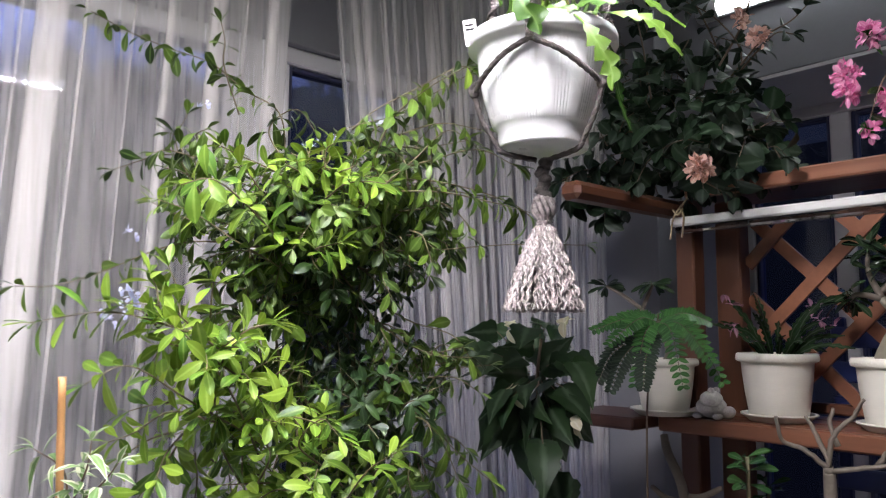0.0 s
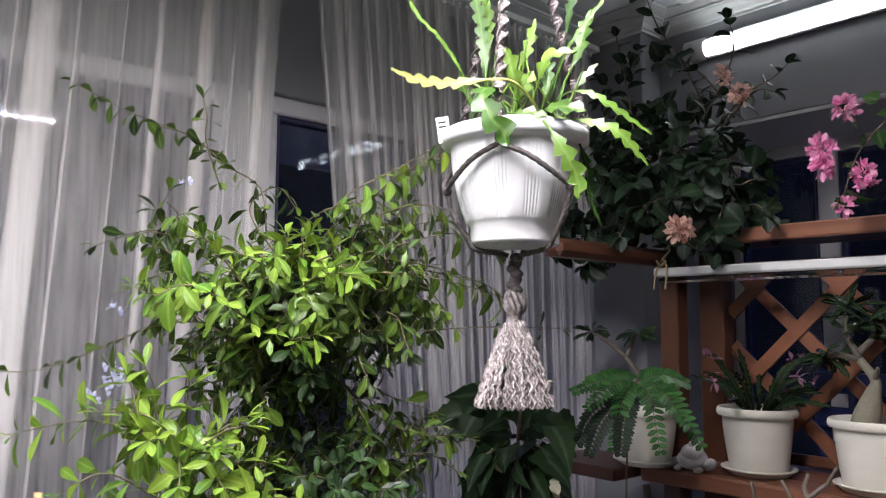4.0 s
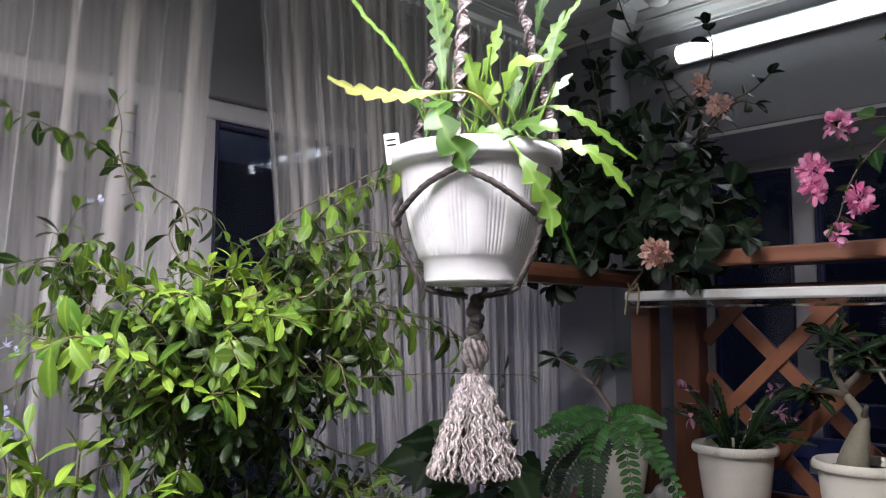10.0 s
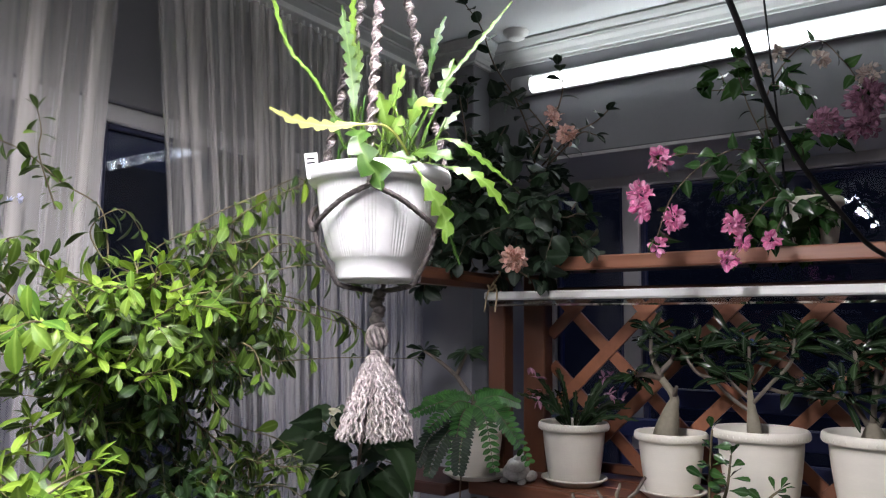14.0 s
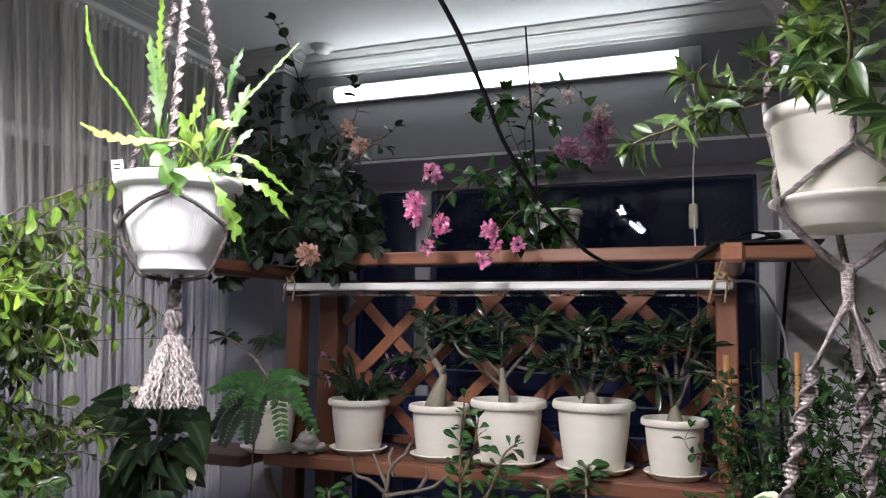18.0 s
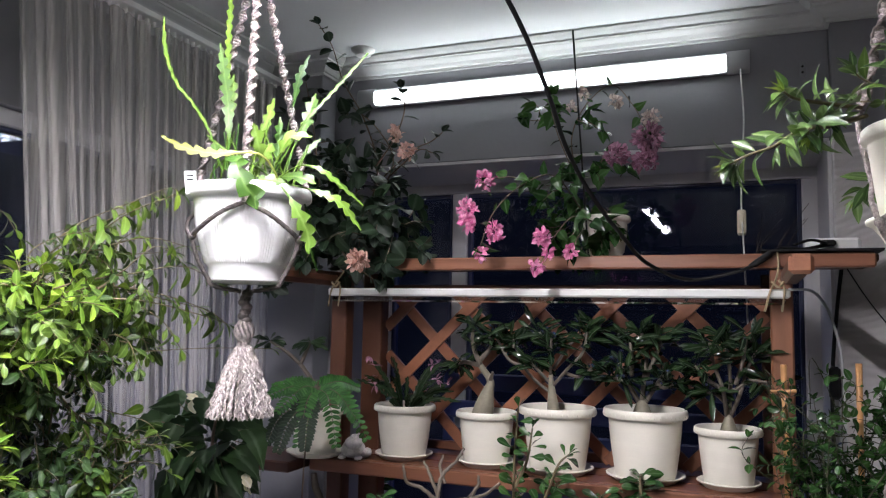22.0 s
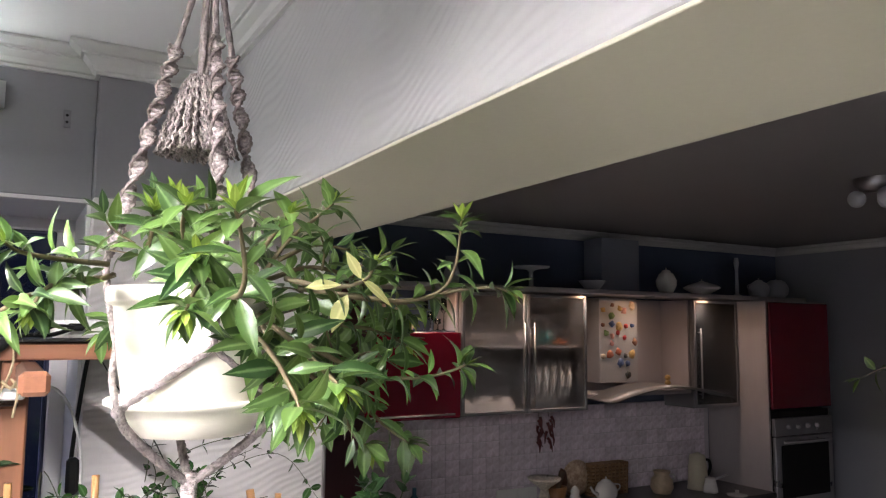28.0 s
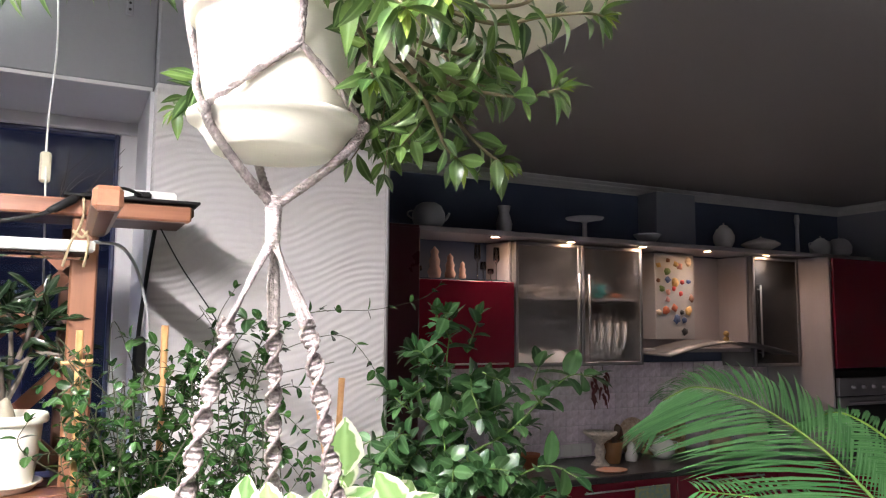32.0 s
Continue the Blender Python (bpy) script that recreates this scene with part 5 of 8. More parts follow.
def tassel(th, c, z1, z0, r1, r0, n, mat, label):
    m = Mesh()
    for i in range(n):
        a, f = rnd(0, 6.283), math.sqrt(rnd(0.05, 1))
        w1, w2 = rnd(0, 6.3), rnd(22, 38)
        pts = []
        for k in range(25):
            t = k / 24
            r = (r1 + (r0 - r1) * t ** 0.75) * f
            wob = 0.0022 * math.sin(w1 + w2 * 1.3 * t)
            pts.append((c[0] + r * math.cos(a) + wob, c[1] + r * math.sin(a) + wob * 0.6, z1 + (z0 - z1) * t * (0.93 + 0.07 * f) + rnd(-0.001, 0.001)))
        tube(m, pts, [0.0015 + 0.0008 * math.sin(w1 + k * 2.1) for k in range(25)], 5)
    return tagged(wpart("tassel", m, mat, th, label), label, kind="stuff")


def flowerpot(th, c, z, rim, base, h, mat, flutes=0, label="", foot=True):
    """A flowerpot with a rolled rim, with or without a foot, its floor at z."""
    m = Mesh()
    prof = [(0.001, 0.004), (base * 0.96, 0.004), (base, 0.0), (base * 1.02, 0.004), (base * 1.03, h * 0.16), (base * 1.10, h * 0.185), (base * 1.14, h * 0.20)]
    a = base * 1.14
    b = rim * 0.87
    prof += [(a + (b - a) * (1 - (1 - t) ** 1.7), h * (0.2 + 0.64 * t)) for t in (0.1, 0.2, 0.32, 0.45, 0.6, 0.75, 0.9, 1.0)]
    if not foot:
        prof = [(0.001, 0.004), (base * 0.95, 0.004), (base * 0.98, 0.0), (base * 1.02, 0.005)] + [(base * 1.03 + (b - base * 1.03) * (1 - (1 - t) ** 1.35), h * (0.04 + 0.80 * t)) for t in (0.08, 0.18, 0.3, 0.42, 0.55, 0.68, 0.8, 0.9, 1.0)]
    prof += [(rim * 0.885, h * 0.86), (rim * 0.97, h * 0.872), (rim, h * 0.89), (rim, h * 0.955), (rim * 0.985, h * 0.985), (rim * 0.955, h), (rim * 0.92, h * 0.995), (rim * 0.90, h * 0.965), (rim * 0.86, h * 0.80)]
    lathe(m, prof, 792 if flutes else 48, (c[0], c[1], z), 0.018 if flutes else 0.0, flutes, (6, 13))
    pot = wpart("pot", m, mat, th, label)
    m = Mesh()
    lathe(m, [(rim * 0.875, h * 0.87), (rim * 0.5, h * 0.885), (0.001, h * 0.89)], 24, (c[0], c[1], z))
    wpart("soil", m, SOIL, pot)
    if not foot:
        m = Mesh()
        for k in range(46):
            u = 2 * math.pi * k / 46
            ball(m, (c[0] + rim * 0.992 * math.cos(u), c[1] + rim * 0.992 * math.sin(u), z + h * 0.922), rim * 0.040, 6, (0.45, 0.45, 0.9))
        tagged(wpart("notched_rim", m, mat, pot, "notched band round the rim"), kind="stuff")


def saucer(th, c, z, r, h, mat):
    m = Mesh()
    lathe(m, [(0.001, 0.002), (r * 0.72, 0.002), (r * 0.76, 0.0), (r * 0.80, h * 0.15), (r * 0.93, h * 0.7), (r, h * 0.8), (r, h), (r * 0.95, h * 1.02), (r * 0.9, h * 0.75), (r * 0.76, h * 0.25), (0.001, h * 0.22)], 48, (c[0], c[1], z))
    wpart("saucer", m, mat, th)


A1 = (-0.705, 0.785)
hp = thing("hanging_planter", (A1[0], A1[1], 1.815), "white fluted plastic pot in a tasselled grey macrame hanger", "hanging planter", "hanging planters")
flowerpot(hp, A1, 1.822, 0.103, 0.060, 0.158, POT_WHITE, 12)
apex = Vector((-0.705, 0.785, 2.40))
knot_z = 1.893
for k in range(3):
    a = -58 + 120 * k
    top, mid = ring(A1, 0.108, a, 1.985), ring(A1, 0.098, a, 1.945)
    sinnet(hp, [apex.lerp(top, 0.10), apex.lerp(top, 0.5), apex.lerp(top, 0.93)], 0.0086, 0.046, 0.0052, (CORD_GREY, CORD_BROWN if k == 0 else CORD_DARK))
    m = Mesh()
    rope(m, [apex.lerp(top, 0.92), top, mid], 0.0042, 4)
    wpart("cord", m, CORD_LIGHT if k == 0 else CORD_MIX, hp)
    for s in (-1, 1):
        q = ring(A1, 0.097, a + 60 * s, knot_z)
        m = Mesh()
        rope(m, [mid, ring(A1, 0.098, a + 22 * s, 1.928), ring(A1, 0.098, a + 44 * s, 1.906), q], 0.003, 3)
        wpart("net_cord", m, CORD_DARK, hp, "dark brown net cord")
    q = ring(A1, 0.097, a + 60, knot_z)
    m = Mesh()
    ball(m, q, 0.007, 8)
    wpart("knot", m, CORD_DARK, hp)
    m = Mesh()
    rope(m, [q, ring(A1, 0.088, a + 60, 1.862), ring(A1, 0.068, a + 60, 1.828), ring(A1, 0.056, a + 60, 1.815), ring(A1, 0.01, a + 60, 1.808)], 0.003, 3)
    wpart("net_cord", m, CORD_DARK, hp, "dark brown net cord")
m = Mesh()
for k in range(7):
    ball(m, (A1[0] + 0.003 * math.cos(k * 2.1), A1[1] + 0.003 * math.sin(k * 2.1), 1.805 - k * 0.0075), 0.0095, 8, (1, 1, 0.75))
tagged(wpart("braid", m, CORD_DARK, hp), "dark braided neck", kind="stuff")
m = Mesh()
for k in range(10):
    a = k * 36
    tube(m, curve([ring(A1, 0.005, a, 1.760), ring(A1, 0.0125, a + 25, 1.751), ring(A1, 0.0135, a + 50, 1.738), ring(A1, 0.007, a + 80, 1.726)], 4), 0.0034, 5)
for k in range(3):
    tube(m, [ring(A1, 0.0085, a, 1.724 - k * 0.0035) for a in range(0, 361, 30)], 0.0022, 5)
tagged(wpart("bead_knot", m, CORD_MIX, hp), kind="stuff")
tassel(hp, A1, 1.718, 1.603, 0.009, 0.057, 130, CORD_LIGHT, "full pale pink-grey cord tassel")
tassel(hp, A1, 1.718, 1.603, 0.009, 0.057, 190, CORD_MIX, "darker strands of the tassel")
for k in range(3):
    m = Mesh()
    rope(m, [ring(A1, 0.010, -58 + 120 * k, 2.345), ring(A1, 0.003, -58 + 120 * k, 2.42), ring(A1, 0.003, -58 + 120 * k, 2.645)], 0.002, 2)
    wpart("cord", m, CORD_MIX, hp)
m = Mesh()
tube(m, [(A1[0], A1[1], CEIL), (A1[0], A1[1], 2.640)], 0.004)
wpart("ceiling_hook", m, METAL, hp)
tag = thing("plant_label", (-0.735, 0.698, 1.96), "small white plant label stuck in the soil", "plant label")
m = Mesh()
box(m, (-0.009, -0.0008, 0), (0.009, 0.0008, 0.036), 0.0006)
o = wpart("tab", m, WHITE, tag)
o.matrix_basis = pose(-0.755, 0.70, 1.962, 4, -8, 42)
for i in range(2):
    m = Mesh()
    box(m, (-0.0065, -0.0014, 0.021 + i * 0.006), (0.005, -0.0009, 0.0235 + i * 0.006), 0.0002)
    o = wpart("lettering", m, BLACK, tag)
    o.matrix_basis = pose(-0.755, 0.70, 1.962, 4, -8, 42)

A2 = (0.289, 0.815)
hp = thing("hanging_planter", (A2[0], A2[1], 1.80), "cream plastic pot on a saucer in a pale macrame hanger", "hanging planter", "hanging planters", off=(0.005, -0.032, -0.023))
m = Mesh()
lathe(m, [(0.001, 0.004), (0.062, 0.004), (0.066, 0.0), (0.068, 0.01), (0.0745, 0.055), (0.081, 0.112), (0.082, 0.114), (0.087, 0.116), (0.089, 0.119), (0.089, 0.130), (0.086, 0.133), (0.080, 0.131), (0.077, 0.11)], 48, (A2[0], A2[1], 1.902))
pot = wpart("pot", m, POT_CREAM, hp)
m = Mesh()
lathe(m, [(0.078, 0.116), (0.03, 0.121), (0.001, 0.122)], 24, (A2[0], A2[1], 1.902))
wpart("soil", m, SOIL, pot)
m = Mesh()
lathe(m, [(0.001, 0.0), (0.058, 0.0), (0.062, 0.002), (0.070, 0.016), (0.079, 0.028), (0.086, 0.031), (0.0865, 0.035), (0.084, 0.037), (0.077, 0.032), (0.068, 0.02), (0.001, 0.016)], 56, (A2[0], A2[1], 1.886))
wpart("saucer", m, POT_CREAM, hp, "cream saucer with a wide lip")
apex = Vector((0.294, 0.83, 2.44))
for k in range(3):
    a = -90 + 120 * k
    top, net = ring(A2, 0.098, a, 2.06), ring(A2, 0.083, a, 1.975)
    sinnet(hp, [apex.lerp(top, 0.36), apex.lerp(top, 0.6), apex.lerp(top, 0.97)], 0.0098, 0.062, 0.0066, (CORD_GREY, CORD_BROWN))
    m = Mesh()
    rope(m, [apex, apex.lerp(top, 0.17), apex.lerp(top, 0.38)], 0.0030, 4)
    wpart("cord", m, CORD_MIX, hp)
    m = Mesh()
    rope(m, [apex.lerp(top, 0.94), top, ring(A2, 0.093, a, 2.02), net], 0.003, 4)
    wpart("cord", m, CORD_MIX, hp)
    for s in (-1, 1):
        m = Mesh()
        rope(m, [net, ring(A2, 0.079, a + 30 * s, 1.945), ring(A2, 0.0875, a + 57 * s, 1.918)], 0.0028, 3)
        wpart("net_cord", m, CORD_MIX, hp)
    q = ring(A2, 0.089, a + 60, 1.914)
    m = Mesh()
    ball(m, q, 0.0065, 8)
    wpart("knot", m, CORD_MIX, hp)
    m = Mesh()
    rope(m, [q, ring(A2, 0.078, a + 60, 1.895), ring(A2, 0.04, a + 60, 1.862), ring(A2, 0.006, a + 60, 1.838)], 0.0038, 5)
    wpart("net_cord", m, CORD_MIX, hp)
    b = a + 41
    for j in range(5):
        m = Mesh()
        rope(m, [ring(A2, 0.004, b + j * 60, 1.80), ring(A2, 0.02, b + (j - 2) * 6, 1.765), ring(A2, 0.040 + 0.002 * j, b + (j - 2) * 3, 1.715)], 0.0019, 2)
        wpart("cord", m, CORD_GREY if j % 2 else CORD_MIX, hp)
    sinnet(hp, [ring(A2, 0.042, b, 1.722), ring(A2, 0.066, b, 1.62), ring(A2, 0.088, b, 1.50), ring(A2, 0.10, b, 1.36)], 0.0100, 0.068, 0.0070, (CORD_GREY, CORD_BROWN))
m = Mesh()
for k in range(20):
    tube(m, [ring(A2, 0.0082 - 0.0001 * k, a, 1.843 - k * 0.0023) for a in range(0, 361, 30)], 0.0013, 5)
tube(m, [(A2[0], A2[1], 1.845), (A2[0], A2[1], 1.795)], 0.0065)
tagged(wpart("wrapped_knot", m, CORD_LIGHT, hp), kind="stuff")
for k in range(3):
    m = Mesh()
    rope(m, [ring((0.30, 0.85), 0.003, k * 120, 2.50), ring((0.294, 0.83), 0.006, k * 120, 2.42), ring((0.291, 0.845), 0.004, k * 120, 2.275)], 0.003, 2)
    wpart("cord", m, CORD_MIX, hp)
tassel(hp, (0.290, 0.85), 2.278, 2.185, 0.009, 0.044, 110, CORD_LIGHT, "pale strands of the tassel")
tassel(hp, (0.290, 0.85), 2.278, 2.185, 0.009, 0.045, 140, CORD_MIX, "short grey-pink cord tassel under the hanger's crown")
m = Mesh()
tube(m, [(0.30, 0.85, CEIL + 0.023), (0.30, 0.85, 2.49)], 0.004)
wpart("ceiling_hook", m, METAL, hp)
m = Mesh()
lathe(m, [(0.001, 0.0), (0.075, 0.0), (0.098, 0.13), (0.104, 0.135), (0.104, 0.15), (0.098, 0.15), (0.09, 0.13), (0.001, 0.125)], 32, (A2[0], A2[1], 1.21))
wpart("lower_pot", m, POT_CREAM, hp)

# ---- pots on the stand ----
SHELF = 1.385
pots = []
for i, (x, r, h) in enumerate(((-0.825, 0.086, 0.142), (-0.585, 0.082, 0.138), (-0.392, 0.099, 0.16), (-0.172, 0.102, 0.168), (0.02, 0.078, 0.135))):
    lab = ("white plastic flowerpot with a holiday cactus", "white plastic flowerpot with a swollen desert rose", "white plastic flowerpot with a bushy desert rose", "large white plastic flowerpot with a forked desert rose", "small white plastic flowerpot with a desert rose")[i]
    c = (x, 1.698)
    p = thing("flowerpot", (c[0], c[1], SHELF), lab, "flowerpot", "pots on the stand")
    saucer(p, c, SHELF, r * 0.93, 0.017, POT_CREAM)
    flowerpot(p, c, SHELF + 0.006, r, r * 0.69, h, POT_CREAM, foot=False)
    pots.append((c, SHELF + 0.006 + h * 0.88, r))
c = (-1.06, 1.62)
p = thing("flowerpot", (c[0], c[1], SHELF), "white plastic flowerpot behind the feathery plant", "flowerpot", "pots on the stand")
saucer(p, c, SHELF, 0.082, 0.015, POT_CREAM)
flowerpot(p, c, SHELF + 0.006, 0.078, 0.052, 0.125, POT_CREAM, foot=False)
m = Mesh()
box(m, (-1.30, 1.50, 1.355), (-1.07, 1.70, 1.384), 0.004)
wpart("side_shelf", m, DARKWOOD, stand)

frog = Mesh()
ball(frog, (0, 0, 0.026), 0.034, 12, (1.15, 0.95, 0.72)), ball(frog, (-0.022, -0.012, 0.046), 0.024, 12, (1.15, 1.0, 0.75))
for s in (-1, 1):
    ball(frog, (-0.022 + 0.012 * s, -0.018, 0.064), 0.0075, 8), ball(frog, (0.02, 0.03 * s, 0.014), 0.02, 8, (1.4, 0.6, 0.7)), ball(frog, (-0.03, 0.024 * s - 0.006, 0.008), 0.011, 8, (1.4, 0.9, 0.6))
fo = part("frog_ornament", frog, STONE)
fo.matrix_basis = pose(-0.945, 1.625, SHELF, 0, 0, 92)
tagged(fo, "small speckled grey stone frog sitting on the shelf", "ornament")

# ---- cables and sockets ----
ext = thing("power_strip", (0.265, 1.80, 1.946), "white power strip on the stand's top shelf with a black plug", "power strip")
m = Mesh()
box(m, (0.205, 1.80, 1.947), (0.325, 1.86, 1.985), 0.006)
wpart("housing", m, WHITE, ext)
m = Mesh()
box(m, (0.235, 1.775, 1.962), (0.27, 1.80, 1.978), 0.005)
tube(m, curve([(0.25, 1.78, 1.97), (0.21, 1.72, 1.972), (0.17, 1.66, 1.955)], 6), 0.0035)
wpart("plug", m, BLACK, ext)
cb = thing("black_cable", (0.1, 1.65, 1.93), "thick black cable hung from the ceiling to the stand", "cable")
m = Mesh()
tube(m, curve([(0.245, 1.785, 1.966), (0.20, 1.75, 1.953), (0.150, 1.705, 1.952), (0.120, 1.664, 1.936), (0.091, 1.655, 1.914), (0.045, 1.650, 1.893)] + [(-0.062, 1.635, 1.874), (-0.143, 1.520, 1.905), (-0.180, 1.390, 1.955), (-0.220, 1.270, 2.022), (-0.246, 1.150, 2.095), (-0.254, 1.040, 2.168), (-0.270, 0.945, 2.244), (-0.292, 0.860, 2.305), (-0.33, 0.80, 2.37)] + [(-0.48, 0.79, 2.46)], 8), 0.0046, 8)
wpart("cord", m, BLACK, cb)
m = Mesh()
tube(m, [(0.126, 1.668, 1.941), (0.118, 1.661, 1.934), (0.086, 1.654, 1.911), (0.074, 1.653, 1.905)], [0.005, 0.0090, 0.0080, 0.005], 10)
wpart("connector", m, BLACK, cb)
cb = thing("white_cord", (0.055, 2.01, 2.05), "thin white lamp cord with an inline switch", "cable")
m = Mesh()
tube(m, curve([(0.06, 2.02, 2.50), (0.066, 2.02, 2.35), (0.058, 2.02, 2.2), (0.056, 2.02, 2.1), (0.06, 2.0, 1.99), (0.07, 2.0, 1.7)], 6), 0.0022)
wpart("cord", m, WHITE, cb)
m = Mesh()
box(m, (0.044, 2.008, 2.02), (0.068, 2.03, 2.092), 0.005)
wpart("inline_switch", m, surface("ivory_plastic", (0.62, 0.56, 0.42), 0.4), cb)
cb = thing("power_cable", (0.25, 1.97, 1.4), "black power cord with an inline switch against the wall", "cable")
m = Mesh()
tube(m, curve([(0.30, 1.97, 1.935), (0.285, 1.985, 1.8), (0.27, 1.985, 1.6), (0.27, 1.98, 1.2)], 6), 0.005)
wpart("cord", m, BLACK, cb)
m = Mesh()
box(m, (0.262, 1.965, 1.58), (0.29, 1.99, 1.665), 0.008)
wpart("inline_switch", m, BLACK, cb)
cb = thing("grey_cord", (0.3, 1.8, 1.5), "grey cord looping from the strip lamp to the floor", "cable")
m = Mesh()
tube(m, curve([(0.158, 1.65, 1.852), (0.215, 1.70, 1.845), (0.26, 1.78, 1.77), (0.285, 1.85, 1.62), (0.285, 1.88, 1.2)], 8), 0.0035)
wpart("cord", m, METAL_GREY, cb)
cb = thing("thin_black_wire", (0.33, 1.9, 1.6), "thin black wire drooping over the plaster pier", "cable")
m = Mesh()
tube(m, curve([(0.30, 1.93, 1.93), (0.36, 1.95, 1.83), (0.45, 1.96, 1.70), (0.52, 1.95, 1.55)], 8), 0.0016)
wpart("wire", m, BLACK, cb)
st = thing("plant_support", (-0.388, 1.796, 1.94), "thin dark metal rod holding up the flowering climber", "plant support")
m = Mesh()
tube(m, [(-0.332, 1.80, 1.94), (-0.377, 1.796, 2.587)], 0.0028)
wpart("rod", m, BLACK, st)
vent = thing("hook_plate", (0.22, 2.045, 2.49), "small grey wall plate with two dark screws", "wall plate")
m = Mesh()
box(m, (0.214, 2.043, 2.466), (0.231, 2.0495, 2.511), 0.002)
wpart("plate", m, WALL, vent)
for h in (2.480, 2.497):
    m = Mesh()
    ball(m, (0.2225, 2.0425, h), 0.0035, 8, (1, 0.5, 1))
    wpart("screw", m, BLACK, vent)
tw = thing("dry_twigs", (0.15, 1.84, 1.947), "wispy dried brown twigs lying on the stand's top shelf", "twigs")
for i in range(7):
    m = Mesh()
    p = Vector((0.12 + rnd(-0.04, 0.05), 1.83 + rnd(-0.03, 0.03), 1.949))
    tube(m, curve([p, p + Vector((rnd(0, 0.04), rnd(-0.02, 0.02), rnd(0.03, 0.06))), p + Vector((rnd(0.01, 0.09), rnd(-0.03, 0.03), rnd(0.06, 0.15)))], 6), (0.0016, 0.0006), 5)
    wpart("twig", m, DEADWOOD, tw)
# Blue bars added behind the lattice in place of reflected stripes.
cr = thing("blue_crate", (-0.42, 2.2, 0.83), "dark blue bars added in place of reflections behind the lattice", "crate")
BLUE_REFLECTION = surface("blue_reflection", (0.012, 0.02, 0.085), 0.35, vary=0.3, scale=6, fine=80, bump=0.05)
for i in range(7):
    m = Mesh()
    box(m, (-0.88, 2.12, 1.0 + i * 0.09), (0.02, 2.135, 1.055 + i * 0.09), 0.006)
    wpart("slat", m, BLUE_REFLECTION, cr)
for x in (-0.88, 0.0):
    m = Mesh()
    box(m, (x, 2.136, 0.82), (x + 0.03, 2.16, 1.62), 0.004)
    wpart("upright", m, BLUE_REFLECTION, cr)
# ---- plants ----
random.seed(23)


def plant(name, at, label, category="plant", group="", off=(0, 0, 0)):
    return thing(name, at, label, category, group, "", off)


def fishbone(m, pts, width, bare=0.3, steps=0.024, face=(0.6, -0.72, 0.35)):
    """A flat cactus stem: a thin stalk that widens into a blade with alternate rounded lobes."""
    line = curve(pts, 32)
    fr = frames(line)
    n = len(fr)
    run, verts = 0.0, []
    tilt = jitter(face, 0.4)
    steps = max(0.018, width * 0.72)
    for i, (p, d, s, u) in enumerate(fr):
        s = d.cross(tilt).normalized()
        u = s.cross(d)
        if i:
            run += (p - fr[i - 1][0]).length
        t = i / (n - 1)
        grow = max(0.0, min(1.0, (t - bare) * 5))
        env = (0.1 + 0.9 * grow) * min(1, 0.10 + 5 * (1 - t))
        saw = [(run / steps + o) % 1.0 for o in (0, 0.5)]
        lobe = [0.30 + 0.70 * ((f / 0.76) ** 0.7 if f < 0.76 else (1 - f) / 0.24) for f in saw]
        wl, wr = [max(0.0035, width * env * (1 + (q - 1) * grow)) for q in lobe]
        k = 0.08 * width * grow
        verts += [p - s * wl * 0.5 + u * k, p + u * 0.0011, p + s * wr * 0.5 + u * k, p - u * 0.0011]
    m.rib += [len(m.v) + 4 * i + 1 for i in range(n)]
    faces = []
    for i in range(n - 1):
        a, b = 4 * i, 4 * i + 4
        faces += [(a, a + 1, b + 1, b), (a + 1, a + 2, b + 2, b + 1), (a + 2, a + 3, b + 3, b + 2), (a + 3, a, b, b + 3)]
    return m.add(verts, faces, True)


pl = plant("fishbone_cactus", (-0.705, 0.785, 1.96), "bright green fishbone cactus with zigzag stems in the hanging pot", "cactus")
TIP = leafy("yellowing_cactus_tip", (0.30, 0.38, 0.09), (0.55, 0.55, 0.2), through=0.25)


def grow_a(w, bare, pts):
    fm = Mesh()
    fishbone(fm, pts, w * 0.86, bare)
    wpart("flat_stem", fm, L_CACTUS, pl)


grow_a(0.013, 0.12, [(-0.717, 0.716, 2.009), (-0.717, 0.696, 2.049), (-0.727, 0.664, 2.092), (-0.738, 0.632, 2.122), (-0.740, 0.607, 2.167), (-0.734, 0.594, 2.212)])
grow_a(0.044, 0.1, [(-0.652, 0.746, 2.003), (-0.648, 0.688, 2.009), (-0.637, 0.656, 1.995), (-0.622, 0.655, 1.965), (-0.613, 0.668, 1.945), (-0.610, 0.673, 1.927)])
grow_a(0.026, 0.25, [(-0.717, 0.732, 2.007), (-0.718, 0.740, 2.055), (-0.724, 0.741, 2.113), (-0.727, 0.731, 2.168), (-0.730, 0.722, 2.215)])
grow_a(0.024, 0.45, [(-0.728, 0.749, 2.010), (-0.729, 0.756, 2.067), (-0.732, 0.761, 2.130), (-0.729, 0.759, 2.174)])
grow_a(0.017, 0.3, [(-0.742, 0.763, 2.012), (-0.748, 0.775, 2.106), (-0.753, 0.773, 2.208), (-0.755, 0.776, 2.286), (-0.752, 0.774, 2.337)])
grow_a(0.010, 0.2, [(-0.666, 0.792, 2.001), (-0.642, 0.798, 2.047), (-0.610, 0.799, 2.093), (-0.578, 0.816, 2.137), (-0.549, 0.830, 2.176), (-0.520, 0.844, 2.215)])
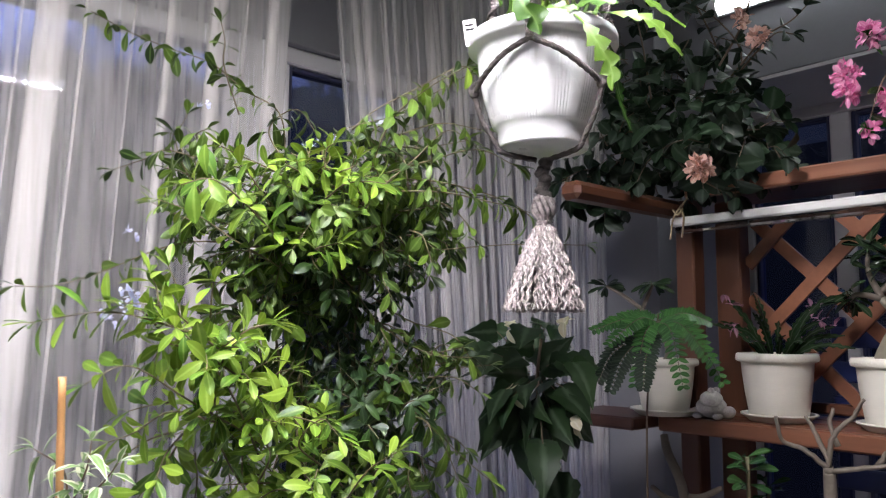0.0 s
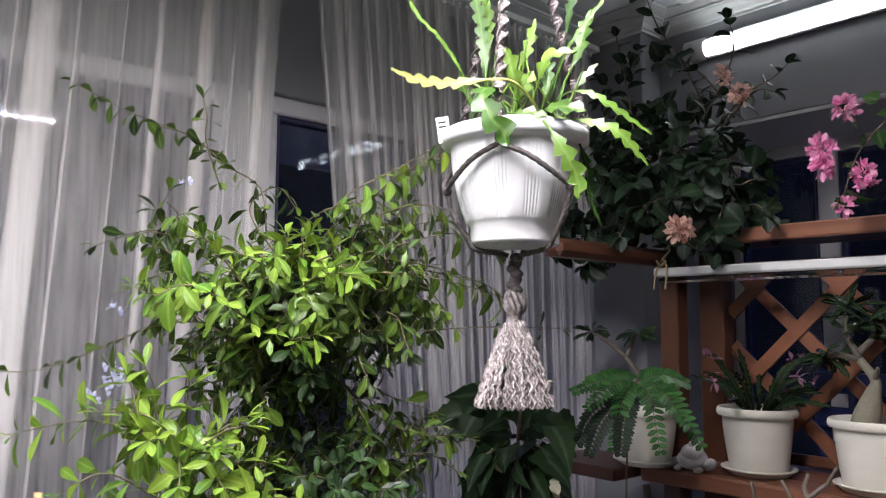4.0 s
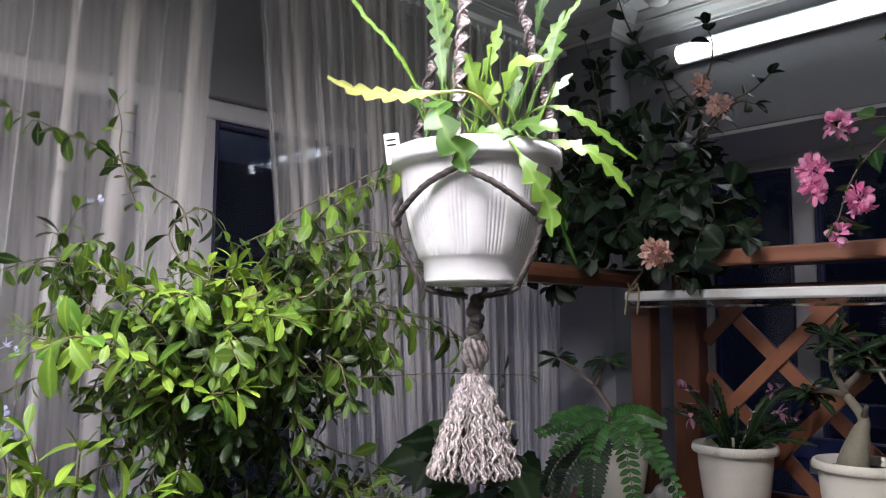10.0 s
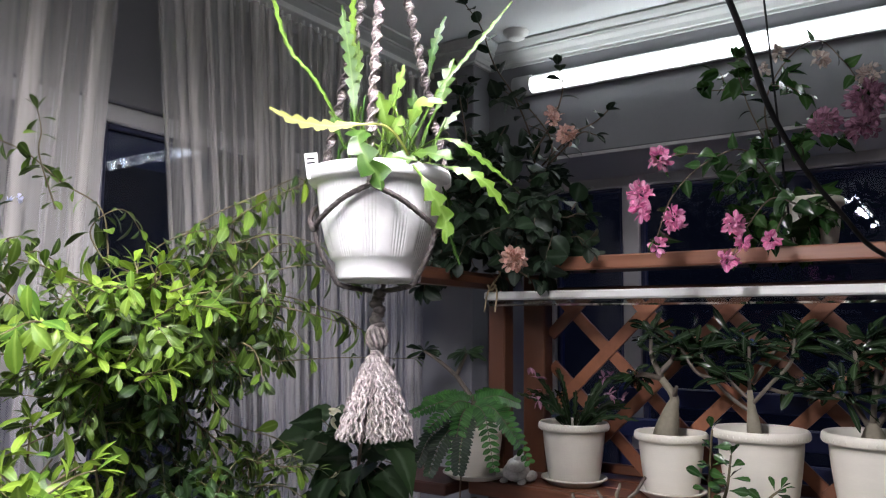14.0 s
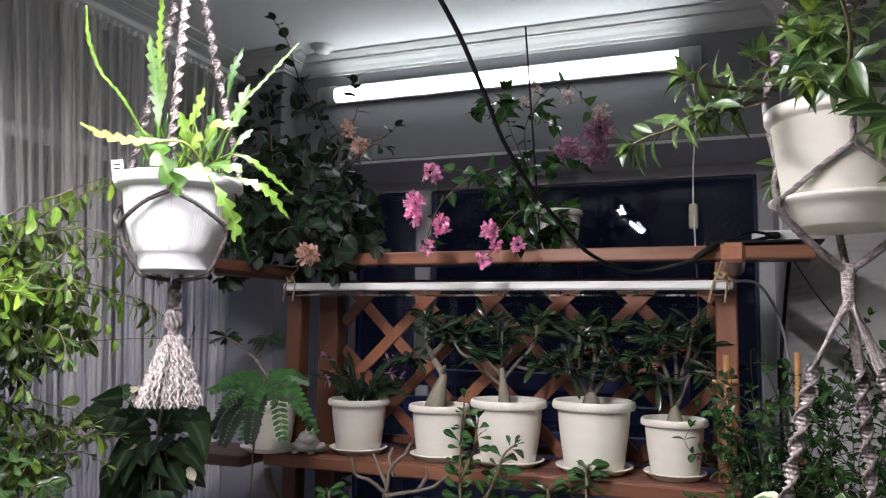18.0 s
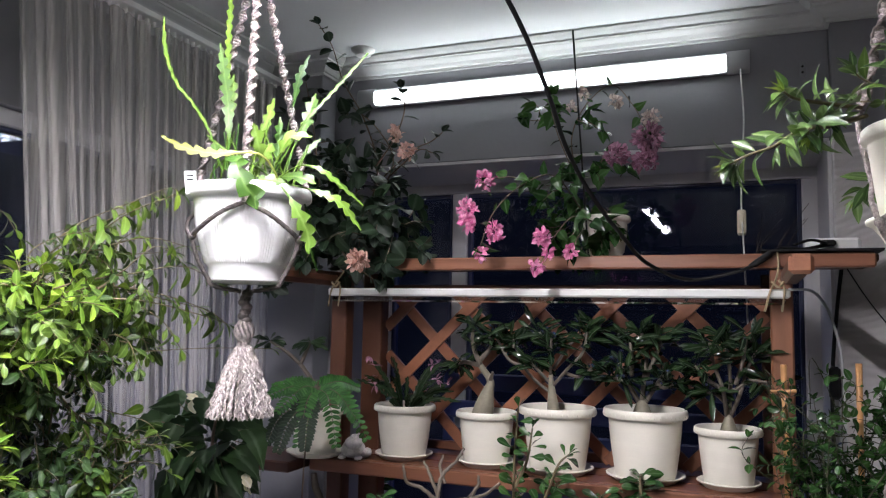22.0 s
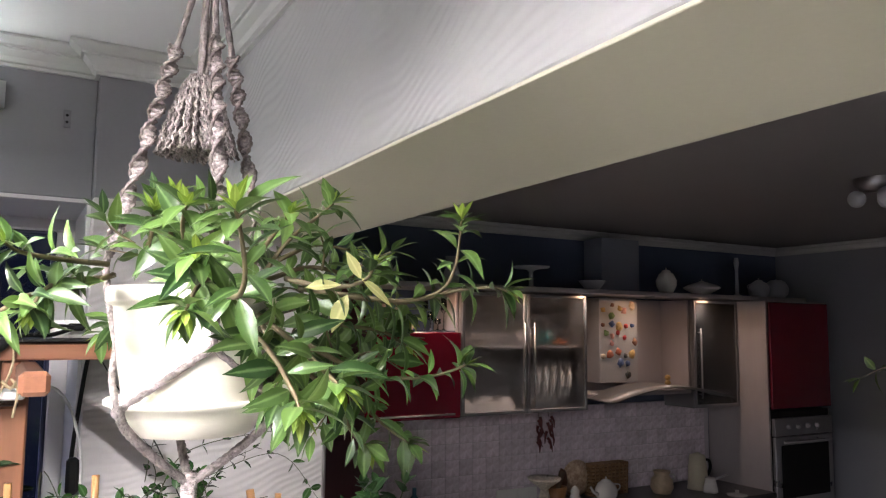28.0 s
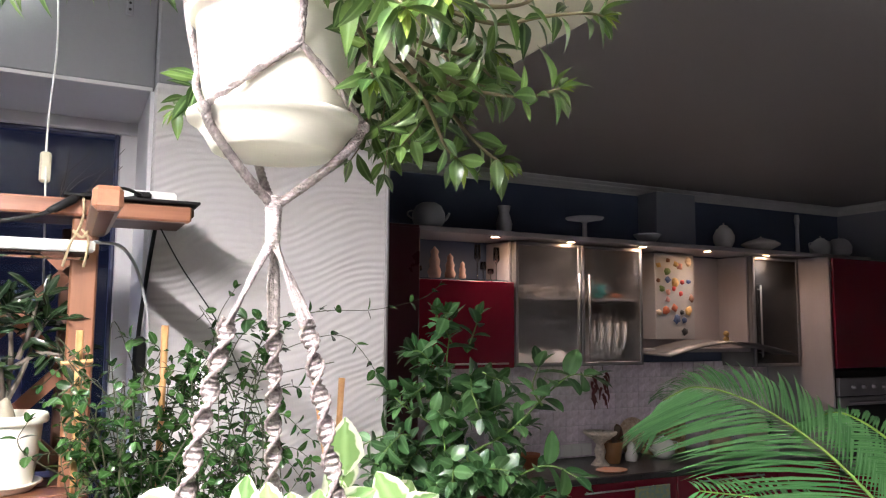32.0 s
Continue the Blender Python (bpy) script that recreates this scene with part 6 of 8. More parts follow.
grow_a(0.032, 0.4, [(-0.682, 0.835, 1.999), (-0.666, 0.846, 2.056), (-0.651, 0.859, 2.097), (-0.642, 0.865, 2.134), (-0.634, 0.871, 2.163)])
grow_a(0.022, 0.5, [(-0.700, 0.845, 2.001), (-0.699, 0.868, 2.072), (-0.692, 0.883, 2.146), (-0.683, 0.887, 2.201), (-0.669, 0.897, 2.246)])
grow_a(0.018, 0.35, [(-0.647, 0.769, 1.990), (-0.602, 0.773, 2.012), (-0.571, 0.779, 2.007), (-0.547, 0.794, 1.988), (-0.516, 0.835, 1.952)])
grow_a(0.026, 0.3, [(-0.627, 0.747, 1.982), (-0.586, 0.765, 1.974), (-0.553, 0.774, 1.962), (-0.530, 0.788, 1.948), (-0.510, 0.816, 1.909)])
grow_a(0.034, 0.25, [(-0.618, 0.742, 1.977), (-0.591, 0.731, 1.953), (-0.574, 0.739, 1.921), (-0.567, 0.751, 1.894), (-0.567, 0.754, 1.866)])
grow_a(0.020, 0.2, [(-0.624, 0.813, 1.977), (-0.622, 0.835, 1.940), (-0.627, 0.850, 1.902), (-0.624, 0.855, 1.887)])
grow_a(0.008, 0.3, [(-0.625, 0.835, 1.917), (-0.625, 0.855, 1.879), (-0.619, 0.866, 1.848)])
grow_a(0.022, 0.4, [(-0.689, 0.765, 2.000), (-0.682, 0.767, 2.055), (-0.670, 0.776, 2.094), (-0.662, 0.781, 2.132)])
grow_a(0.034, 0.2, [(-0.657, 0.741, 1.995), (-0.644, 0.722, 2.029), (-0.646, 0.716, 2.051), (-0.649, 0.711, 2.071)])
grow_a(0.032, 0.3, [(-0.632, 0.740, 1.993), (-0.610, 0.731, 2.027), (-0.593, 0.732, 2.050), (-0.565, 0.749, 2.051)])
grow_a(0.018, 0.35, [(-0.658, 0.831, 2.005), (-0.644, 0.844, 2.041), (-0.633, 0.854, 2.062), (-0.621, 0.866, 2.078)])
grow_a(0.036, 0.25, [(-0.654, 0.761, 1.985), (-0.617, 0.757, 1.992), (-0.588, 0.761, 1.988), (-0.568, 0.770, 1.980)])
grow_a(0.020, 0.3, [(-0.682, 0.682, 1.990), (-0.688, 0.671, 2.019), (-0.690, 0.668, 2.034)])
grow_a(0.030, 0.3, [(-0.660, 0.739, 1.991), (-0.651, 0.745, 2.025), (-0.648, 0.760, 2.050)])
grow_a(0.026, 0.3, [(-0.679, 0.807, 2.000), (-0.682, 0.828, 2.056), (-0.690, 0.842, 2.117)])
grow_a(0.026, 0.1, [(-0.651, 0.719, 1.981), (-0.628, 0.731, 1.984), (-0.610, 0.744, 1.978)])
fm = Mesh()
fishbone(fm, [(-0.623, 0.753, 1.971), (-0.618, 0.725, 1.997), (-0.620, 0.689, 2.015), (-0.632, 0.646, 2.009), (-0.651, 0.616, 2.003), (-0.674, 0.581, 2.006), (-0.693, 0.558, 2.019)], 0.017, 0.45)
wpart("flat_stem", fm, TIP, pl, "pale yellow-tipped stem")
for i in range(22):
    fm = Mesh()
    a, r = rnd(0, 6.3), rnd(0.01, 0.07)
    p = Vector((-0.705 + r * math.cos(a), 0.785 + r * math.sin(a), 1.955))
    tube(fm, curve([p, p + Vector((rnd(-0.02, 0.02), rnd(-0.02, 0.02), 0.05)), p + Vector((rnd(-0.05, 0.05), rnd(-0.05, 0.05), rnd(0.07, 0.13)))], 5), (0.0024, 0.0014), 5)
    wpart("thin_stem", fm, L_CACTUS, pl)

# leadwort: a big scrambling bush
pl = plant("leadwort_bush", (-1.05, 0.70, 0.0), "large bright green scrambling leadwort bush with pale blue flowers", "bush", off=(-0.01, 0.009, 0.017))
twigs, leaves, bright = Mesh(), Mesh(), Mesh()


def grow_b(pts):
    sprig(twigs, leaves, pts, 0.0016, 0.024, 0.041, 0.0180, PLUM, 0.45, 2, 0.9, size=(0.4, 1.1), hang=0.75)


grow_b([(-1.104, 0.707, 1.826), (-1.044, 0.732, 1.885), (-0.971, 0.772, 1.929), (-0.889, 0.821, 1.972)])
grow_b([(-1.041, 0.718, 1.791), (-0.975, 0.756, 1.794), (-0.911, 0.794, 1.782), (-0.844, 0.835, 1.765)])
grow_b([(-1.063, 0.745, 1.850), (-1.014, 0.765, 1.865), (-0.963, 0.789, 1.859), (-0.899, 0.824, 1.865)])
grow_b([(-1.056, 0.753, 1.618), (-1.007, 0.793, 1.578), (-0.950, 0.840, 1.554), (-0.931, 0.863, 1.517)])
grow_b([(-1.091, 0.721, 1.821), (-1.073, 0.734, 1.859), (-1.082, 0.722, 1.887), (-1.062, 0.741, 1.902)])
grow_b([(-1.121, 0.625, 1.837), (-1.142, 0.621, 1.923), (-1.196, 0.583, 1.967), (-1.238, 0.542, 2.015), (-1.314, 0.495, 2.052), (-1.378, 0.445, 2.089), (-1.450, 0.385, 2.142)])
grow_b([(-1.194, 0.574, 1.922), (-1.216, 0.554, 2.009), (-1.213, 0.553, 2.048), (-1.215, 0.546, 2.082)])
grow_b([(-1.107, 0.599, 1.800), (-1.185, 0.534, 1.834), (-1.269, 0.480, 1.851), (-1.336, 0.419, 1.827)])
grow_b([(-1.105, 0.579, 1.691), (-1.168, 0.475, 1.694), (-1.215, 0.366, 1.643), (-1.239, 0.311, 1.623), (-1.263, 0.267, 1.622)])
grow_b([(-1.157, 0.547, 1.742), (-1.211, 0.509, 1.795), (-1.255, 0.493, 1.870), (-1.241, 0.504, 1.919)])
grow_b([(-1.012, 0.711, 1.804), (-0.960, 0.716, 1.886), (-0.908, 0.741, 1.931), (-0.841, 0.770, 1.960)])
grow_b([(-1.012, 0.711, 1.804), (-0.912, 0.749, 1.821), (-0.845, 0.796, 1.836), (-0.800, 0.837, 1.808)])
grow_b([(-0.976, 0.710, 1.778), (-0.895, 0.760, 1.773), (-0.830, 0.808, 1.755), (-0.778, 0.841, 1.736)])
grow_b([(-0.960, 0.698, 1.779), (-0.924, 0.736, 1.824), (-0.887, 0.773, 1.870), (-0.860, 0.808, 1.845)])
grow_b([(-1.023, 0.736, 1.581), (-0.973, 0.769, 1.538), (-0.923, 0.799, 1.522), (-0.886, 0.826, 1.520)])
grow_b([(-0.990, 0.739, 1.501), (-0.942, 0.772, 1.442), (-0.916, 0.811, 1.382), (-0.873, 0.852, 1.332)])
grow_b([(-1.059, 0.738, 1.599), (-1.020, 0.757, 1.563), (-0.982, 0.788, 1.546), (-0.979, 0.801, 1.473), (-1.007, 0.780, 1.399)])
grow_b([(-0.995, 0.659, 1.768), (-1.032, 0.637, 1.838), (-1.007, 0.662, 1.875), (-0.960, 0.715, 1.895)])
grow_b([(-1.022, 0.677, 1.455), (-0.960, 0.718, 1.460), (-0.901, 0.762, 1.413), (-0.874, 0.788, 1.340)])
grow_b([(-1.084, 0.627, 1.801), (-1.128, 0.595, 1.883), (-1.105, 0.633, 1.923), (-1.100, 0.676, 1.878)])
for pts in (
    [(-1.009, 0.684, 1.787), (-0.942, 0.744, 1.797), (-0.882, 0.798, 1.784), (-0.825, 0.849, 1.757), (-0.798, 0.873, 1.730)],
    [(-1.013, 0.680, 1.879), (-0.983, 0.707, 1.912), (-0.937, 0.749, 1.943), (-0.889, 0.792, 1.976), (-0.872, 0.807, 1.973)],
    [(-0.961, 0.727, 1.867), (-0.908, 0.775, 1.886), (-0.857, 0.820, 1.873)],
    [(-1.031, 0.664, 1.662), (-0.994, 0.697, 1.600), (-0.964, 0.724, 1.537), (-0.947, 0.740, 1.465)],
):
    sprig(twigs, leaves if pts[0][2] < 1.7 else bright, pts, 0.0017, 0.026, 0.044, 0.0190, PLUM, 0.4, 2, 0.8, size=(0.55, 1.1), hang=1.0)
sprig(twigs, leaves, [(-1.029, 0.668, 1.686), (-0.919, 0.765, 1.685), (-0.824, 0.843, 1.692), (-0.741, 0.925, 1.691)], 0.0014, 0.06, 0.0288, 0.0136, PLUM, 0.6, 2, 0.9, size=(0.6, 1.0))


def grow_c(pts):
    sprig(twigs, bright, pts, 0.0016, 0.022, 0.043, 0.0175, PLUM, 0.25, 3, 1.0, size=(0.4, 1.2))


grow_c([(-0.917, 0.448, 1.546), (-0.910, 0.378, 1.559), (-0.936, 0.298, 1.580), (-0.964, 0.221, 1.567)])
grow_c([(-0.917, 0.464, 1.431), (-0.923, 0.389, 1.476), (-0.926, 0.319, 1.518), (-0.940, 0.274, 1.498)])
grow_c([(-0.881, 0.463, 1.408), (-0.882, 0.420, 1.492), (-0.896, 0.380, 1.546), (-0.907, 0.348, 1.572)])
grow_c([(-0.932, 0.466, 1.516), (-0.912, 0.408, 1.545), (-0.912, 0.356, 1.585), (-0.925, 0.310, 1.590)])
grow_c([(-0.912, 0.422, 1.448), (-0.918, 0.367, 1.464), (-0.927, 0.328, 1.442), (-0.947, 0.306, 1.431)])
grow_c([(-1.026, 0.568, 1.652), (-1.041, 0.500, 1.689), (-1.058, 0.444, 1.725), (-1.091, 0.403, 1.744)])
grow_c([(-0.990, 0.551, 1.683), (-0.940, 0.461, 1.728), (-0.895, 0.396, 1.743), (-0.880, 0.351, 1.728)])
grow_c([(-1.010, 0.551, 1.723), (-1.010, 0.511, 1.773), (-1.020, 0.491, 1.798)])
grow_c([(-0.990, 0.671, 1.743), (-0.990, 0.711, 1.783), (-0.990, 0.751, 1.808)])
grow_c([(-0.988, 0.597, 1.763), (-0.999, 0.535, 1.790), (-1.012, 0.486, 1.808), (-1.027, 0.467, 1.820)])
grow_c([(-0.989, 0.599, 1.738), (-0.918, 0.601, 1.765), (-0.880, 0.614, 1.767), (-0.852, 0.632, 1.762)])
grow_c([(-0.967, 0.590, 1.660), (-0.941, 0.587, 1.671), (-0.931, 0.567, 1.673), (-0.899, 0.588, 1.681)])
grow_c([(-0.893, 0.561, 1.383), (-0.893, 0.525, 1.415), (-0.855, 0.534, 1.449), (-0.833, 0.546, 1.429)])
grow_c([(-0.897, 0.466, 1.364), (-0.872, 0.473, 1.408), (-0.871, 0.456, 1.437)])
grow_c([(-0.858, 0.576, 1.344), (-0.820, 0.583, 1.386), (-0.787, 0.602, 1.410)])


def mass(c, radii, count, length, width, shape, twigs, leaves, reach=(0.04, 0.10), up=0.2, gap=0.014, whorl=2, droop=0.3, out=None, hang=0.0):
    """Short leafy twigs all through an ellipsoid, pointing outwards."""
    c = Vector(c)
    for _ in range(count):
        d = Vector((random.gauss(0, 1), random.gauss(0, 1), random.gauss(0, 1))).normalized()
        f = rnd(0.35, 1.0) ** 0.6
        p = c + Vector((d.x * radii[0], d.y * radii[1], d.z * radii[2])) * f
        go = (d + Vector((0, 0, up)) + jitter((0, 0, 0), 0.6) + (Vector(out) if out else Vector((0, 0, 0)))).normalized()
        r = rnd(*reach)
        sprig(twigs, leaves, [p, p + go * r * 0.5 + jitter((0, 0, 0), 0.008), p + go * r + Vector((0, 0, -0.15 * r))], 0.0016, gap, length, width, shape, droop, whorl, n=4, hang=hang)


mass((-1.060, 0.619, 1.735), (0.09, 0.09, 0.040), 41, 0.0353, 0.0152, PLUM, twigs, leaves, (0.05, 0.1), 0.1, 0.017, 2, 0.4, hang=0.8)
mass((-1.090, 0.650, 1.690), (0.09, 0.09, 0.045), 46, 0.0337, 0.0145, PLUM, twigs, leaves, (0.05, 0.1), 0.0, 0.017, 2, 0.4, hang=0.8)
mass((-1.121, 0.556, 1.717), (0.06, 0.06, 0.05), 15, 0.0353, 0.0154, PLUM, twigs, bright, (0.05, 0.1), 0.1, 0.024, 2, 0.4, hang=0.35)
mass((-1.091, 0.578, 1.592), (0.05, 0.06, 0.07), 18, 0.0370, 0.0154, PLUM, twigs, leaves, (0.04, 0.08), 0.1, 0.024, 2, 0.4, hang=0.8)
mass((-1.037, 0.588, 1.424), (0.10, 0.10, 0.06), 33, 0.0387, 0.0162, PLUM, twigs, leaves, (0.05, 0.1), 0.1, 0.022, 2, 0.35, hang=0.8)
mass((-0.946, 0.595, 1.356), (0.13, 0.10, 0.06), 33, 0.0404, 0.0170, PLUM, twigs, bright, (0.05, 0.1), 0.1, 0.024, 2, 0.35, hang=0.35)
mass((-1.107, 0.734, 1.445), (0.10, 0.08, 0.05), 24, 0.0353, 0.0154, PLUM, twigs, leaves, (0.05, 0.1), 0.1, 0.017, 2, 0.4, hang=0.8)
mass((-0.964, 0.437, 1.456), (0.07, 0.07, 0.07), 21, 0.0437, 0.0170, PLUM, twigs, bright, (0.05, 0.1), 0.2, 0.022, 2, 0.3, hang=0.35)
mass((-0.930, 0.387, 1.544), (0.05, 0.06, 0.04), 14, 0.0471, 0.0180, PLUM, twigs, bright, (0.05, 0.09), 0.3, 0.022, 2, 0.3, hang=0.35)
mass((-0.990, 0.591, 1.237), (0.16, 0.16, 0.10), 45, 0.0387, 0.0162, PLUM, twigs, leaves, hang=0.8)
mass((-0.975, 0.591, 1.778), (0.055, 0.05, 0.015), 15, 0.0420, 0.0167, PLUM, twigs, bright, (0.03, 0.06), 0.1, 0.020, 2, 0.4, hang=0.35)
mass((-1.080, 0.821, 1.823), (0.05, 0.06, 0.06), 18, 0.0379, 0.0158, PLUM, twigs, leaves, (0.04, 0.08), 0.0, 0.022, 2, 0.5, hang=0.8)
mass((-1.040, 0.851, 1.748), (0.06, 0.06, 0.03), 16, 0.0379, 0.0158, PLUM, twigs, leaves, (0.04, 0.08), -0.1, 0.022, 2, 0.5, hang=0.8)
mass((-1.190, 0.511, 1.813), (0.04, 0.04, 0.08), 16, 0.0379, 0.0158, PLUM, twigs, leaves, (0.04, 0.08), 0.0, 0.022, 2, 0.5, hang=0.8)
mass((-0.978, 0.769, 1.385), (0.05, 0.07, 0.08), 18, 0.0337, 0.0146, PLUM, twigs, leaves, (0.05, 0.1), 0.0, 0.024, 2, 0.4, hang=0.8)
mass((-0.974, 0.726, 1.725), (0.05, 0.06, 0.04), 14, 0.0337, 0.0146, PLUM, twigs, leaves, (0.05, 0.1), 0.0, 0.024, 2, 0.4, hang=0.8)
mass((-0.975, 0.775, 1.500), (0.04, 0.05, 0.04), 12, 0.0337, 0.0146, PLUM, twigs, leaves, (0.05, 0.1), 0.0, 0.024, 2, 0.4, hang=0.8)
mass((-0.937, 0.728, 1.770), (0.05, 0.06, 0.02), 9, 0.0337, 0.0146, PLUM, twigs, leaves, (0.05, 0.1), 0.1, 0.024, 2, 0.4, hang=0.8)
# Darker leaves deep in the bush: inner shade put into the leaf colour.
inner_leaves = Mesh()
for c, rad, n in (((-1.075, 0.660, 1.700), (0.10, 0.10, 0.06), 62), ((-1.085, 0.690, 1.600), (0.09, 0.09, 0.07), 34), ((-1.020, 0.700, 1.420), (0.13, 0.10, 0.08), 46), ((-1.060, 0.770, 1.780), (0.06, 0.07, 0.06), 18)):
    mass(c, rad, n, 0.034, 0.0145, PLUM, twigs, inner_leaves, (0.04, 0.08), 0.0, 0.016, 2, 0.4, hang=0.5)
for a, b in (((-1.054, 0.666, 1.278), (-1.078, 0.640, 1.705)), ((-1.032, 0.612, 1.289), (-1.085, 0.583, 1.610)), ((-1.036, 0.718, 1.275), (-1.048, 0.727, 1.655))):
    a, b = Vector(a), Vector(b)
    tube(twigs, curve([(a.x, a.y, 0.02), a, a.lerp(b, 0.5) + jitter((0, 0, 0), 0.02), b], 6), (0.004, 0.0016))
shade_parts(pl, twigs, leaves, STEM_OLIVE, L_PLUMBAGO)
tagged(wpart("inner_foliage", inner_leaves, L_INNER, pl), "inner foliage with the bush's own shade put into its colour", kind="stuff")
# Outer leaves towards the lamp, its light put into a paler green.
tagged(wpart("young_foliage", bright, L_LIT, pl), "outer foliage with the lamp's light put into its paler colour", kind="stuff")
fm = Mesh()
for c in ((-1.289, 0.437, 1.622), (-1.287, 0.443, 1.594), (-1.228, 0.518, 1.929), (-1.314, 0.442, 1.723), (-1.290, 0.410, 1.577), (-1.226, 0.419, 1.611)):
    c = Vector(c)
    for i in range(9):
        leaf(fm, c, jitter((0, 0, 0.7), 1.0), (0.6, -0.7, 0.2), rnd(0.008, 0.016), 0.0022, LANCE, 0.2, 0.2)
    for i in range(3 if c.z < 1.65 else 1):
        o = jitter(c, 0.014)
        for k in range(5):
            a = k * 1.257 + i
            leaf(fm, o, (math.cos(a) * 0.75, -math.sin(a) * 0.3 + 0.3, math.sin(a)), (0.6, -0.7, 0.2), 0.0085, 0.0072, SPOON, 0.2, 0.1)
wpart("blossom", fm, BLUE, pl, "pale blue five-petalled flowers")
tagged(pl.children[-1], kind="stuff")
can = plant("bush_container", (-1.02, 0.80, 0.0), "tall dark planter under the scrambling bush", "planter")
fm = Mesh()
lathe(fm, [(0.001, 0), (0.12, 0), (0.15, 0.45), (0.16, 0.46), (0.16, 0.5), (0.14, 0.5), (0.13, 0.44), (0.001, 0.43)], 32, (-1.02, 0.80, 0))
wpart("pot", fm, BLACK, can)

# hibiscus with big dark leaves under the hanging pot
pl = plant("hibiscus", (-1.13, 1.06, 0.0), "dark green broad-leaved hibiscus standing before the curtain", "plant", off=(-0.003, -0.008, 0.015))
twigs, leaves, fl = Mesh(), Mesh(), Mesh()
BROAD = [(0, 0.3), (0.08, 0.85), (0.28, 1.0), (0.42, 0.78), (0.5, 0.86), (0.72, 0.45), (1.0, 0.01)]
stem = [(-1.104, 1.249, 1.088), (-1.085, 1.222, 1.222), (-1.068, 1.194, 1.341), (-1.057, 1.175, 1.456), (-1.039, 1.168, 1.548)]
tube(twigs, curve([(stem[0][0], stem[0][1], 0.02)] + stem, 6), (0.007, 0.003))
for i in range(90):
    c = Vector((-1.058, 1.176, 1.445))
    d = Vector((random.gauss(0, 1), random.gauss(0, 1), random.gauss(0, 1))).normalized()
    p = c + Vector((d.x * 0.13, d.y * 0.13, d.z * 0.19 - 0.01)) * rnd(0.1, 1.05)
    tube(twigs, [c.lerp(p, 0.75) + Vector((0, 0, 0.01)), p], 0.0012, 4)
    leaf(leaves, p, d * rnd(0.6, 1.3) + Vector((0.15, -0.2, rnd(-0.9, -0.3))), Vector((0.5, -0.6, 0.5)) + jitter((0, 0, 0), 0.7), rnd(0.06, 0.10), rnd(0.045, 0.075), BROAD, rnd(0.1, 0.5), 0.2)
shade_parts(pl, twigs, leaves, STEM_BROWN, L_DARK)
for c in ((-1.051, 1.090, 1.571), (-0.982, 1.169, 1.578), (-1.035, 1.078, 1.450), (-0.956, 1.178, 1.388)):
    for k in range(4):
        leaf(fl, jitter(c, 0.008), jitter((0, 0, 0), 1), (0, -0.5, 1), 0.03, 0.022, ROUND, 0.3, 0.3)
tagged(wpart("bloom", fl, WHITE_PETAL, pl), "wilting cream flowers", kind="stuff")

# feathery seedling on the shelf
pl = plant("feathery_tree", (-0.93, 1.33, 1.40), "young feathery-leaved tree in a small pot", "plant", off=(-0.003, -0.006, 0.007))
twigs, leaves = Mesh(), Mesh()
root = Vector((-0.93, 1.36, 1.40))
hub = Vector((-0.889, 1.347, 1.608))
tube(twigs, curve([root + Vector((0, 0, -0.5)), root, hub], 6), (0.0025, 0.002))


def grow_d(pts):
    line = curve(pts, 9)
    tube(twigs, line, (0.0012, 0.0006), 4)
    fr = frames(line)
    gap = sum((fr[i + 1][0] - fr[i][0]).length for i in range(len(fr) - 1)) / (len(fr) - 1)
    for i in range(2, len(fr)):
        p, d, s, u = fr[i]
        t = i / len(fr)
        w = 0.025 * math.sin(math.pi * min(0.9, 0.22 + t * 0.68)) ** 0.7
        face = Vector((0.3, -0.65, 0.7)) + jitter((0, 0, 0), 0.12)
        side = d.cross(face).normalized()
        for sg in (-1, 1):
            leaf(leaves, p, side * sg + d * 0.4, face, w * rnd(0.92, 1.05), max(0.0065, gap * 1.2), ROUND, 0.12, 0.05)


grow_d([(-0.893, 1.346, 1.591), (-0.930, 1.305, 1.598), (-0.969, 1.243, 1.574)])
grow_d([(-0.893, 1.346, 1.591), (-0.903, 1.299, 1.596), (-0.923, 1.230, 1.548)])
grow_d([(-0.893, 1.346, 1.591), (-0.884, 1.291, 1.567), (-0.877, 1.246, 1.472)])
grow_d([(-0.893, 1.346, 1.591), (-0.844, 1.318, 1.573), (-0.807, 1.295, 1.471)])
grow_d([(-0.893, 1.346, 1.591), (-0.833, 1.337, 1.585), (-0.779, 1.345, 1.520)])
grow_d([(-0.893, 1.346, 1.591), (-0.849, 1.372, 1.608), (-0.815, 1.410, 1.592)])
grow_d([(-0.893, 1.346, 1.591), (-0.831, 1.363, 1.579), (-0.778, 1.388, 1.477)])
grow_d([(-0.893, 1.346, 1.591), (-0.942, 1.344, 1.604), (-1.009, 1.336, 1.591)])
grow_d([(-0.893, 1.346, 1.591), (-0.884, 1.396, 1.611), (-0.871, 1.455, 1.607)])
shade_parts(pl, twigs, leaves, STEM_BROWN, L_FERN)
# Lower, older fronds: the shadow on them is put into a darker green.
twigs, leaves = Mesh(), Mesh()
grow_d([(-0.893, 1.346, 1.575), (-0.930, 1.260, 1.535), (-0.945, 1.225, 1.478)])
grow_d([(-0.893, 1.346, 1.575), (-0.905, 1.260, 1.530), (-0.910, 1.215, 1.462)])
grow_d([(-0.893, 1.346, 1.575), (-0.868, 1.270, 1.525), (-0.852, 1.235, 1.468)])
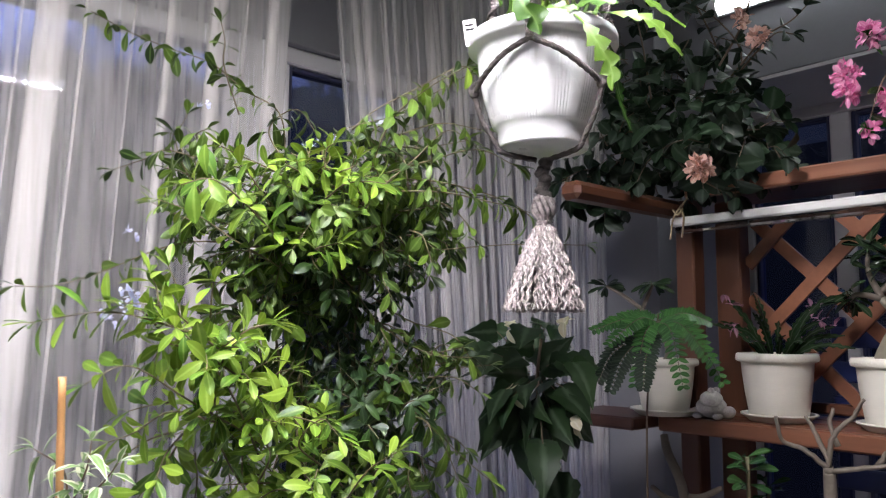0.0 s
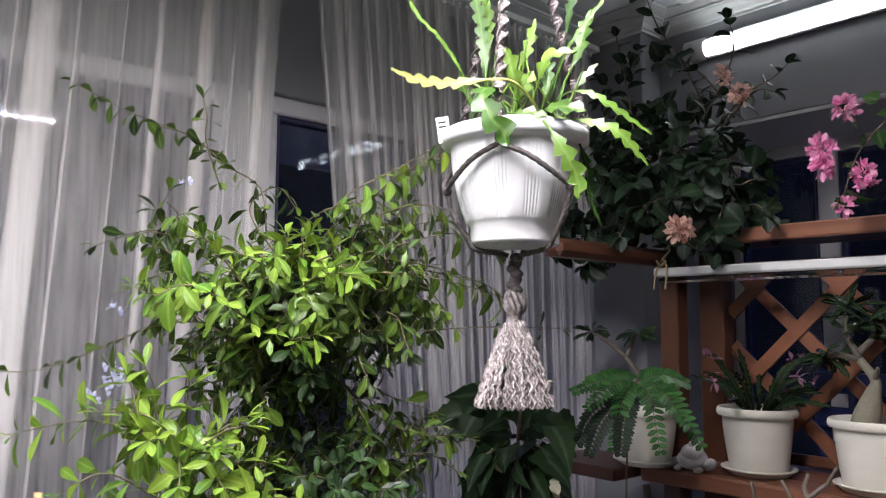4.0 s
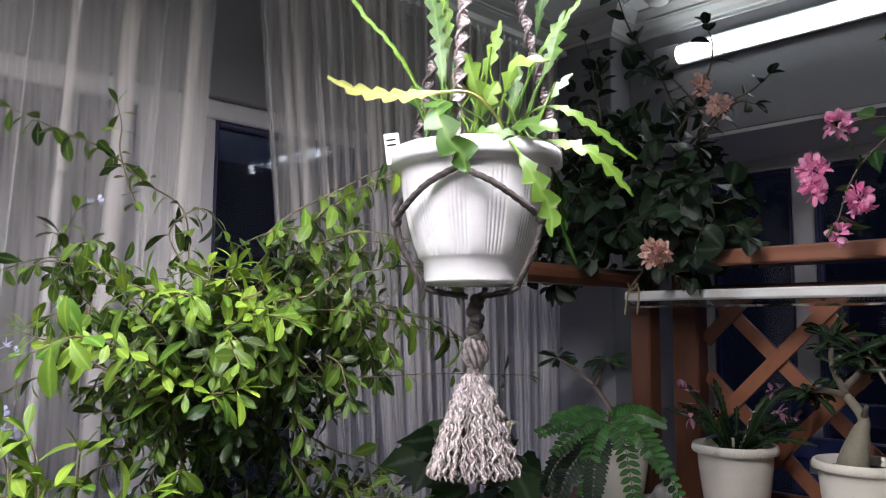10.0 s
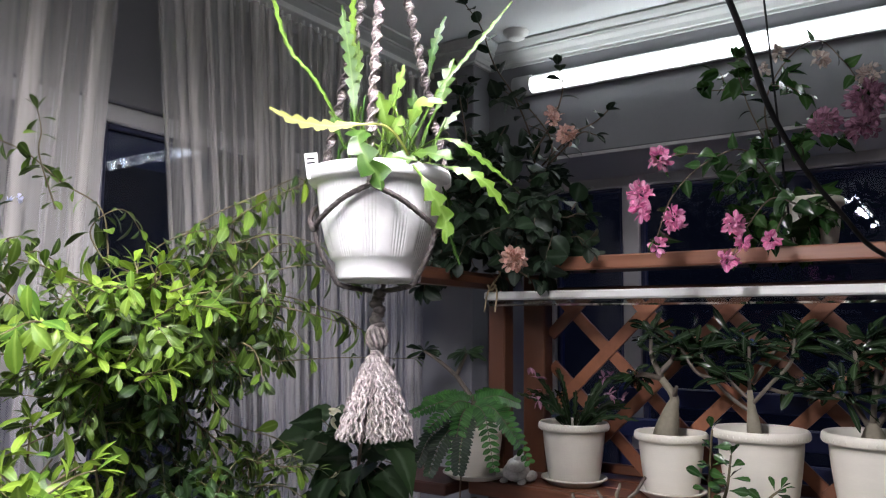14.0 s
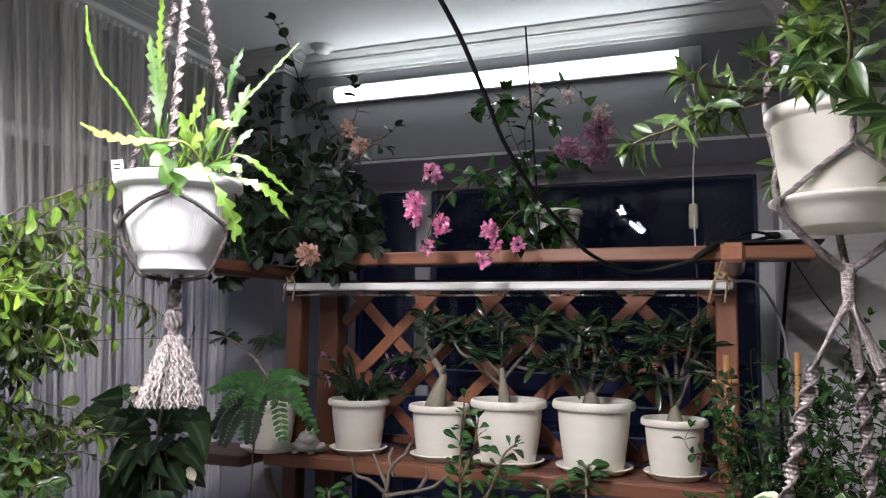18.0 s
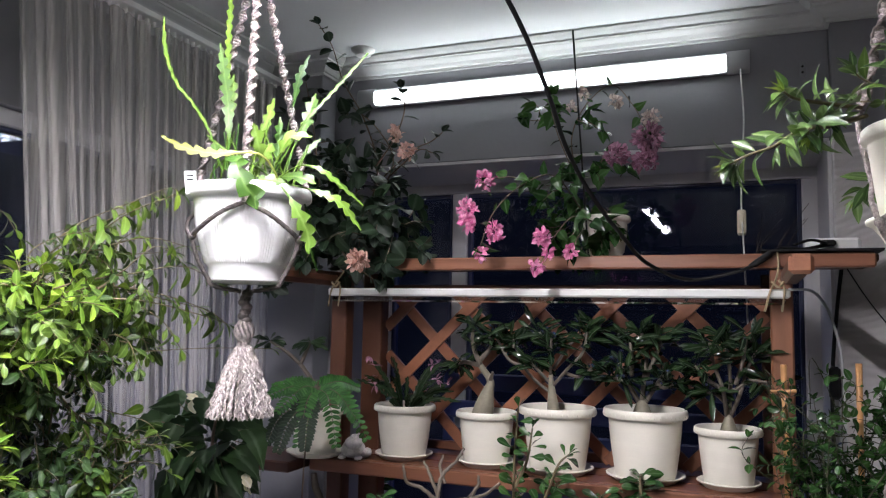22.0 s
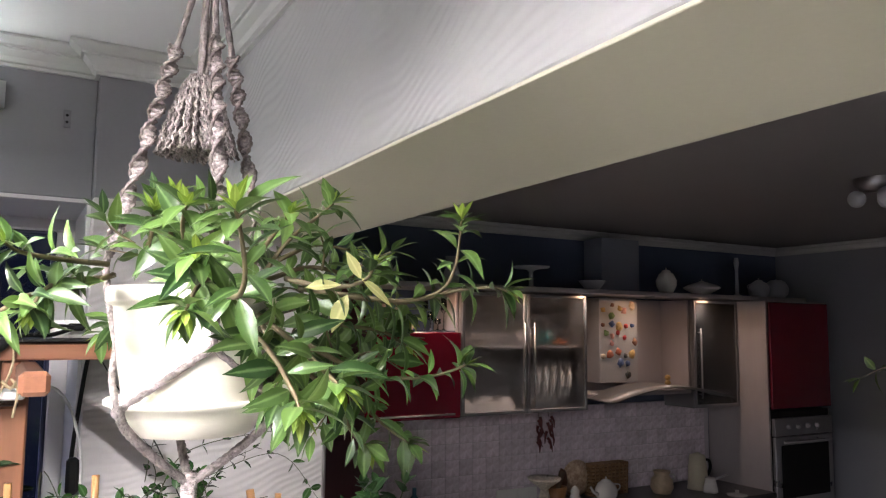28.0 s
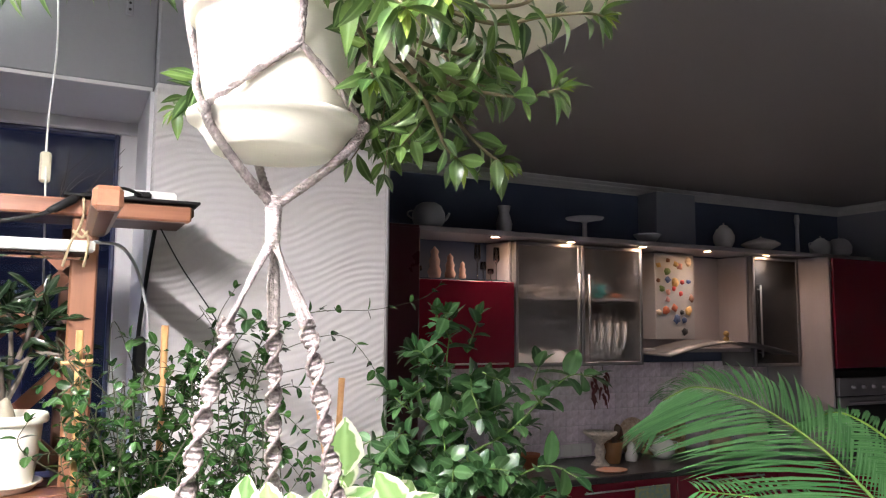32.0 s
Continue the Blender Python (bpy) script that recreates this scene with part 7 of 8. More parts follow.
shade_parts(pl, twigs, leaves, STEM_BROWN, L_IVY, ("old_stem", "shaded_foliage"))

# small gnarled desert rose in the white pot at the end of the shelf
pl = plant("desert_rose", (-1.06, 1.62, 1.50), "small desert rose with a crooked grey stem", "succulent", "desert roses")
twigs, leaves = Mesh(), Mesh()
base = Vector((-1.06, 1.62, 1.49))
b1, b2, b3 = Vector((-1.132, 1.640, 1.633)), Vector((-1.238, 1.640, 1.696)), Vector((-1.113, 1.660, 1.698))
tube(twigs, curve([base, base + Vector((0.01, 0, 0.06)), b1], 6), (0.010, 0.006))
tube(twigs, curve([b1, (b1 + b2) / 2 + Vector((0, 0, 0.004)), b2], 5), (0.006, 0.004))
tube(twigs, curve([b1, (b1 + b3) / 2, b3], 5), (0.006, 0.005))
for c in (b2, b3):
    for k in range(20):
        a = k * 2.4
        leaf(leaves, c, (math.cos(a), math.sin(a) * 0.7, rnd(-0.35, 0.5)), jitter((0.1, -0.7, 0.6), 0.3), rnd(0.04, 0.06), rnd(0.010, 0.014), SPOON, 0.3, 0.2)
shade_parts(pl, twigs, leaves, BARK_GREY, L_DARK)


# desert roses in the shelf pots: a trunk first, then its branches, as places across and up
def desert_rose(c, z, branches, thick, label, seed):
    random.seed(seed)
    pl = plant("desert_rose", (c[0], c[1], z), label, "succulent", "desert roses")
    stem, twig, leaves = Mesh(), Mesh(), Mesh()
    depth = {}
    for i, pts in enumerate(branches):
        line = []
        for k, (x, h) in enumerate(pts):
            if (x, h) not in depth:
                depth[x, h] = c[1] if i == 0 or k == 0 else line[-1].y + rnd(-0.035, 0.03)
            line.append(Vector((x, depth[x, h], h)))
        if i == 0:
            line[0].z = z - 0.012
            tube(stem, curve(line, 6), [thick * q for q in CAUDEX[: 6 * (len(line) - 1) + 1]], 12)
            continue
        tube(twig, curve(line, 6), (thick * 0.34, 0.0036), 7)
        if len(line) < 3:
            continue
        d = (line[-1] - line[-2]).normalized()
        for q, n in ((line[-1], 11), (line[-1] - d * 0.016, 7), (line[-2].lerp(line[-1], 0.5), 6), (line[-2].lerp(line[-1], 0.15), 3)):
            turn = rnd(0, 6)
            for k in range(n):
                b = k * 2.4 + turn
                go = Vector((math.cos(b), math.sin(b), rnd(-0.3, 0.75))) + d * rnd(0.0, 0.7)
                leaf(leaves, q + jitter((0, 0, 0), 0.008), go, jitter((0.1, -0.75, 0.6), 0.55), rnd(0.038, 0.074), rnd(0.011, 0.018), SPOON, rnd(0.0, 0.9), 0.4)
    tagged(wpart("branch", twig, BARK_GREY, pl), "slender grey-brown branches", kind="stuff")
    shade_parts(pl, stem, leaves, BARK_PALE, L_ADENIUM)


CAUDEX = [1.25, 1.3, 1.28, 1.2, 1.08, 0.95, 0.82, 0.72, 0.64, 0.58, 0.52, 0.48, 0.45, 0.43, 0.41, 0.40, 0.39, 0.38, 0.37]
ROSES = (
    [
        [(-0.602, 1.522), (-0.583, 1.574), (-0.576, 1.607), (-0.604, 1.647)],
        [(-0.604, 1.647), (-0.625, 1.703), (-0.631, 1.755)],
        [(-0.576, 1.607), (-0.562, 1.632)],
        [(-0.604, 1.647), (-0.640, 1.656), (-0.665, 1.646)],
        [(-0.609, 1.657), (-0.584, 1.695), (-0.578, 1.727)],
    ],
    [
        [(-0.401, 1.539), (-0.407, 1.582), (-0.411, 1.631)],
        [(-0.411, 1.631), (-0.409, 1.671), (-0.402, 1.726)],
        [(-0.407, 1.582), (-0.461, 1.615), (-0.510, 1.673), (-0.520, 1.719)],
        [(-0.410, 1.608), (-0.446, 1.643), (-0.466, 1.661)],
        [(-0.408, 1.599), (-0.366, 1.646), (-0.329, 1.691), (-0.320, 1.745)],
        [(-0.375, 1.637), (-0.338, 1.629), (-0.306, 1.648)],
        [(-0.411, 1.631), (-0.423, 1.689), (-0.442, 1.739)],
        [(-0.404, 1.645), (-0.357, 1.718), (-0.288, 1.750)],
        [(-0.490, 1.651), (-0.529, 1.668), (-0.570, 1.732)],
    ],
    [
        [(-0.179, 1.542), (-0.179, 1.566), (-0.179, 1.578)],
        [(-0.186, 1.570), (-0.212, 1.616), (-0.230, 1.668)],
        [(-0.173, 1.570), (-0.143, 1.619), (-0.117, 1.658)],
        [(-0.179, 1.578), (-0.173, 1.635), (-0.168, 1.695), (-0.177, 1.743)],
        [(-0.169, 1.635), (-0.142, 1.696), (-0.132, 1.735)],
        [(-0.212, 1.616), (-0.234, 1.628), (-0.252, 1.628)],
        [(-0.143, 1.619), (-0.126, 1.611), (-0.105, 1.620)],
        [(-0.204, 1.638), (-0.199, 1.686), (-0.203, 1.721)],
    ],
    [
        [(0.022, 1.516), (0.022, 1.538), (0.022, 1.555)],
        [(0.018, 1.550), (0.011, 1.616), (-0.009, 1.674), (-0.016, 1.724)],
        [(0.022, 1.550), (0.027, 1.609), (0.024, 1.683), (0.012, 1.742)],
        [(0.026, 1.551), (0.047, 1.601), (0.064, 1.659), (0.088, 1.710)],
        [(0.031, 1.609), (0.071, 1.635), (0.114, 1.633)],
        [(0.011, 1.616), (-0.025, 1.640), (-0.050, 1.669)],
        [(0.039, 1.626), (0.056, 1.684), (0.065, 1.738)],
        [(0.023, 1.575), (-0.005, 1.599), (-0.026, 1.606)],
    ],
)
for i, (thick, lab) in enumerate(((0.022, "desert rose with a bottle-shaped pale stem and one leafy crown"), (0.013, "bushy desert rose with a long leaning branch and dark leaves"), (0.019, "forked desert rose with a swollen pale stem"), (0.016, "tall desert rose with several upright stems and glossy leaves"))):
    desert_rose(pots[i + 1][0], pots[i + 1][1], ROSES[i], thick, lab, 40 + i)
random.seed(51)
pl = plant("holiday_cactus", (pots[0][0][0], pots[0][0][1], pots[0][1]), "dark holiday cactus with faded pink buds", "cactus")
twigs, leaves, fl = Mesh(), Mesh(), Mesh()
for k in range(30):
    a, r = rnd(0, 6.3), rnd(0.02, 0.15)
    p = Vector((pots[0][0][0], pots[0][0][1], pots[0][1])) + Vector((math.cos(a), math.sin(a), 0)) * 0.02
    e = p + Vector((math.cos(a) * r, math.sin(a) * r, rnd(0.02, 0.15)))
    leaves = Mesh()
    fishbone(leaves, [p, p.lerp(e, 0.5) + Vector((0, 0, 0.02)), e], 0.016, 0.022)
    wpart("segmented_stem", leaves, L_ADENIUM, pl)
    if k % 3 == 0:
        fl = Mesh()
        for j in range(4):
            leaf(fl, e, jitter((0, 0, 0.1), 0.7), (0, 0, 1), 0.024, 0.011, OVATE, 0.3, 0.4)
        wpart("bud", fl, MAUVE, pl, "faded pink bud")


# bougainvilleas on the top shelf
def blossom(m, c, r, n, size=0.0145):
    for _ in range(n * 2):
        d = Vector((random.gauss(0, 1), random.gauss(0, 1), random.gauss(0, 1))).normalized()
        leaf(m, Vector(c) + d * r * rnd(0.2, 0.9), d + jitter((0, 0, 0), 0.7), jitter((0, 0, 0.5), 1), size * rnd(0.7, 1.2), size * rnd(0.6, 1.0), ROUND, rnd(-0.3, 0.5), 0.35)


random.seed(61)
pl = plant("bougainvillea", (-1.0, 1.72, 1.94), "dark-leaved double bougainvillea with faded peach flowers in the corner", "bougainvillea", "bougainvilleas", off=(0.008, 0.006, 0.005))
twigs, leaves = Mesh(), Mesh()
mass((-1.02, 1.62, 2.06), (0.19, 0.16, 0.11), 50, 0.058, 0.046, ROUND, twigs, leaves, (0.05, 0.11), 0.0, 0.02, 1, 0.4)
mass((-1.15, 1.55, 2.00), (0.10, 0.14, 0.09), 22, 0.056, 0.044, ROUND, twigs, leaves, (0.05, 0.11), 0.0, 0.02, 1, 0.4)
mass((-0.86, 1.62, 2.01), (0.10, 0.14, 0.07), 20, 0.056, 0.044, ROUND, twigs, leaves, (0.05, 0.11), -0.2, 0.02, 1, 0.4)
mass((-1.078, 1.626, 2.180), (0.08, 0.08, 0.06), 9, 0.052, 0.035, ROUND, twigs, leaves, (0.04, 0.09), 0.0, 0.02, 1, 0.4)
mass((-0.971, 1.643, 2.300), (0.06, 0.06, 0.05), 4, 0.052, 0.035, ROUND, twigs, leaves, (0.04, 0.09), 0.0, 0.02, 1, 0.4)
mass((-1.24, 1.80, 2.33), (0.04, 0.05, 0.16), 16, 0.052, 0.034, ROUND, twigs, leaves, (0.03, 0.08), 0.0, 0.02, 1, 0.4)


def grow_e(pts):
    sprig(twigs, leaves, pts, 0.003, 0.035, 0.042, 0.034, ROUND, 0.4, 1, 1.0)


grow_e([(-0.981, 1.725, 2.074), (-0.935, 1.685, 2.204), (-0.961, 1.638, 2.339), (-1.024, 1.627, 2.449), (-1.071, 1.635, 2.565), (-1.097, 1.598, 2.621)])
grow_e([(-0.954, 1.679, 2.068), (-0.879, 1.674, 2.208), (-0.909, 1.626, 2.300), (-0.982, 1.610, 2.365)])
grow_e([(-0.914, 1.634, 2.194), (-0.851, 1.622, 2.268), (-0.816, 1.607, 2.344), (-0.822, 1.593, 2.400)])
grow_e([(-0.898, 1.656, 2.168), (-0.804, 1.635, 2.231), (-0.756, 1.657, 2.259), (-0.722, 1.663, 2.286)])
grow_e([(-0.879, 1.648, 2.165), (-0.818, 1.623, 2.198), (-0.778, 1.635, 2.233), (-0.744, 1.644, 2.223)])
grow_e([(-0.999, 1.557, 2.005), (-0.920, 1.472, 1.931), (-0.865, 1.449, 1.892), (-0.828, 1.465, 1.863)])
grow_e([(-1.078, 1.602, 2.139), (-1.111, 1.624, 2.277), (-1.146, 1.646, 2.391), (-1.164, 1.646, 2.470)])
for c, r, n in (((-0.842, 1.412, 1.908), 0.026, 60), ((-0.835, 1.593, 2.270), 0.02, 26), ((-0.805, 1.604, 2.225), 0.022, 30)):
    fl = Mesh()
    blossom(fl, c, r, n)
    wpart("flower_head", fl, PEACH, pl, "faded peach double bracts")
shade_parts(pl, twigs, leaves, STEM_BROWN, L_IVY)
bp = thing("flowerpot", (-1.0, 1.76, 1.94), "shallow dark bowl under the corner bougainvillea", "flowerpot")
flowerpot(bp, (-1.02, 1.78), 1.939, 0.085, 0.06, 0.10, surface("grey_green_pot", (0.10, 0.12, 0.10), 0.5))
random.seed(67)
pl = plant("bougainvillea", (-0.31, 1.86, 1.94), "bougainvillea with bright pink flower clusters in a white pot", "bougainvillea", "bougainvilleas", off=(-0.007, 0.045, 0.001))
twigs, leaves = Mesh(), Mesh()
mass((-0.33, 1.82, 2.14), (0.10, 0.09, 0.08), 20, 0.050, 0.040, HEART, twigs, leaves, (0.04, 0.09), -0.1, 0.02, 1, 0.4)
mass((-0.335, 1.76, 2.02), (0.08, 0.03, 0.06), 20, 0.056, 0.046, HEART, twigs, leaves, (0.03, 0.07), -0.2, 0.02, 1, 0.4)
mass((-0.42, 1.78, 2.32), (0.09, 0.06, 0.06), 9, 0.055, 0.046, HEART, twigs, leaves, (0.04, 0.09), 0.0, 0.025, 1, 0.4)


def grow_f(pts):
    sprig(twigs, leaves, pts, 0.0022, 0.036, 0.043, 0.034, HEART, 0.4, 1, 1.0)


grow_f([(-0.341, 1.740, 2.071), (-0.374, 1.560, 2.135), (-0.425, 1.436, 2.092), (-0.473, 1.371, 2.020), (-0.502, 1.357, 1.936)])
grow_f([(-0.414, 1.493, 2.109), (-0.451, 1.424, 2.112), (-0.497, 1.386, 2.100)])
grow_f([(-0.300, 1.706, 2.034), (-0.328, 1.566, 2.030), (-0.359, 1.495, 1.971), (-0.387, 1.470, 1.905)])
grow_f([(-0.317, 1.647, 2.011), (-0.314, 1.545, 1.969), (-0.320, 1.515, 1.930)])
grow_f([(-0.353, 1.782, 2.143), (-0.375, 1.761, 2.271), (-0.337, 1.766, 2.370), (-0.264, 1.767, 2.422), (-0.207, 1.764, 2.360), (-0.172, 1.751, 2.290)])
grow_f([(-0.360, 1.778, 2.159), (-0.400, 1.730, 2.266), (-0.414, 1.686, 2.337)])
for c, r, n in (((-0.503, 1.384, 2.099), 0.022, 34), ((-0.532, 1.358, 2.026), 0.024, 36), ((-0.531, 1.351, 1.997), 0.02, 24), ((-0.474, 1.376, 1.972), 0.022, 36), ((-0.501, 1.359, 1.921), 0.012, 14), ((-0.381, 1.466, 1.968), 0.018, 30), ((-0.318, 1.493, 1.935), 0.013, 18), ((-0.390, 1.448, 1.895), 0.014, 20), ((-0.367, 1.474, 1.933), 0.012, 14)):
    fl = Mesh()
    blossom(fl, c, r, n)
    wpart("flower_head", fl, PINK, pl, "bright pink double bracts")
for c, r, n in (((-0.165, 1.754, 2.262), 0.042, 90), ((-0.243, 1.727, 2.217), 0.032, 50), ((-0.172, 1.754, 2.204), 0.034, 60)):
    fl = Mesh()
    blossom(fl, c, r, n, 0.016)
    wpart("flower_head", fl, MAUVE, pl, "dull mauve bracts")
for c, r, n in (((-0.252, 1.766, 2.375), 0.014, 16), ((-0.337, 1.752, 2.402), 0.014, 14), ((-0.158, 1.755, 2.314), 0.026, 30), ((-0.375, 1.752, 2.368), 0.012, 10)):
    fl = Mesh()
    blossom(fl, c, r, n)
    wpart("flower_head", fl, WITHERED, pl, "withered pale bracts")
shade_parts(pl, twigs, leaves, STEM_BROWN, L_CREEPER)
bp = thing("flowerpot", (-0.30, 1.87, 1.938), "white plastic flowerpot on the stand's top shelf", "flowerpot")
flowerpot(bp, (-0.30, 1.87), 1.939, 0.070, 0.046, 0.125, POT_CREAM)

# lance-leaved trailing plant in the second hanging pot
random.seed(71)
pl = plant("trailing_goldfish_plant", (0.289, 0.815, 2.04), "trailing plant with narrow pale-veined green leaves", "plant")
twigs, leaves = Mesh(), Mesh()
shoots = Mesh()


def shoot(pts, size=0.040, r=0.0030, gap=0.0150):
    """A stout stem with pairs of narrow leaves, bare towards its foot, and a pale tuft at its end."""
    sprig(twigs, leaves, pts, r, gap, size, size * 0.31, BLADE, 0.4, 2, 1.1, tip=False, start=0.2, size=(0.6, 1.2), cup=0.4, hang=0.15)
    p, q = Vector(pts[-1]), Vector(pts[-2])
    d = (p - q).normalized()
    s = d.orthogonal().normalized()
    u = d.cross(s)
    for k in range(6):
        a = k * 2.4
        leaf(leaves, p - d * 0.002 * k, d * rnd(0.3, 1.0) + s * math.cos(a) + u * math.sin(a), (0, 0, 1), size * rnd(0.6, 1.0), size * 0.36, BLADE, 0.3, 0.35)
    for k in range(5):
        a = k * 1.3 + 0.4
        leaf(shoots, p, d + (s * math.cos(a) + u * math.sin(a)) * rnd(0.3, 0.7), (0, 0, 1), size * rnd(0.35, 0.65), size * 0.16, BLADE, 0.1, 0.3)


BLADE = [(0, 0.06), (0.12, 0.45), (0.3, 0.9), (0.45, 1.0), (0.62, 0.86), (0.8, 0.5), (0.92, 0.2), (1.0, 0.01)]
for pts in (  # near stems
    [(0.301, 0.723, 2.028), (0.279, 0.607, 2.001), (0.273, 0.534, 1.996), (0.269, 0.503, 2.012), (0.259, 0.484, 2.042), (0.253, 0.476, 2.053)],
    [(0.307, 0.667, 1.981), (0.308, 0.565, 1.952), (0.311, 0.514, 1.924), (0.312, 0.499, 1.911)],
    [(0.320, 0.641, 1.983), (0.333, 0.565, 1.956), (0.340, 0.515, 1.935), (0.345, 0.503, 1.927)],
    [(0.208, 0.746, 2.021), (0.168, 0.715, 2.004), (0.133, 0.689, 1.996), (0.103, 0.665, 1.973), (0.076, 0.657, 1.963), (0.054, 0.658, 1.953)],
    [(0.202, 0.745, 2.031), (0.157, 0.709, 2.031), (0.127, 0.690, 2.034), (0.115, 0.683, 2.041)],
    [(0.198, 0.749, 2.018), (0.159, 0.704, 2.010), (0.143, 0.677, 1.997), (0.137, 0.671, 1.982)],
    [(0.274, 0.728, 2.037), (0.250, 0.642, 2.057), (0.247, 0.615, 2.074)],
    [(0.284, 0.685, 2.026), (0.250, 0.601, 2.016), (0.246, 0.560, 2.028)],
    [(0.300, 0.682, 2.019), (0.257, 0.591, 2.008), (0.239, 0.559, 1.984)],
):
    shoot(pts, 0.038 if pts[0][0] < 0.21 else 0.043, gap=0.0105 if pts[0][0] < 0.21 else 0.015)
for pts in (  # stems over the rim and the long arms
    [(0.351, 0.664, 2.019), (0.383, 0.630, 2.010), (0.409, 0.610, 2.016), (0.421, 0.611, 2.031)],
    [(0.370, 0.681, 2.011), (0.422, 0.659, 2.004), (0.468, 0.647, 2.000), (0.502, 0.635, 2.009), (0.512, 0.616, 2.033), (0.508, 0.596, 2.080)],
    [(0.421, 0.682, 2.005), (0.489, 0.682, 2.000), (0.540, 0.671, 2.013), (0.578, 0.655, 2.018), (0.596, 0.643, 2.014)],
    [(0.377, 0.668, 1.955), (0.439, 0.665, 1.925), (0.480, 0.666, 1.921), (0.521, 0.664, 1.924), (0.550, 0.655, 1.934)],
    [(0.378, 0.669, 1.944), (0.430, 0.672, 1.902), (0.467, 0.678, 1.872), (0.491, 0.670, 1.853)],
    [(0.363, 0.676, 1.944), (0.401, 0.664, 1.906), (0.429, 0.675, 1.868), (0.449, 0.677, 1.850)],
    [(0.232, 0.739, 2.034), (0.232, 0.695, 2.056), (0.231, 0.679, 2.075)],
    [(0.258, 0.732, 2.036), (0.251, 0.704, 2.065), (0.251, 0.685, 2.091)],
    [(0.344, 0.709, 2.028), (0.369, 0.712, 2.062), (0.401, 0.712, 2.090), (0.417, 0.711, 2.105)],
    [(0.322, 0.696, 2.025), (0.331, 0.638, 2.059), (0.339, 0.617, 2.075)],
    [(0.368, 0.740, 2.044), (0.415, 0.759, 2.064), (0.460, 0.763, 2.061)],
    [(0.232, 0.876, 1.971), (0.240, 0.997, 1.978), (0.227, 1.021, 1.961)],
    [(0.335, 0.681, 1.976), (0.338, 0.643, 1.938), (0.341, 0.635, 1.906)],
    [(0.369, 0.707, 1.995), (0.422, 0.710, 1.977), (0.475, 0.708, 1.969), (0.508, 0.715, 1.953)],
    [(0.352, 0.730, 2.021), (0.410, 0.746, 2.038), (0.478, 0.741, 2.019), (0.515, 0.728, 1.988)],
):
    shoot(pts, 0.041)
mass((0.285, 0.760, 2.050), (0.07, 0.07, 0.02), 9, 0.038, 0.016, BLADE, twigs, leaves, (0.03, 0.06), 0.5, 0.014, 2, 0.3)
mass((0.420, 0.735, 1.990), (0.06, 0.06, 0.05), 14, 0.042, 0.015, BLADE, twigs, leaves, (0.04, 0.07), 0.0, 0.015, 2, 0.3)
mass((0.440, 0.745, 1.925), (0.05, 0.06, 0.04), 8, 0.042, 0.015, BLADE, twigs, leaves, (0.04, 0.07), -0.3, 0.015, 2, 0.3)
shade_parts(pl, twigs, leaves, STEM_OLIVE, L_HOYA)
tagged(wpart("young_growth", shoots, L_SHOOT, pl), "pale yellow-green young leaf tufts", kind="stuff")
for a, b, w in (((0.397, 0.618, 2.003), (0.383, 0.627, 1.967), 0.017), ((0.407, 0.611, 2.018), (0.392, 0.610, 2.044), 0.011), ((0.406, 0.609, 2.019), (0.441, 0.605, 1.993), 0.009), ((0.391, 0.621, 2.012), (0.360, 0.640, 2.012), 0.010), ((0.364, 0.639, 2.010), (0.390, 0.620, 2.015), 0.012)):
    fm = Mesh()
    d = Vector(b) - Vector(a)
    leaf(fm, a, d, (-0.4, -0.8, 0.5), d.length, w, BLADE, 0.15, 0.25)
    wpart("withered_leaf", fm, YELLOW_LEAF, pl, "yellowed leaf")
pl = plant("variegated_trailer", (0.29, 0.82, 1.35), "plant with cream-edged variegated leaves in the lower tier", "plant", off=(0.005, -0.032, -0.023))
twigs, leaves = Mesh(), Mesh()
for k in range(34):
    a = k * 2.4
    r = rnd(0.03, 0.19)
    p = Vector((0.30 + r * math.cos(a), 0.84 + r * math.sin(a), rnd(1.40, 1.50)))
    tube(twigs, curve([(0.29, 0.82, 1.34), (0.29 + (p.x - 0.29) * 0.4, 0.82 + (p.y - 0.82) * 0.4, p.z - 0.01), p], 4), 0.0018, 4)
    leaf(leaves, p, (math.cos(a), math.sin(a), rnd(-0.2, 0.7)), (0, -0.3, 1), rnd(0.06, 0.09), rnd(0.036, 0.05), OVATE, rnd(0.1, 0.7), 0.25)
for x, y, z in ((0.40, 0.95, 1.47), (0.36, 0.98, 1.46), (0.44, 0.88, 1.47), (0.24, 0.97, 1.46), (0.20, 0.92, 1.45), (0.33, 0.72, 1.44), (0.42, 1.02, 1.45)):
    tube(twigs, [(0.31, 0.86, 1.33), (x, y, z)], 0.0018, 4)
    leaf(leaves, (x, y, z), jitter((0.2, -0.1, 0.8), 0.6), (0.2, -0.9, 0.3), rnd(0.06, 0.08), rnd(0.042, 0.055), OVATE, 0.5, 0.2)


def grow_h(a, b, w):
    d = Vector(b) - Vector(a)
    tube(twigs, [(0.30, 0.82, 1.34), a], 0.0018, 4)
    leaf(leaves, a, d, (-0.3, -0.85, 0.4), d.length, w, OVATE, 0.15, 0.2)


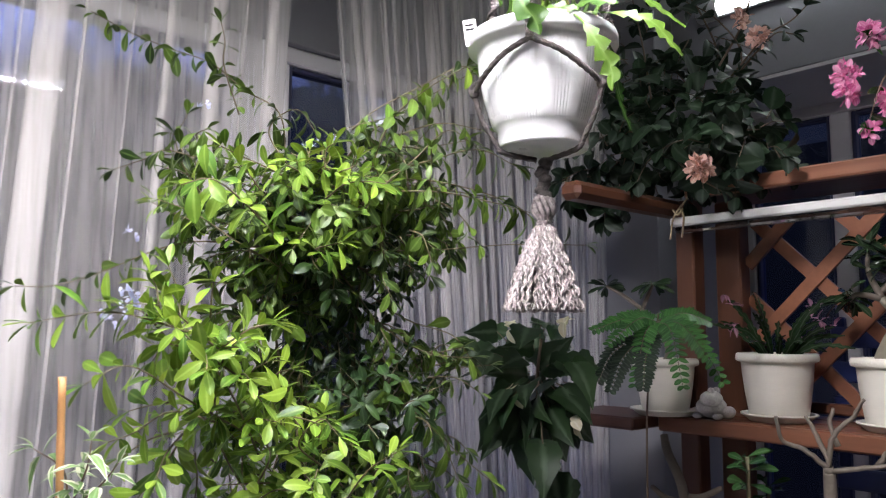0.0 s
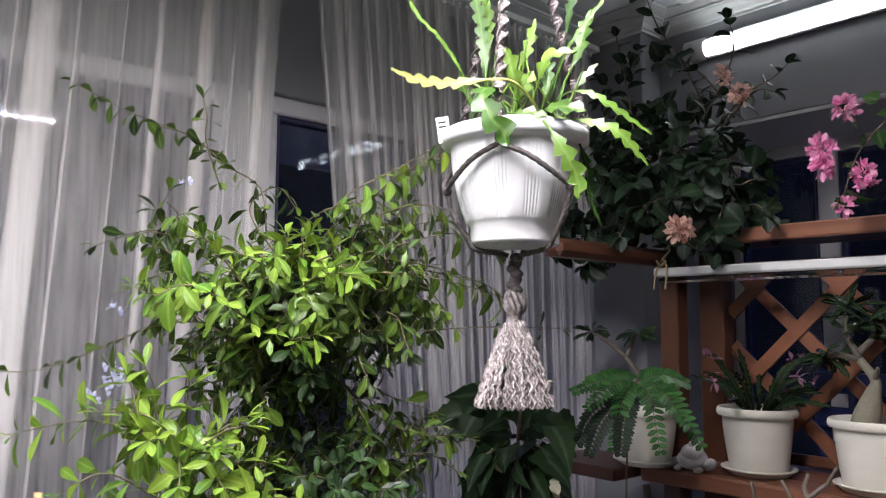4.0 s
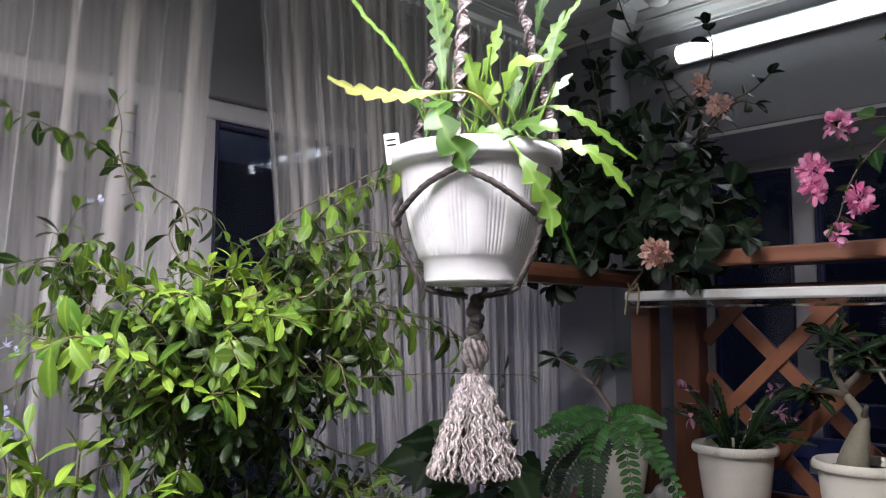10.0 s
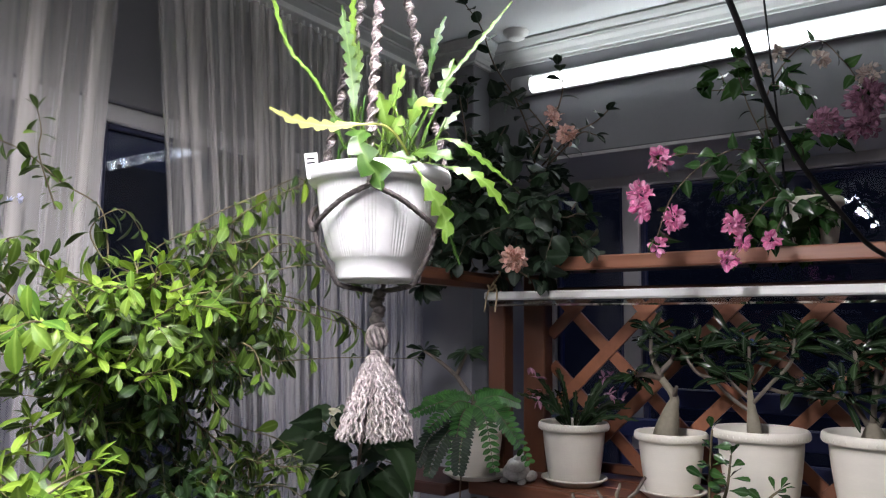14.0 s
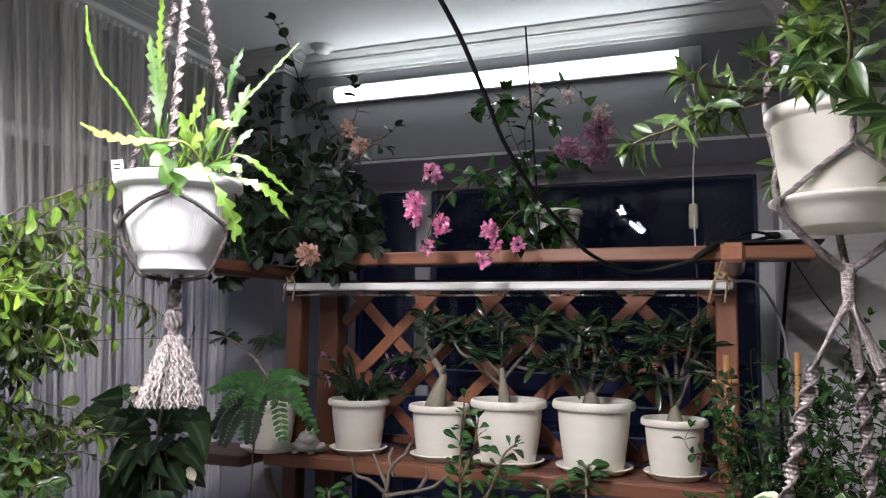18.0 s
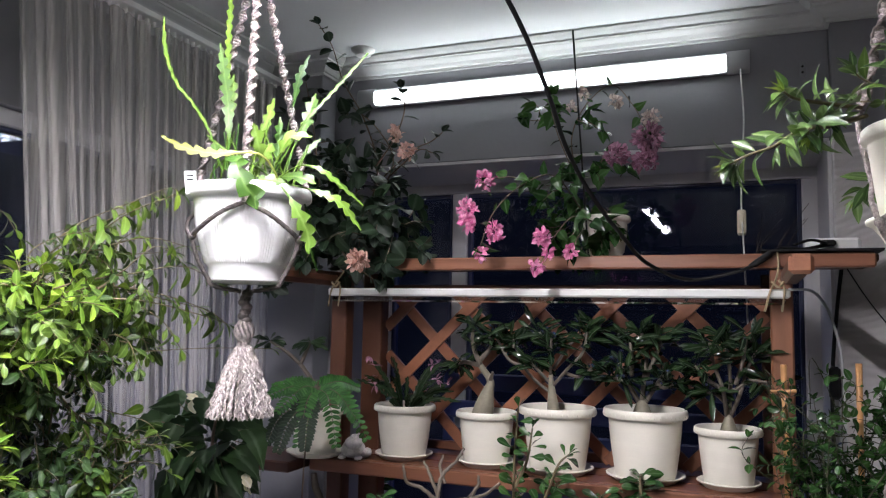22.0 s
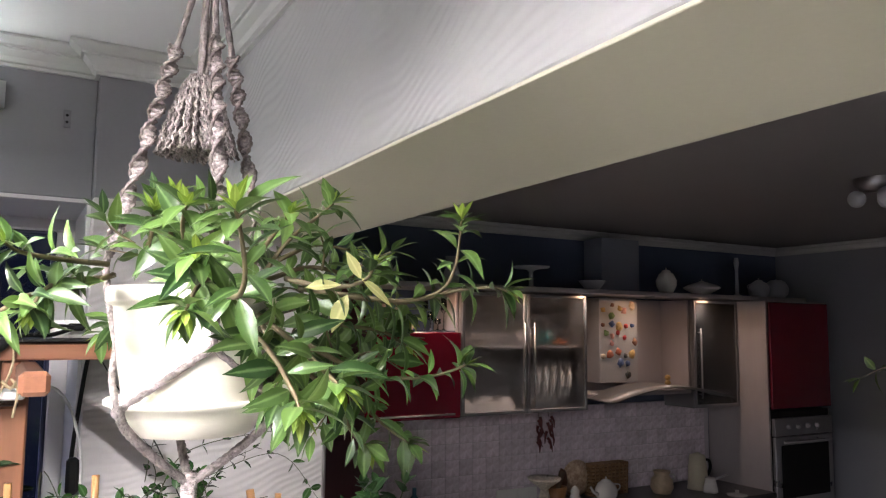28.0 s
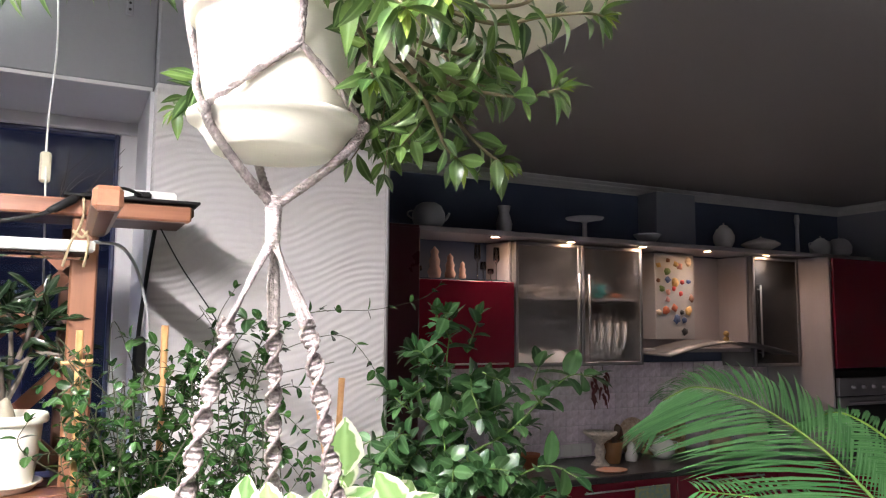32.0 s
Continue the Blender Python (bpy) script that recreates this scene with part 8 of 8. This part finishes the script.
grow_h((0.383, 0.858, 1.558), (0.375, 0.833, 1.619), 0.042)
grow_h((0.221, 0.851, 1.546), (0.173, 0.863, 1.550), 0.03)
grow_h((0.270, 0.829, 1.525), (0.273, 0.822, 1.573), 0.03)
grow_h((0.292, 0.794, 1.530), (0.285, 0.793, 1.571), 0.03)
grow_h((0.306, 0.765, 1.533), (0.300, 0.764, 1.566), 0.036)
grow_h((0.344, 0.790, 1.532), (0.373, 0.750, 1.565), 0.034)
grow_h((0.423, 0.797, 1.523), (0.400, 0.803, 1.571), 0.04)
grow_h((0.370, 0.755, 1.531), (0.349, 0.763, 1.558), 0.03)
grow_h((0.345, 0.837, 1.516), (0.348, 0.831, 1.552), 0.03)
leaf(leaves, (0.445, 1.05, 1.50), (0.1, 0.0, 1), (0.3, -1, 0), 0.062, 0.05, ROUND, 0.1, 0.15)
leaf(leaves, (0.475, 0.95, 1.48), (0.5, 0.1, 0.6), (0.3, -1, 0.4), 0.06, 0.05, ROUND, 0.2, 0.15)
tube(twigs, [(0.445, 1.05, 1.50), (0.40, 0.95, 1.36)], 0.002)
tube(twigs, [(0.475, 0.95, 1.48), (0.40, 0.90, 1.36)], 0.002)
shade_parts(pl, twigs, leaves, STEM_GREEN, L_VARIEG)

# creeper on bamboo canes at the end of the stand
random.seed(81)
pl = plant("creeper", (0.28, 1.56, 0.0), "dense small-leaved creeper tangled over bamboo canes", "climber", off=(-0.003, -0.025, -0.01))
twigs, leaves = Mesh(), Mesh()
for i in range(96):
    p = Vector((rnd(0.14, 0.46), rnd(1.44, 1.64), rnd(1.15, 1.45)))
    q = p + Vector((rnd(-0.10, 0.12), rnd(-0.08, 0.06), rnd(0.08, 0.30)))
    q.z = min(q.z, 1.70)
    mid = (p + q) / 2 + jitter((0, 0, 0), 0.05)
    sprig(twigs, leaves, [p, mid, q, q + Vector((rnd(-0.08, 0.08), rnd(-0.06, 0.03), rnd(-0.09, 0.04)))], 0.0015, 0.025, 0.026, 0.0175, ROUND, 0.25, 2, 1.0, size=(0.55, 1.15))


def grow_i(pts):
    sprig(twigs, leaves, pts, 0.0014, 0.055, 0.030, 0.018, ROUND, 0.25, 2, 1.0)


grow_i([(0.419, 1.862, 1.631), (0.431, 1.846, 1.722), (0.461, 1.822, 1.786)])
grow_i([(0.444, 1.853, 1.593), (0.495, 1.813, 1.697), (0.644, 1.784, 1.736), (0.779, 1.766, 1.743), (0.894, 1.756, 1.771), (0.932, 1.732, 1.803)])
grow_i([(0.454, 1.845, 1.619), (0.529, 1.837, 1.630), (0.711, 1.811, 1.681), (0.813, 1.768, 1.560)])
grow_i([(0.385, 1.857, 1.545), (0.439, 1.838, 1.645), (0.392, 1.876, 1.747), (0.439, 1.879, 1.694)])
grow_i([(0.116, 1.889, 1.556), (0.080, 1.878, 1.629), (0.118, 1.827, 1.689)])
grow_i([(0.187, 1.688, 1.390), (0.086, 1.642, 1.455), (0.055, 1.605, 1.497), (0.068, 1.596, 1.532)])
grow_i([(0.031, 1.912, 1.339), (0.042, 1.896, 1.435), (0.066, 1.879, 1.477)])
for i in range(30):
    p = Vector((rnd(0.12, 0.5), rnd(1.5, 1.7), rnd(1.35, 1.6)))
    tube(twigs, curve([p, p + jitter((0.0, 0, 0.06), 0.06), p + jitter((0.06, 0, 0.02), 0.09)], 6), 0.0011, 4)
shade_parts(pl, twigs, leaves, STEM_DARK, L_CREEPER)


def cane(a, b, r=0.0062):
    th = thing("bamboo_cane", (b[0], b[1], b[2]), "orange-brown bamboo plant cane", "cane", "bamboo canes")
    m = Mesh()
    pts = [Vector(a).lerp(Vector(b), k / 12) for k in range(13)]
    tube(m, pts, [r * (1.12 if k % 4 == 0 else 1.0) for k in range(13)], 8)
    wpart("cane", m, BAMBOO, th)


cane((0.141, 1.608, 1.682), (0.155, 1.60, 0.3))
cane((0.285, 1.564, 1.692), (0.28, 1.57, 0.3))
cane((0.112, 1.595, 1.622), (0.165, 1.590, 1.626), 0.004)
cane((0.648, 1.80, 1.589), (0.87, 1.81, 0.3), 0.009)
cane((0.727, 1.83, 1.568), (0.67, 1.83, 0.3), 0.0075)
cane((-0.917, 0.251, 1.526), (-0.935, 0.263, 1.294), 0.0042)
pl = plant("variegated_seedling", (-0.934, 0.263, 1.300), "wilting cream-edged plant tied to a cane", "plant", off=(0.0, 0.006, 0.026))
twigs, leaves = Mesh(), Mesh()
for pts in ([(-0.929, 0.261, 1.356), (-0.929, 0.255, 1.400), (-0.937, 0.226, 1.425)], [(-0.929, 0.261, 1.356), (-0.902, 0.270, 1.403), (-0.897, 0.272, 1.434)], [(-0.929, 0.261, 1.356), (-0.884, 0.278, 1.387), (-0.869, 0.292, 1.412)]):
    sprig(twigs, leaves, pts, 0.0015, 0.016, 0.034, 0.014, LANCE, 0.9, 2, 1.0)
shade_parts(pl, twigs, leaves, STEM_BROWN, L_VARIEG)

# round-leaved bush before the kitchen
random.seed(91)
pl = plant("round_leaf_bush", (0.74, 1.25, 0.0), "glossy round-leaved green bush on the floor", "bush", off=(-0.024, -0.066, -0.003))
twigs, leaves = Mesh(), Mesh()
mass((0.701, 1.207, 1.637), (0.05, 0.05, 0.06), 16, 0.036, 0.022, ROUND, twigs, leaves, (0.04, 0.08), 0.5, 0.016, 2, 0.3)
mass((0.707, 1.239, 1.529), (0.09, 0.08, 0.08), 26, 0.035, 0.0225, ROUND, twigs, leaves, (0.04, 0.09), 0.2, 0.016, 2, 0.3)
mass((0.740, 1.237, 1.394), (0.14, 0.10, 0.10), 44, 0.035, 0.0225, ROUND, twigs, leaves, (0.05, 0.1), 0.2, 0.016, 2, 0.3)
for pts in (
    [(0.706, 1.216, 1.532), (0.693, 1.212, 1.627), (0.697, 1.201, 1.708)], [(0.724, 1.188, 1.497), (0.765, 1.130, 1.540), (0.795, 1.075, 1.598), (0.813, 1.040, 1.627), (0.841, 1.026, 1.625)],
    [(0.785, 1.162, 1.460), (0.818, 1.109, 1.485), (0.842, 1.065, 1.473)], [(0.689, 1.225, 1.532), (0.636, 1.247, 1.569), (0.608, 1.258, 1.598)], [(0.788, 1.080, 1.580), (0.763, 1.067, 1.608), (0.769, 1.060, 1.639)],
):
    sprig(twigs, leaves, pts, 0.002, 0.028, 0.048, 0.030, ROUND, 0.25, 2, 1.0)
b = Vector((0.717, 1.236, 1.510))
tube(twigs, curve([(0.74, 1.25, 0.02), (0.74, 1.25, 0.7), b], 6), (0.009, 0.004))
shade_parts(pl, twigs, leaves, STEM_GREEN, L_BUSH)


def frond(pl, pts, width, n=15):
    line = curve(pts, n)
    stem, lf = Mesh(), Mesh()
    tube(stem, line, (0.0034, 0.0011), 6)
    fr = frames(line)
    for i in range(3, len(fr)):
        p, d, s, u = fr[i]
        t = i / len(fr)
        w = width * (math.sin(math.pi * min(0.95, 0.22 + 0.72 * t)) ** 0.7)
        for sg in (-1, 1):
            for h in (0,):
                q = p.lerp(fr[max(0, i - 1)][0], h)
                face = Vector((-0.25, -0.55, 0.8))
                side = d.cross(face).normalized()
                go = (side * sg + d * rnd(0.55, 0.75) + Vector((0, 0, -0.12 if sg > 0 else 0.05))).normalized()
                leaf(lf, q, go, face, w * rnd(0.9, 1.06), 0.0068, LANCE, rnd(0.2, 0.34), 0.15)
    wpart("midrib", stem, surface("palm_midrib", (0.22, 0.35, 0.06), 0.5), pl)
    tagged(wpart("frond", lf, L_PALM, pl), "arching feathered frond")


pl = plant("sago_palm", (1.45, 0.85, 0.0), "sago palm with arching feathered green fronds", "palm", off=(-0.022, -0.032, 0.006))
frond(pl, [(1.317, 0.767, 1.306), (1.277, 0.833, 1.402), (1.248, 0.927, 1.495), (1.208, 1.029, 1.561), (1.166, 1.115, 1.583), (1.140, 1.176, 1.555)], 0.235, 18)
frond(pl, [(1.399, 0.779, 1.333), (1.381, 0.833, 1.436), (1.379, 0.905, 1.507), (1.380, 0.990, 1.541), (1.369, 1.054, 1.518)], 0.12, 13)
frond(pl, [(1.263, 0.735, 1.332), (1.176, 0.828, 1.389), (1.142, 0.920, 1.422), (1.074, 1.021, 1.426)], 0.13, 13)
frond(pl, [(1.385, 0.790, 1.298), (1.453, 0.861, 1.368), (1.497, 0.944, 1.434), (1.488, 1.002, 1.455)], 0.12, 12)
fm = Mesh()
lathe(fm, [(0.07, 0.02), (0.09, 0.2), (0.08, 0.5), (0.06, 0.95), (0.02, 1.2)], 14, (1.45, 0.80, 0))
wpart("trunk", fm, STEM_BROWN, pl)
pl = plant("fig_sprig", (1.62, 0.95, 0.0), "slender potted fig with glossy leaves beside the kitchen", "plant", off=(-0.005, -0.009, -0.024))
twigs, leaves = Mesh(), Mesh()
q = Vector((1.853, 0.942, 1.912))
tube(twigs, curve([(q.x + 0.1, q.y - 0.05, 0.02), (q.x + 0.08, q.y, 1.2), q + Vector((0.04, 0, 0.1))], 6), (0.006, 0.003))
sprig(twigs, leaves, [(1.895, 0.915, 1.937), (1.825, 0.957, 1.924), (1.773, 0.990, 1.898)], 0.002, 0.03, 0.055, 0.026, OVATE, 0.3, 2, 1.0)
shade_parts(pl, twigs, leaves, STEM_BROWN, L_PLUMBAGO)

# low plants before the stand
random.seed(101)
pl = plant("bare_desert_rose", (-0.70, 1.46, 0.9), "leafless desert rose with stubby grey branches", "succulent", "desert roses")
twigs = Mesh()
n0 = (-0.637, 1.490, 1.264)
tube(twigs, curve([(n0[0], n0[1], 0.75), n0, (-0.636, 1.483, 1.335)], 6), (0.015, 0.009), 9)


def grow_j(pts):
    tube(twigs, [p + jitter((0, 0, 0), 0.0012) for p in curve(pts, 5)], (0.0054, 0.0032), 7)


grow_j([(-0.637, 1.483, 1.331), (-0.667, 1.457, 1.365), (-0.696, 1.434, 1.380), (-0.698, 1.418, 1.424)])
grow_j([(-0.637, 1.483, 1.331), (-0.624, 1.482, 1.393), (-0.591, 1.491, 1.430), (-0.571, 1.485, 1.461)])
grow_j([(-0.634, 1.485, 1.325), (-0.576, 1.484, 1.341), (-0.520, 1.494, 1.355), (-0.480, 1.484, 1.388)])
grow_j([(-0.634, 1.483, 1.342), (-0.655, 1.481, 1.390), (-0.673, 1.482, 1.424)])
grow_j([(-0.556, 1.491, 1.346), (-0.533, 1.486, 1.380), (-0.533, 1.484, 1.401)])
grow_j([(-0.618, 1.487, 1.372), (-0.632, 1.488, 1.412), (-0.628, 1.497, 1.440)])
wpart("branch", twigs, BARK_GREY, pl)
pl = plant("jade_sprig", (-0.431, 1.471, 1.165), "upright leafy succulent with thick rounded leaves", "succulent", "succulents")
twigs, leaves = Mesh(), Mesh()
for pts in ([(-0.431, 1.466, 1.220), (-0.435, 1.450, 1.369), (-0.429, 1.440, 1.491), (-0.421, 1.435, 1.573)], [(-0.427, 1.459, 1.301), (-0.368, 1.455, 1.362), (-0.333, 1.449, 1.445), (-0.308, 1.456, 1.473)], [(-0.435, 1.449, 1.383), (-0.402, 1.443, 1.453), (-0.389, 1.441, 1.528)]):
    sprig(twigs, leaves, pts, 0.0045, 0.026, 0.038, 0.021, SPOON, 0.25, 3, 1.2, size=(0.6, 1.15), face=(0.1, -0.6, 0.65))
shade_parts(pl, twigs, leaves, STEM_OLIVE, L_CREEPER)
for at, n in (((-0.741, 1.387, 1.349), 11), ((-0.168, 1.580, 1.420), 14), ((-0.253, 1.552, 1.369), 12), ((-0.205, 1.592, 1.374), 10), ((-0.355, 1.532, 1.390), 10), ((-0.973, 1.836, 1.279), 10), ((-0.920, 1.830, 1.214), 8)):
    pl = plant("rosette_succulent", at, "low rosette of dark glossy leaves before the stand", "succulent", "succulents")
    twigs, leaves = Mesh(), Mesh()
    c = Vector(at)
    tube(twigs, [c - Vector((0, 0, 0.4)), c], (0.007, 0.004))
    for k in range(n):
        a = k * 2.4
        leaf(leaves, c - Vector((0, 0, 0.003 * k)), (math.cos(a), math.sin(a), rnd(0.0, 0.8)), jitter((0.1, -0.6, 0.7), 0.3), rnd(0.04, 0.062), rnd(0.014, 0.020), SPOON, 0.35, 0.25)
    for q in range(2):
        for k in range(5):
            a = k * 2.4 + q
            leaf(leaves, c - Vector((0, 0, 0.05 + 0.045 * q)), (math.cos(a), math.sin(a), rnd(-0.2, 0.5)), jitter((0.1, -0.6, 0.7), 0.3), rnd(0.035, 0.055), rnd(0.016, 0.021), SPOON, 0.35, 0.25)
    shade_parts(pl, twigs, leaves, STEM_OLIVE, L_CREEPER)
pl = plant("leaning_stump", (-1.003, 1.597, 1.092), "grey stubby plant trunk below the shelf", "succulent")
twigs = Mesh()
tube(twigs, curve([(-1.003, 1.597, 1.092), (-0.997, 1.585, 1.220), (-1.031, 1.580, 1.304), (-1.046, 1.589, 1.341)], 6), (0.012, 0.009), 8)
tube(twigs, curve([(-0.993, 1.591, 1.208), (-0.961, 1.597, 1.213), (-0.913, 1.603, 1.240)], 5), (0.010, 0.006), 7)
tube(twigs, curve([(-0.998, 1.588, 1.195), (-1.005, 1.531, 1.212), (-1.013, 1.487, 1.243)], 5), (0.010, 0.005), 7)
wpart("branch", twigs, BARK_GREY, pl)
tb = thing("low_bench", (-0.45, 1.4, 0), "dark bench holding the low plants", "bench")
fm = Mesh()
box(fm, (-1.0, 1.25, 0.70), (0.05, 1.55, 0.74), 0.005)
wpart("top", fm, DARKWOOD, tb)
for x, y in ((-0.96, 1.28), (-0.96, 1.51), (0.0, 1.28), (0.0, 1.51)):
    fm = Mesh()
    box(fm, (x - 0.02, y - 0.02, 0), (x + 0.02, y + 0.02, 0.70), 0.003)
    wpart("leg", fm, DARKWOOD, tb)
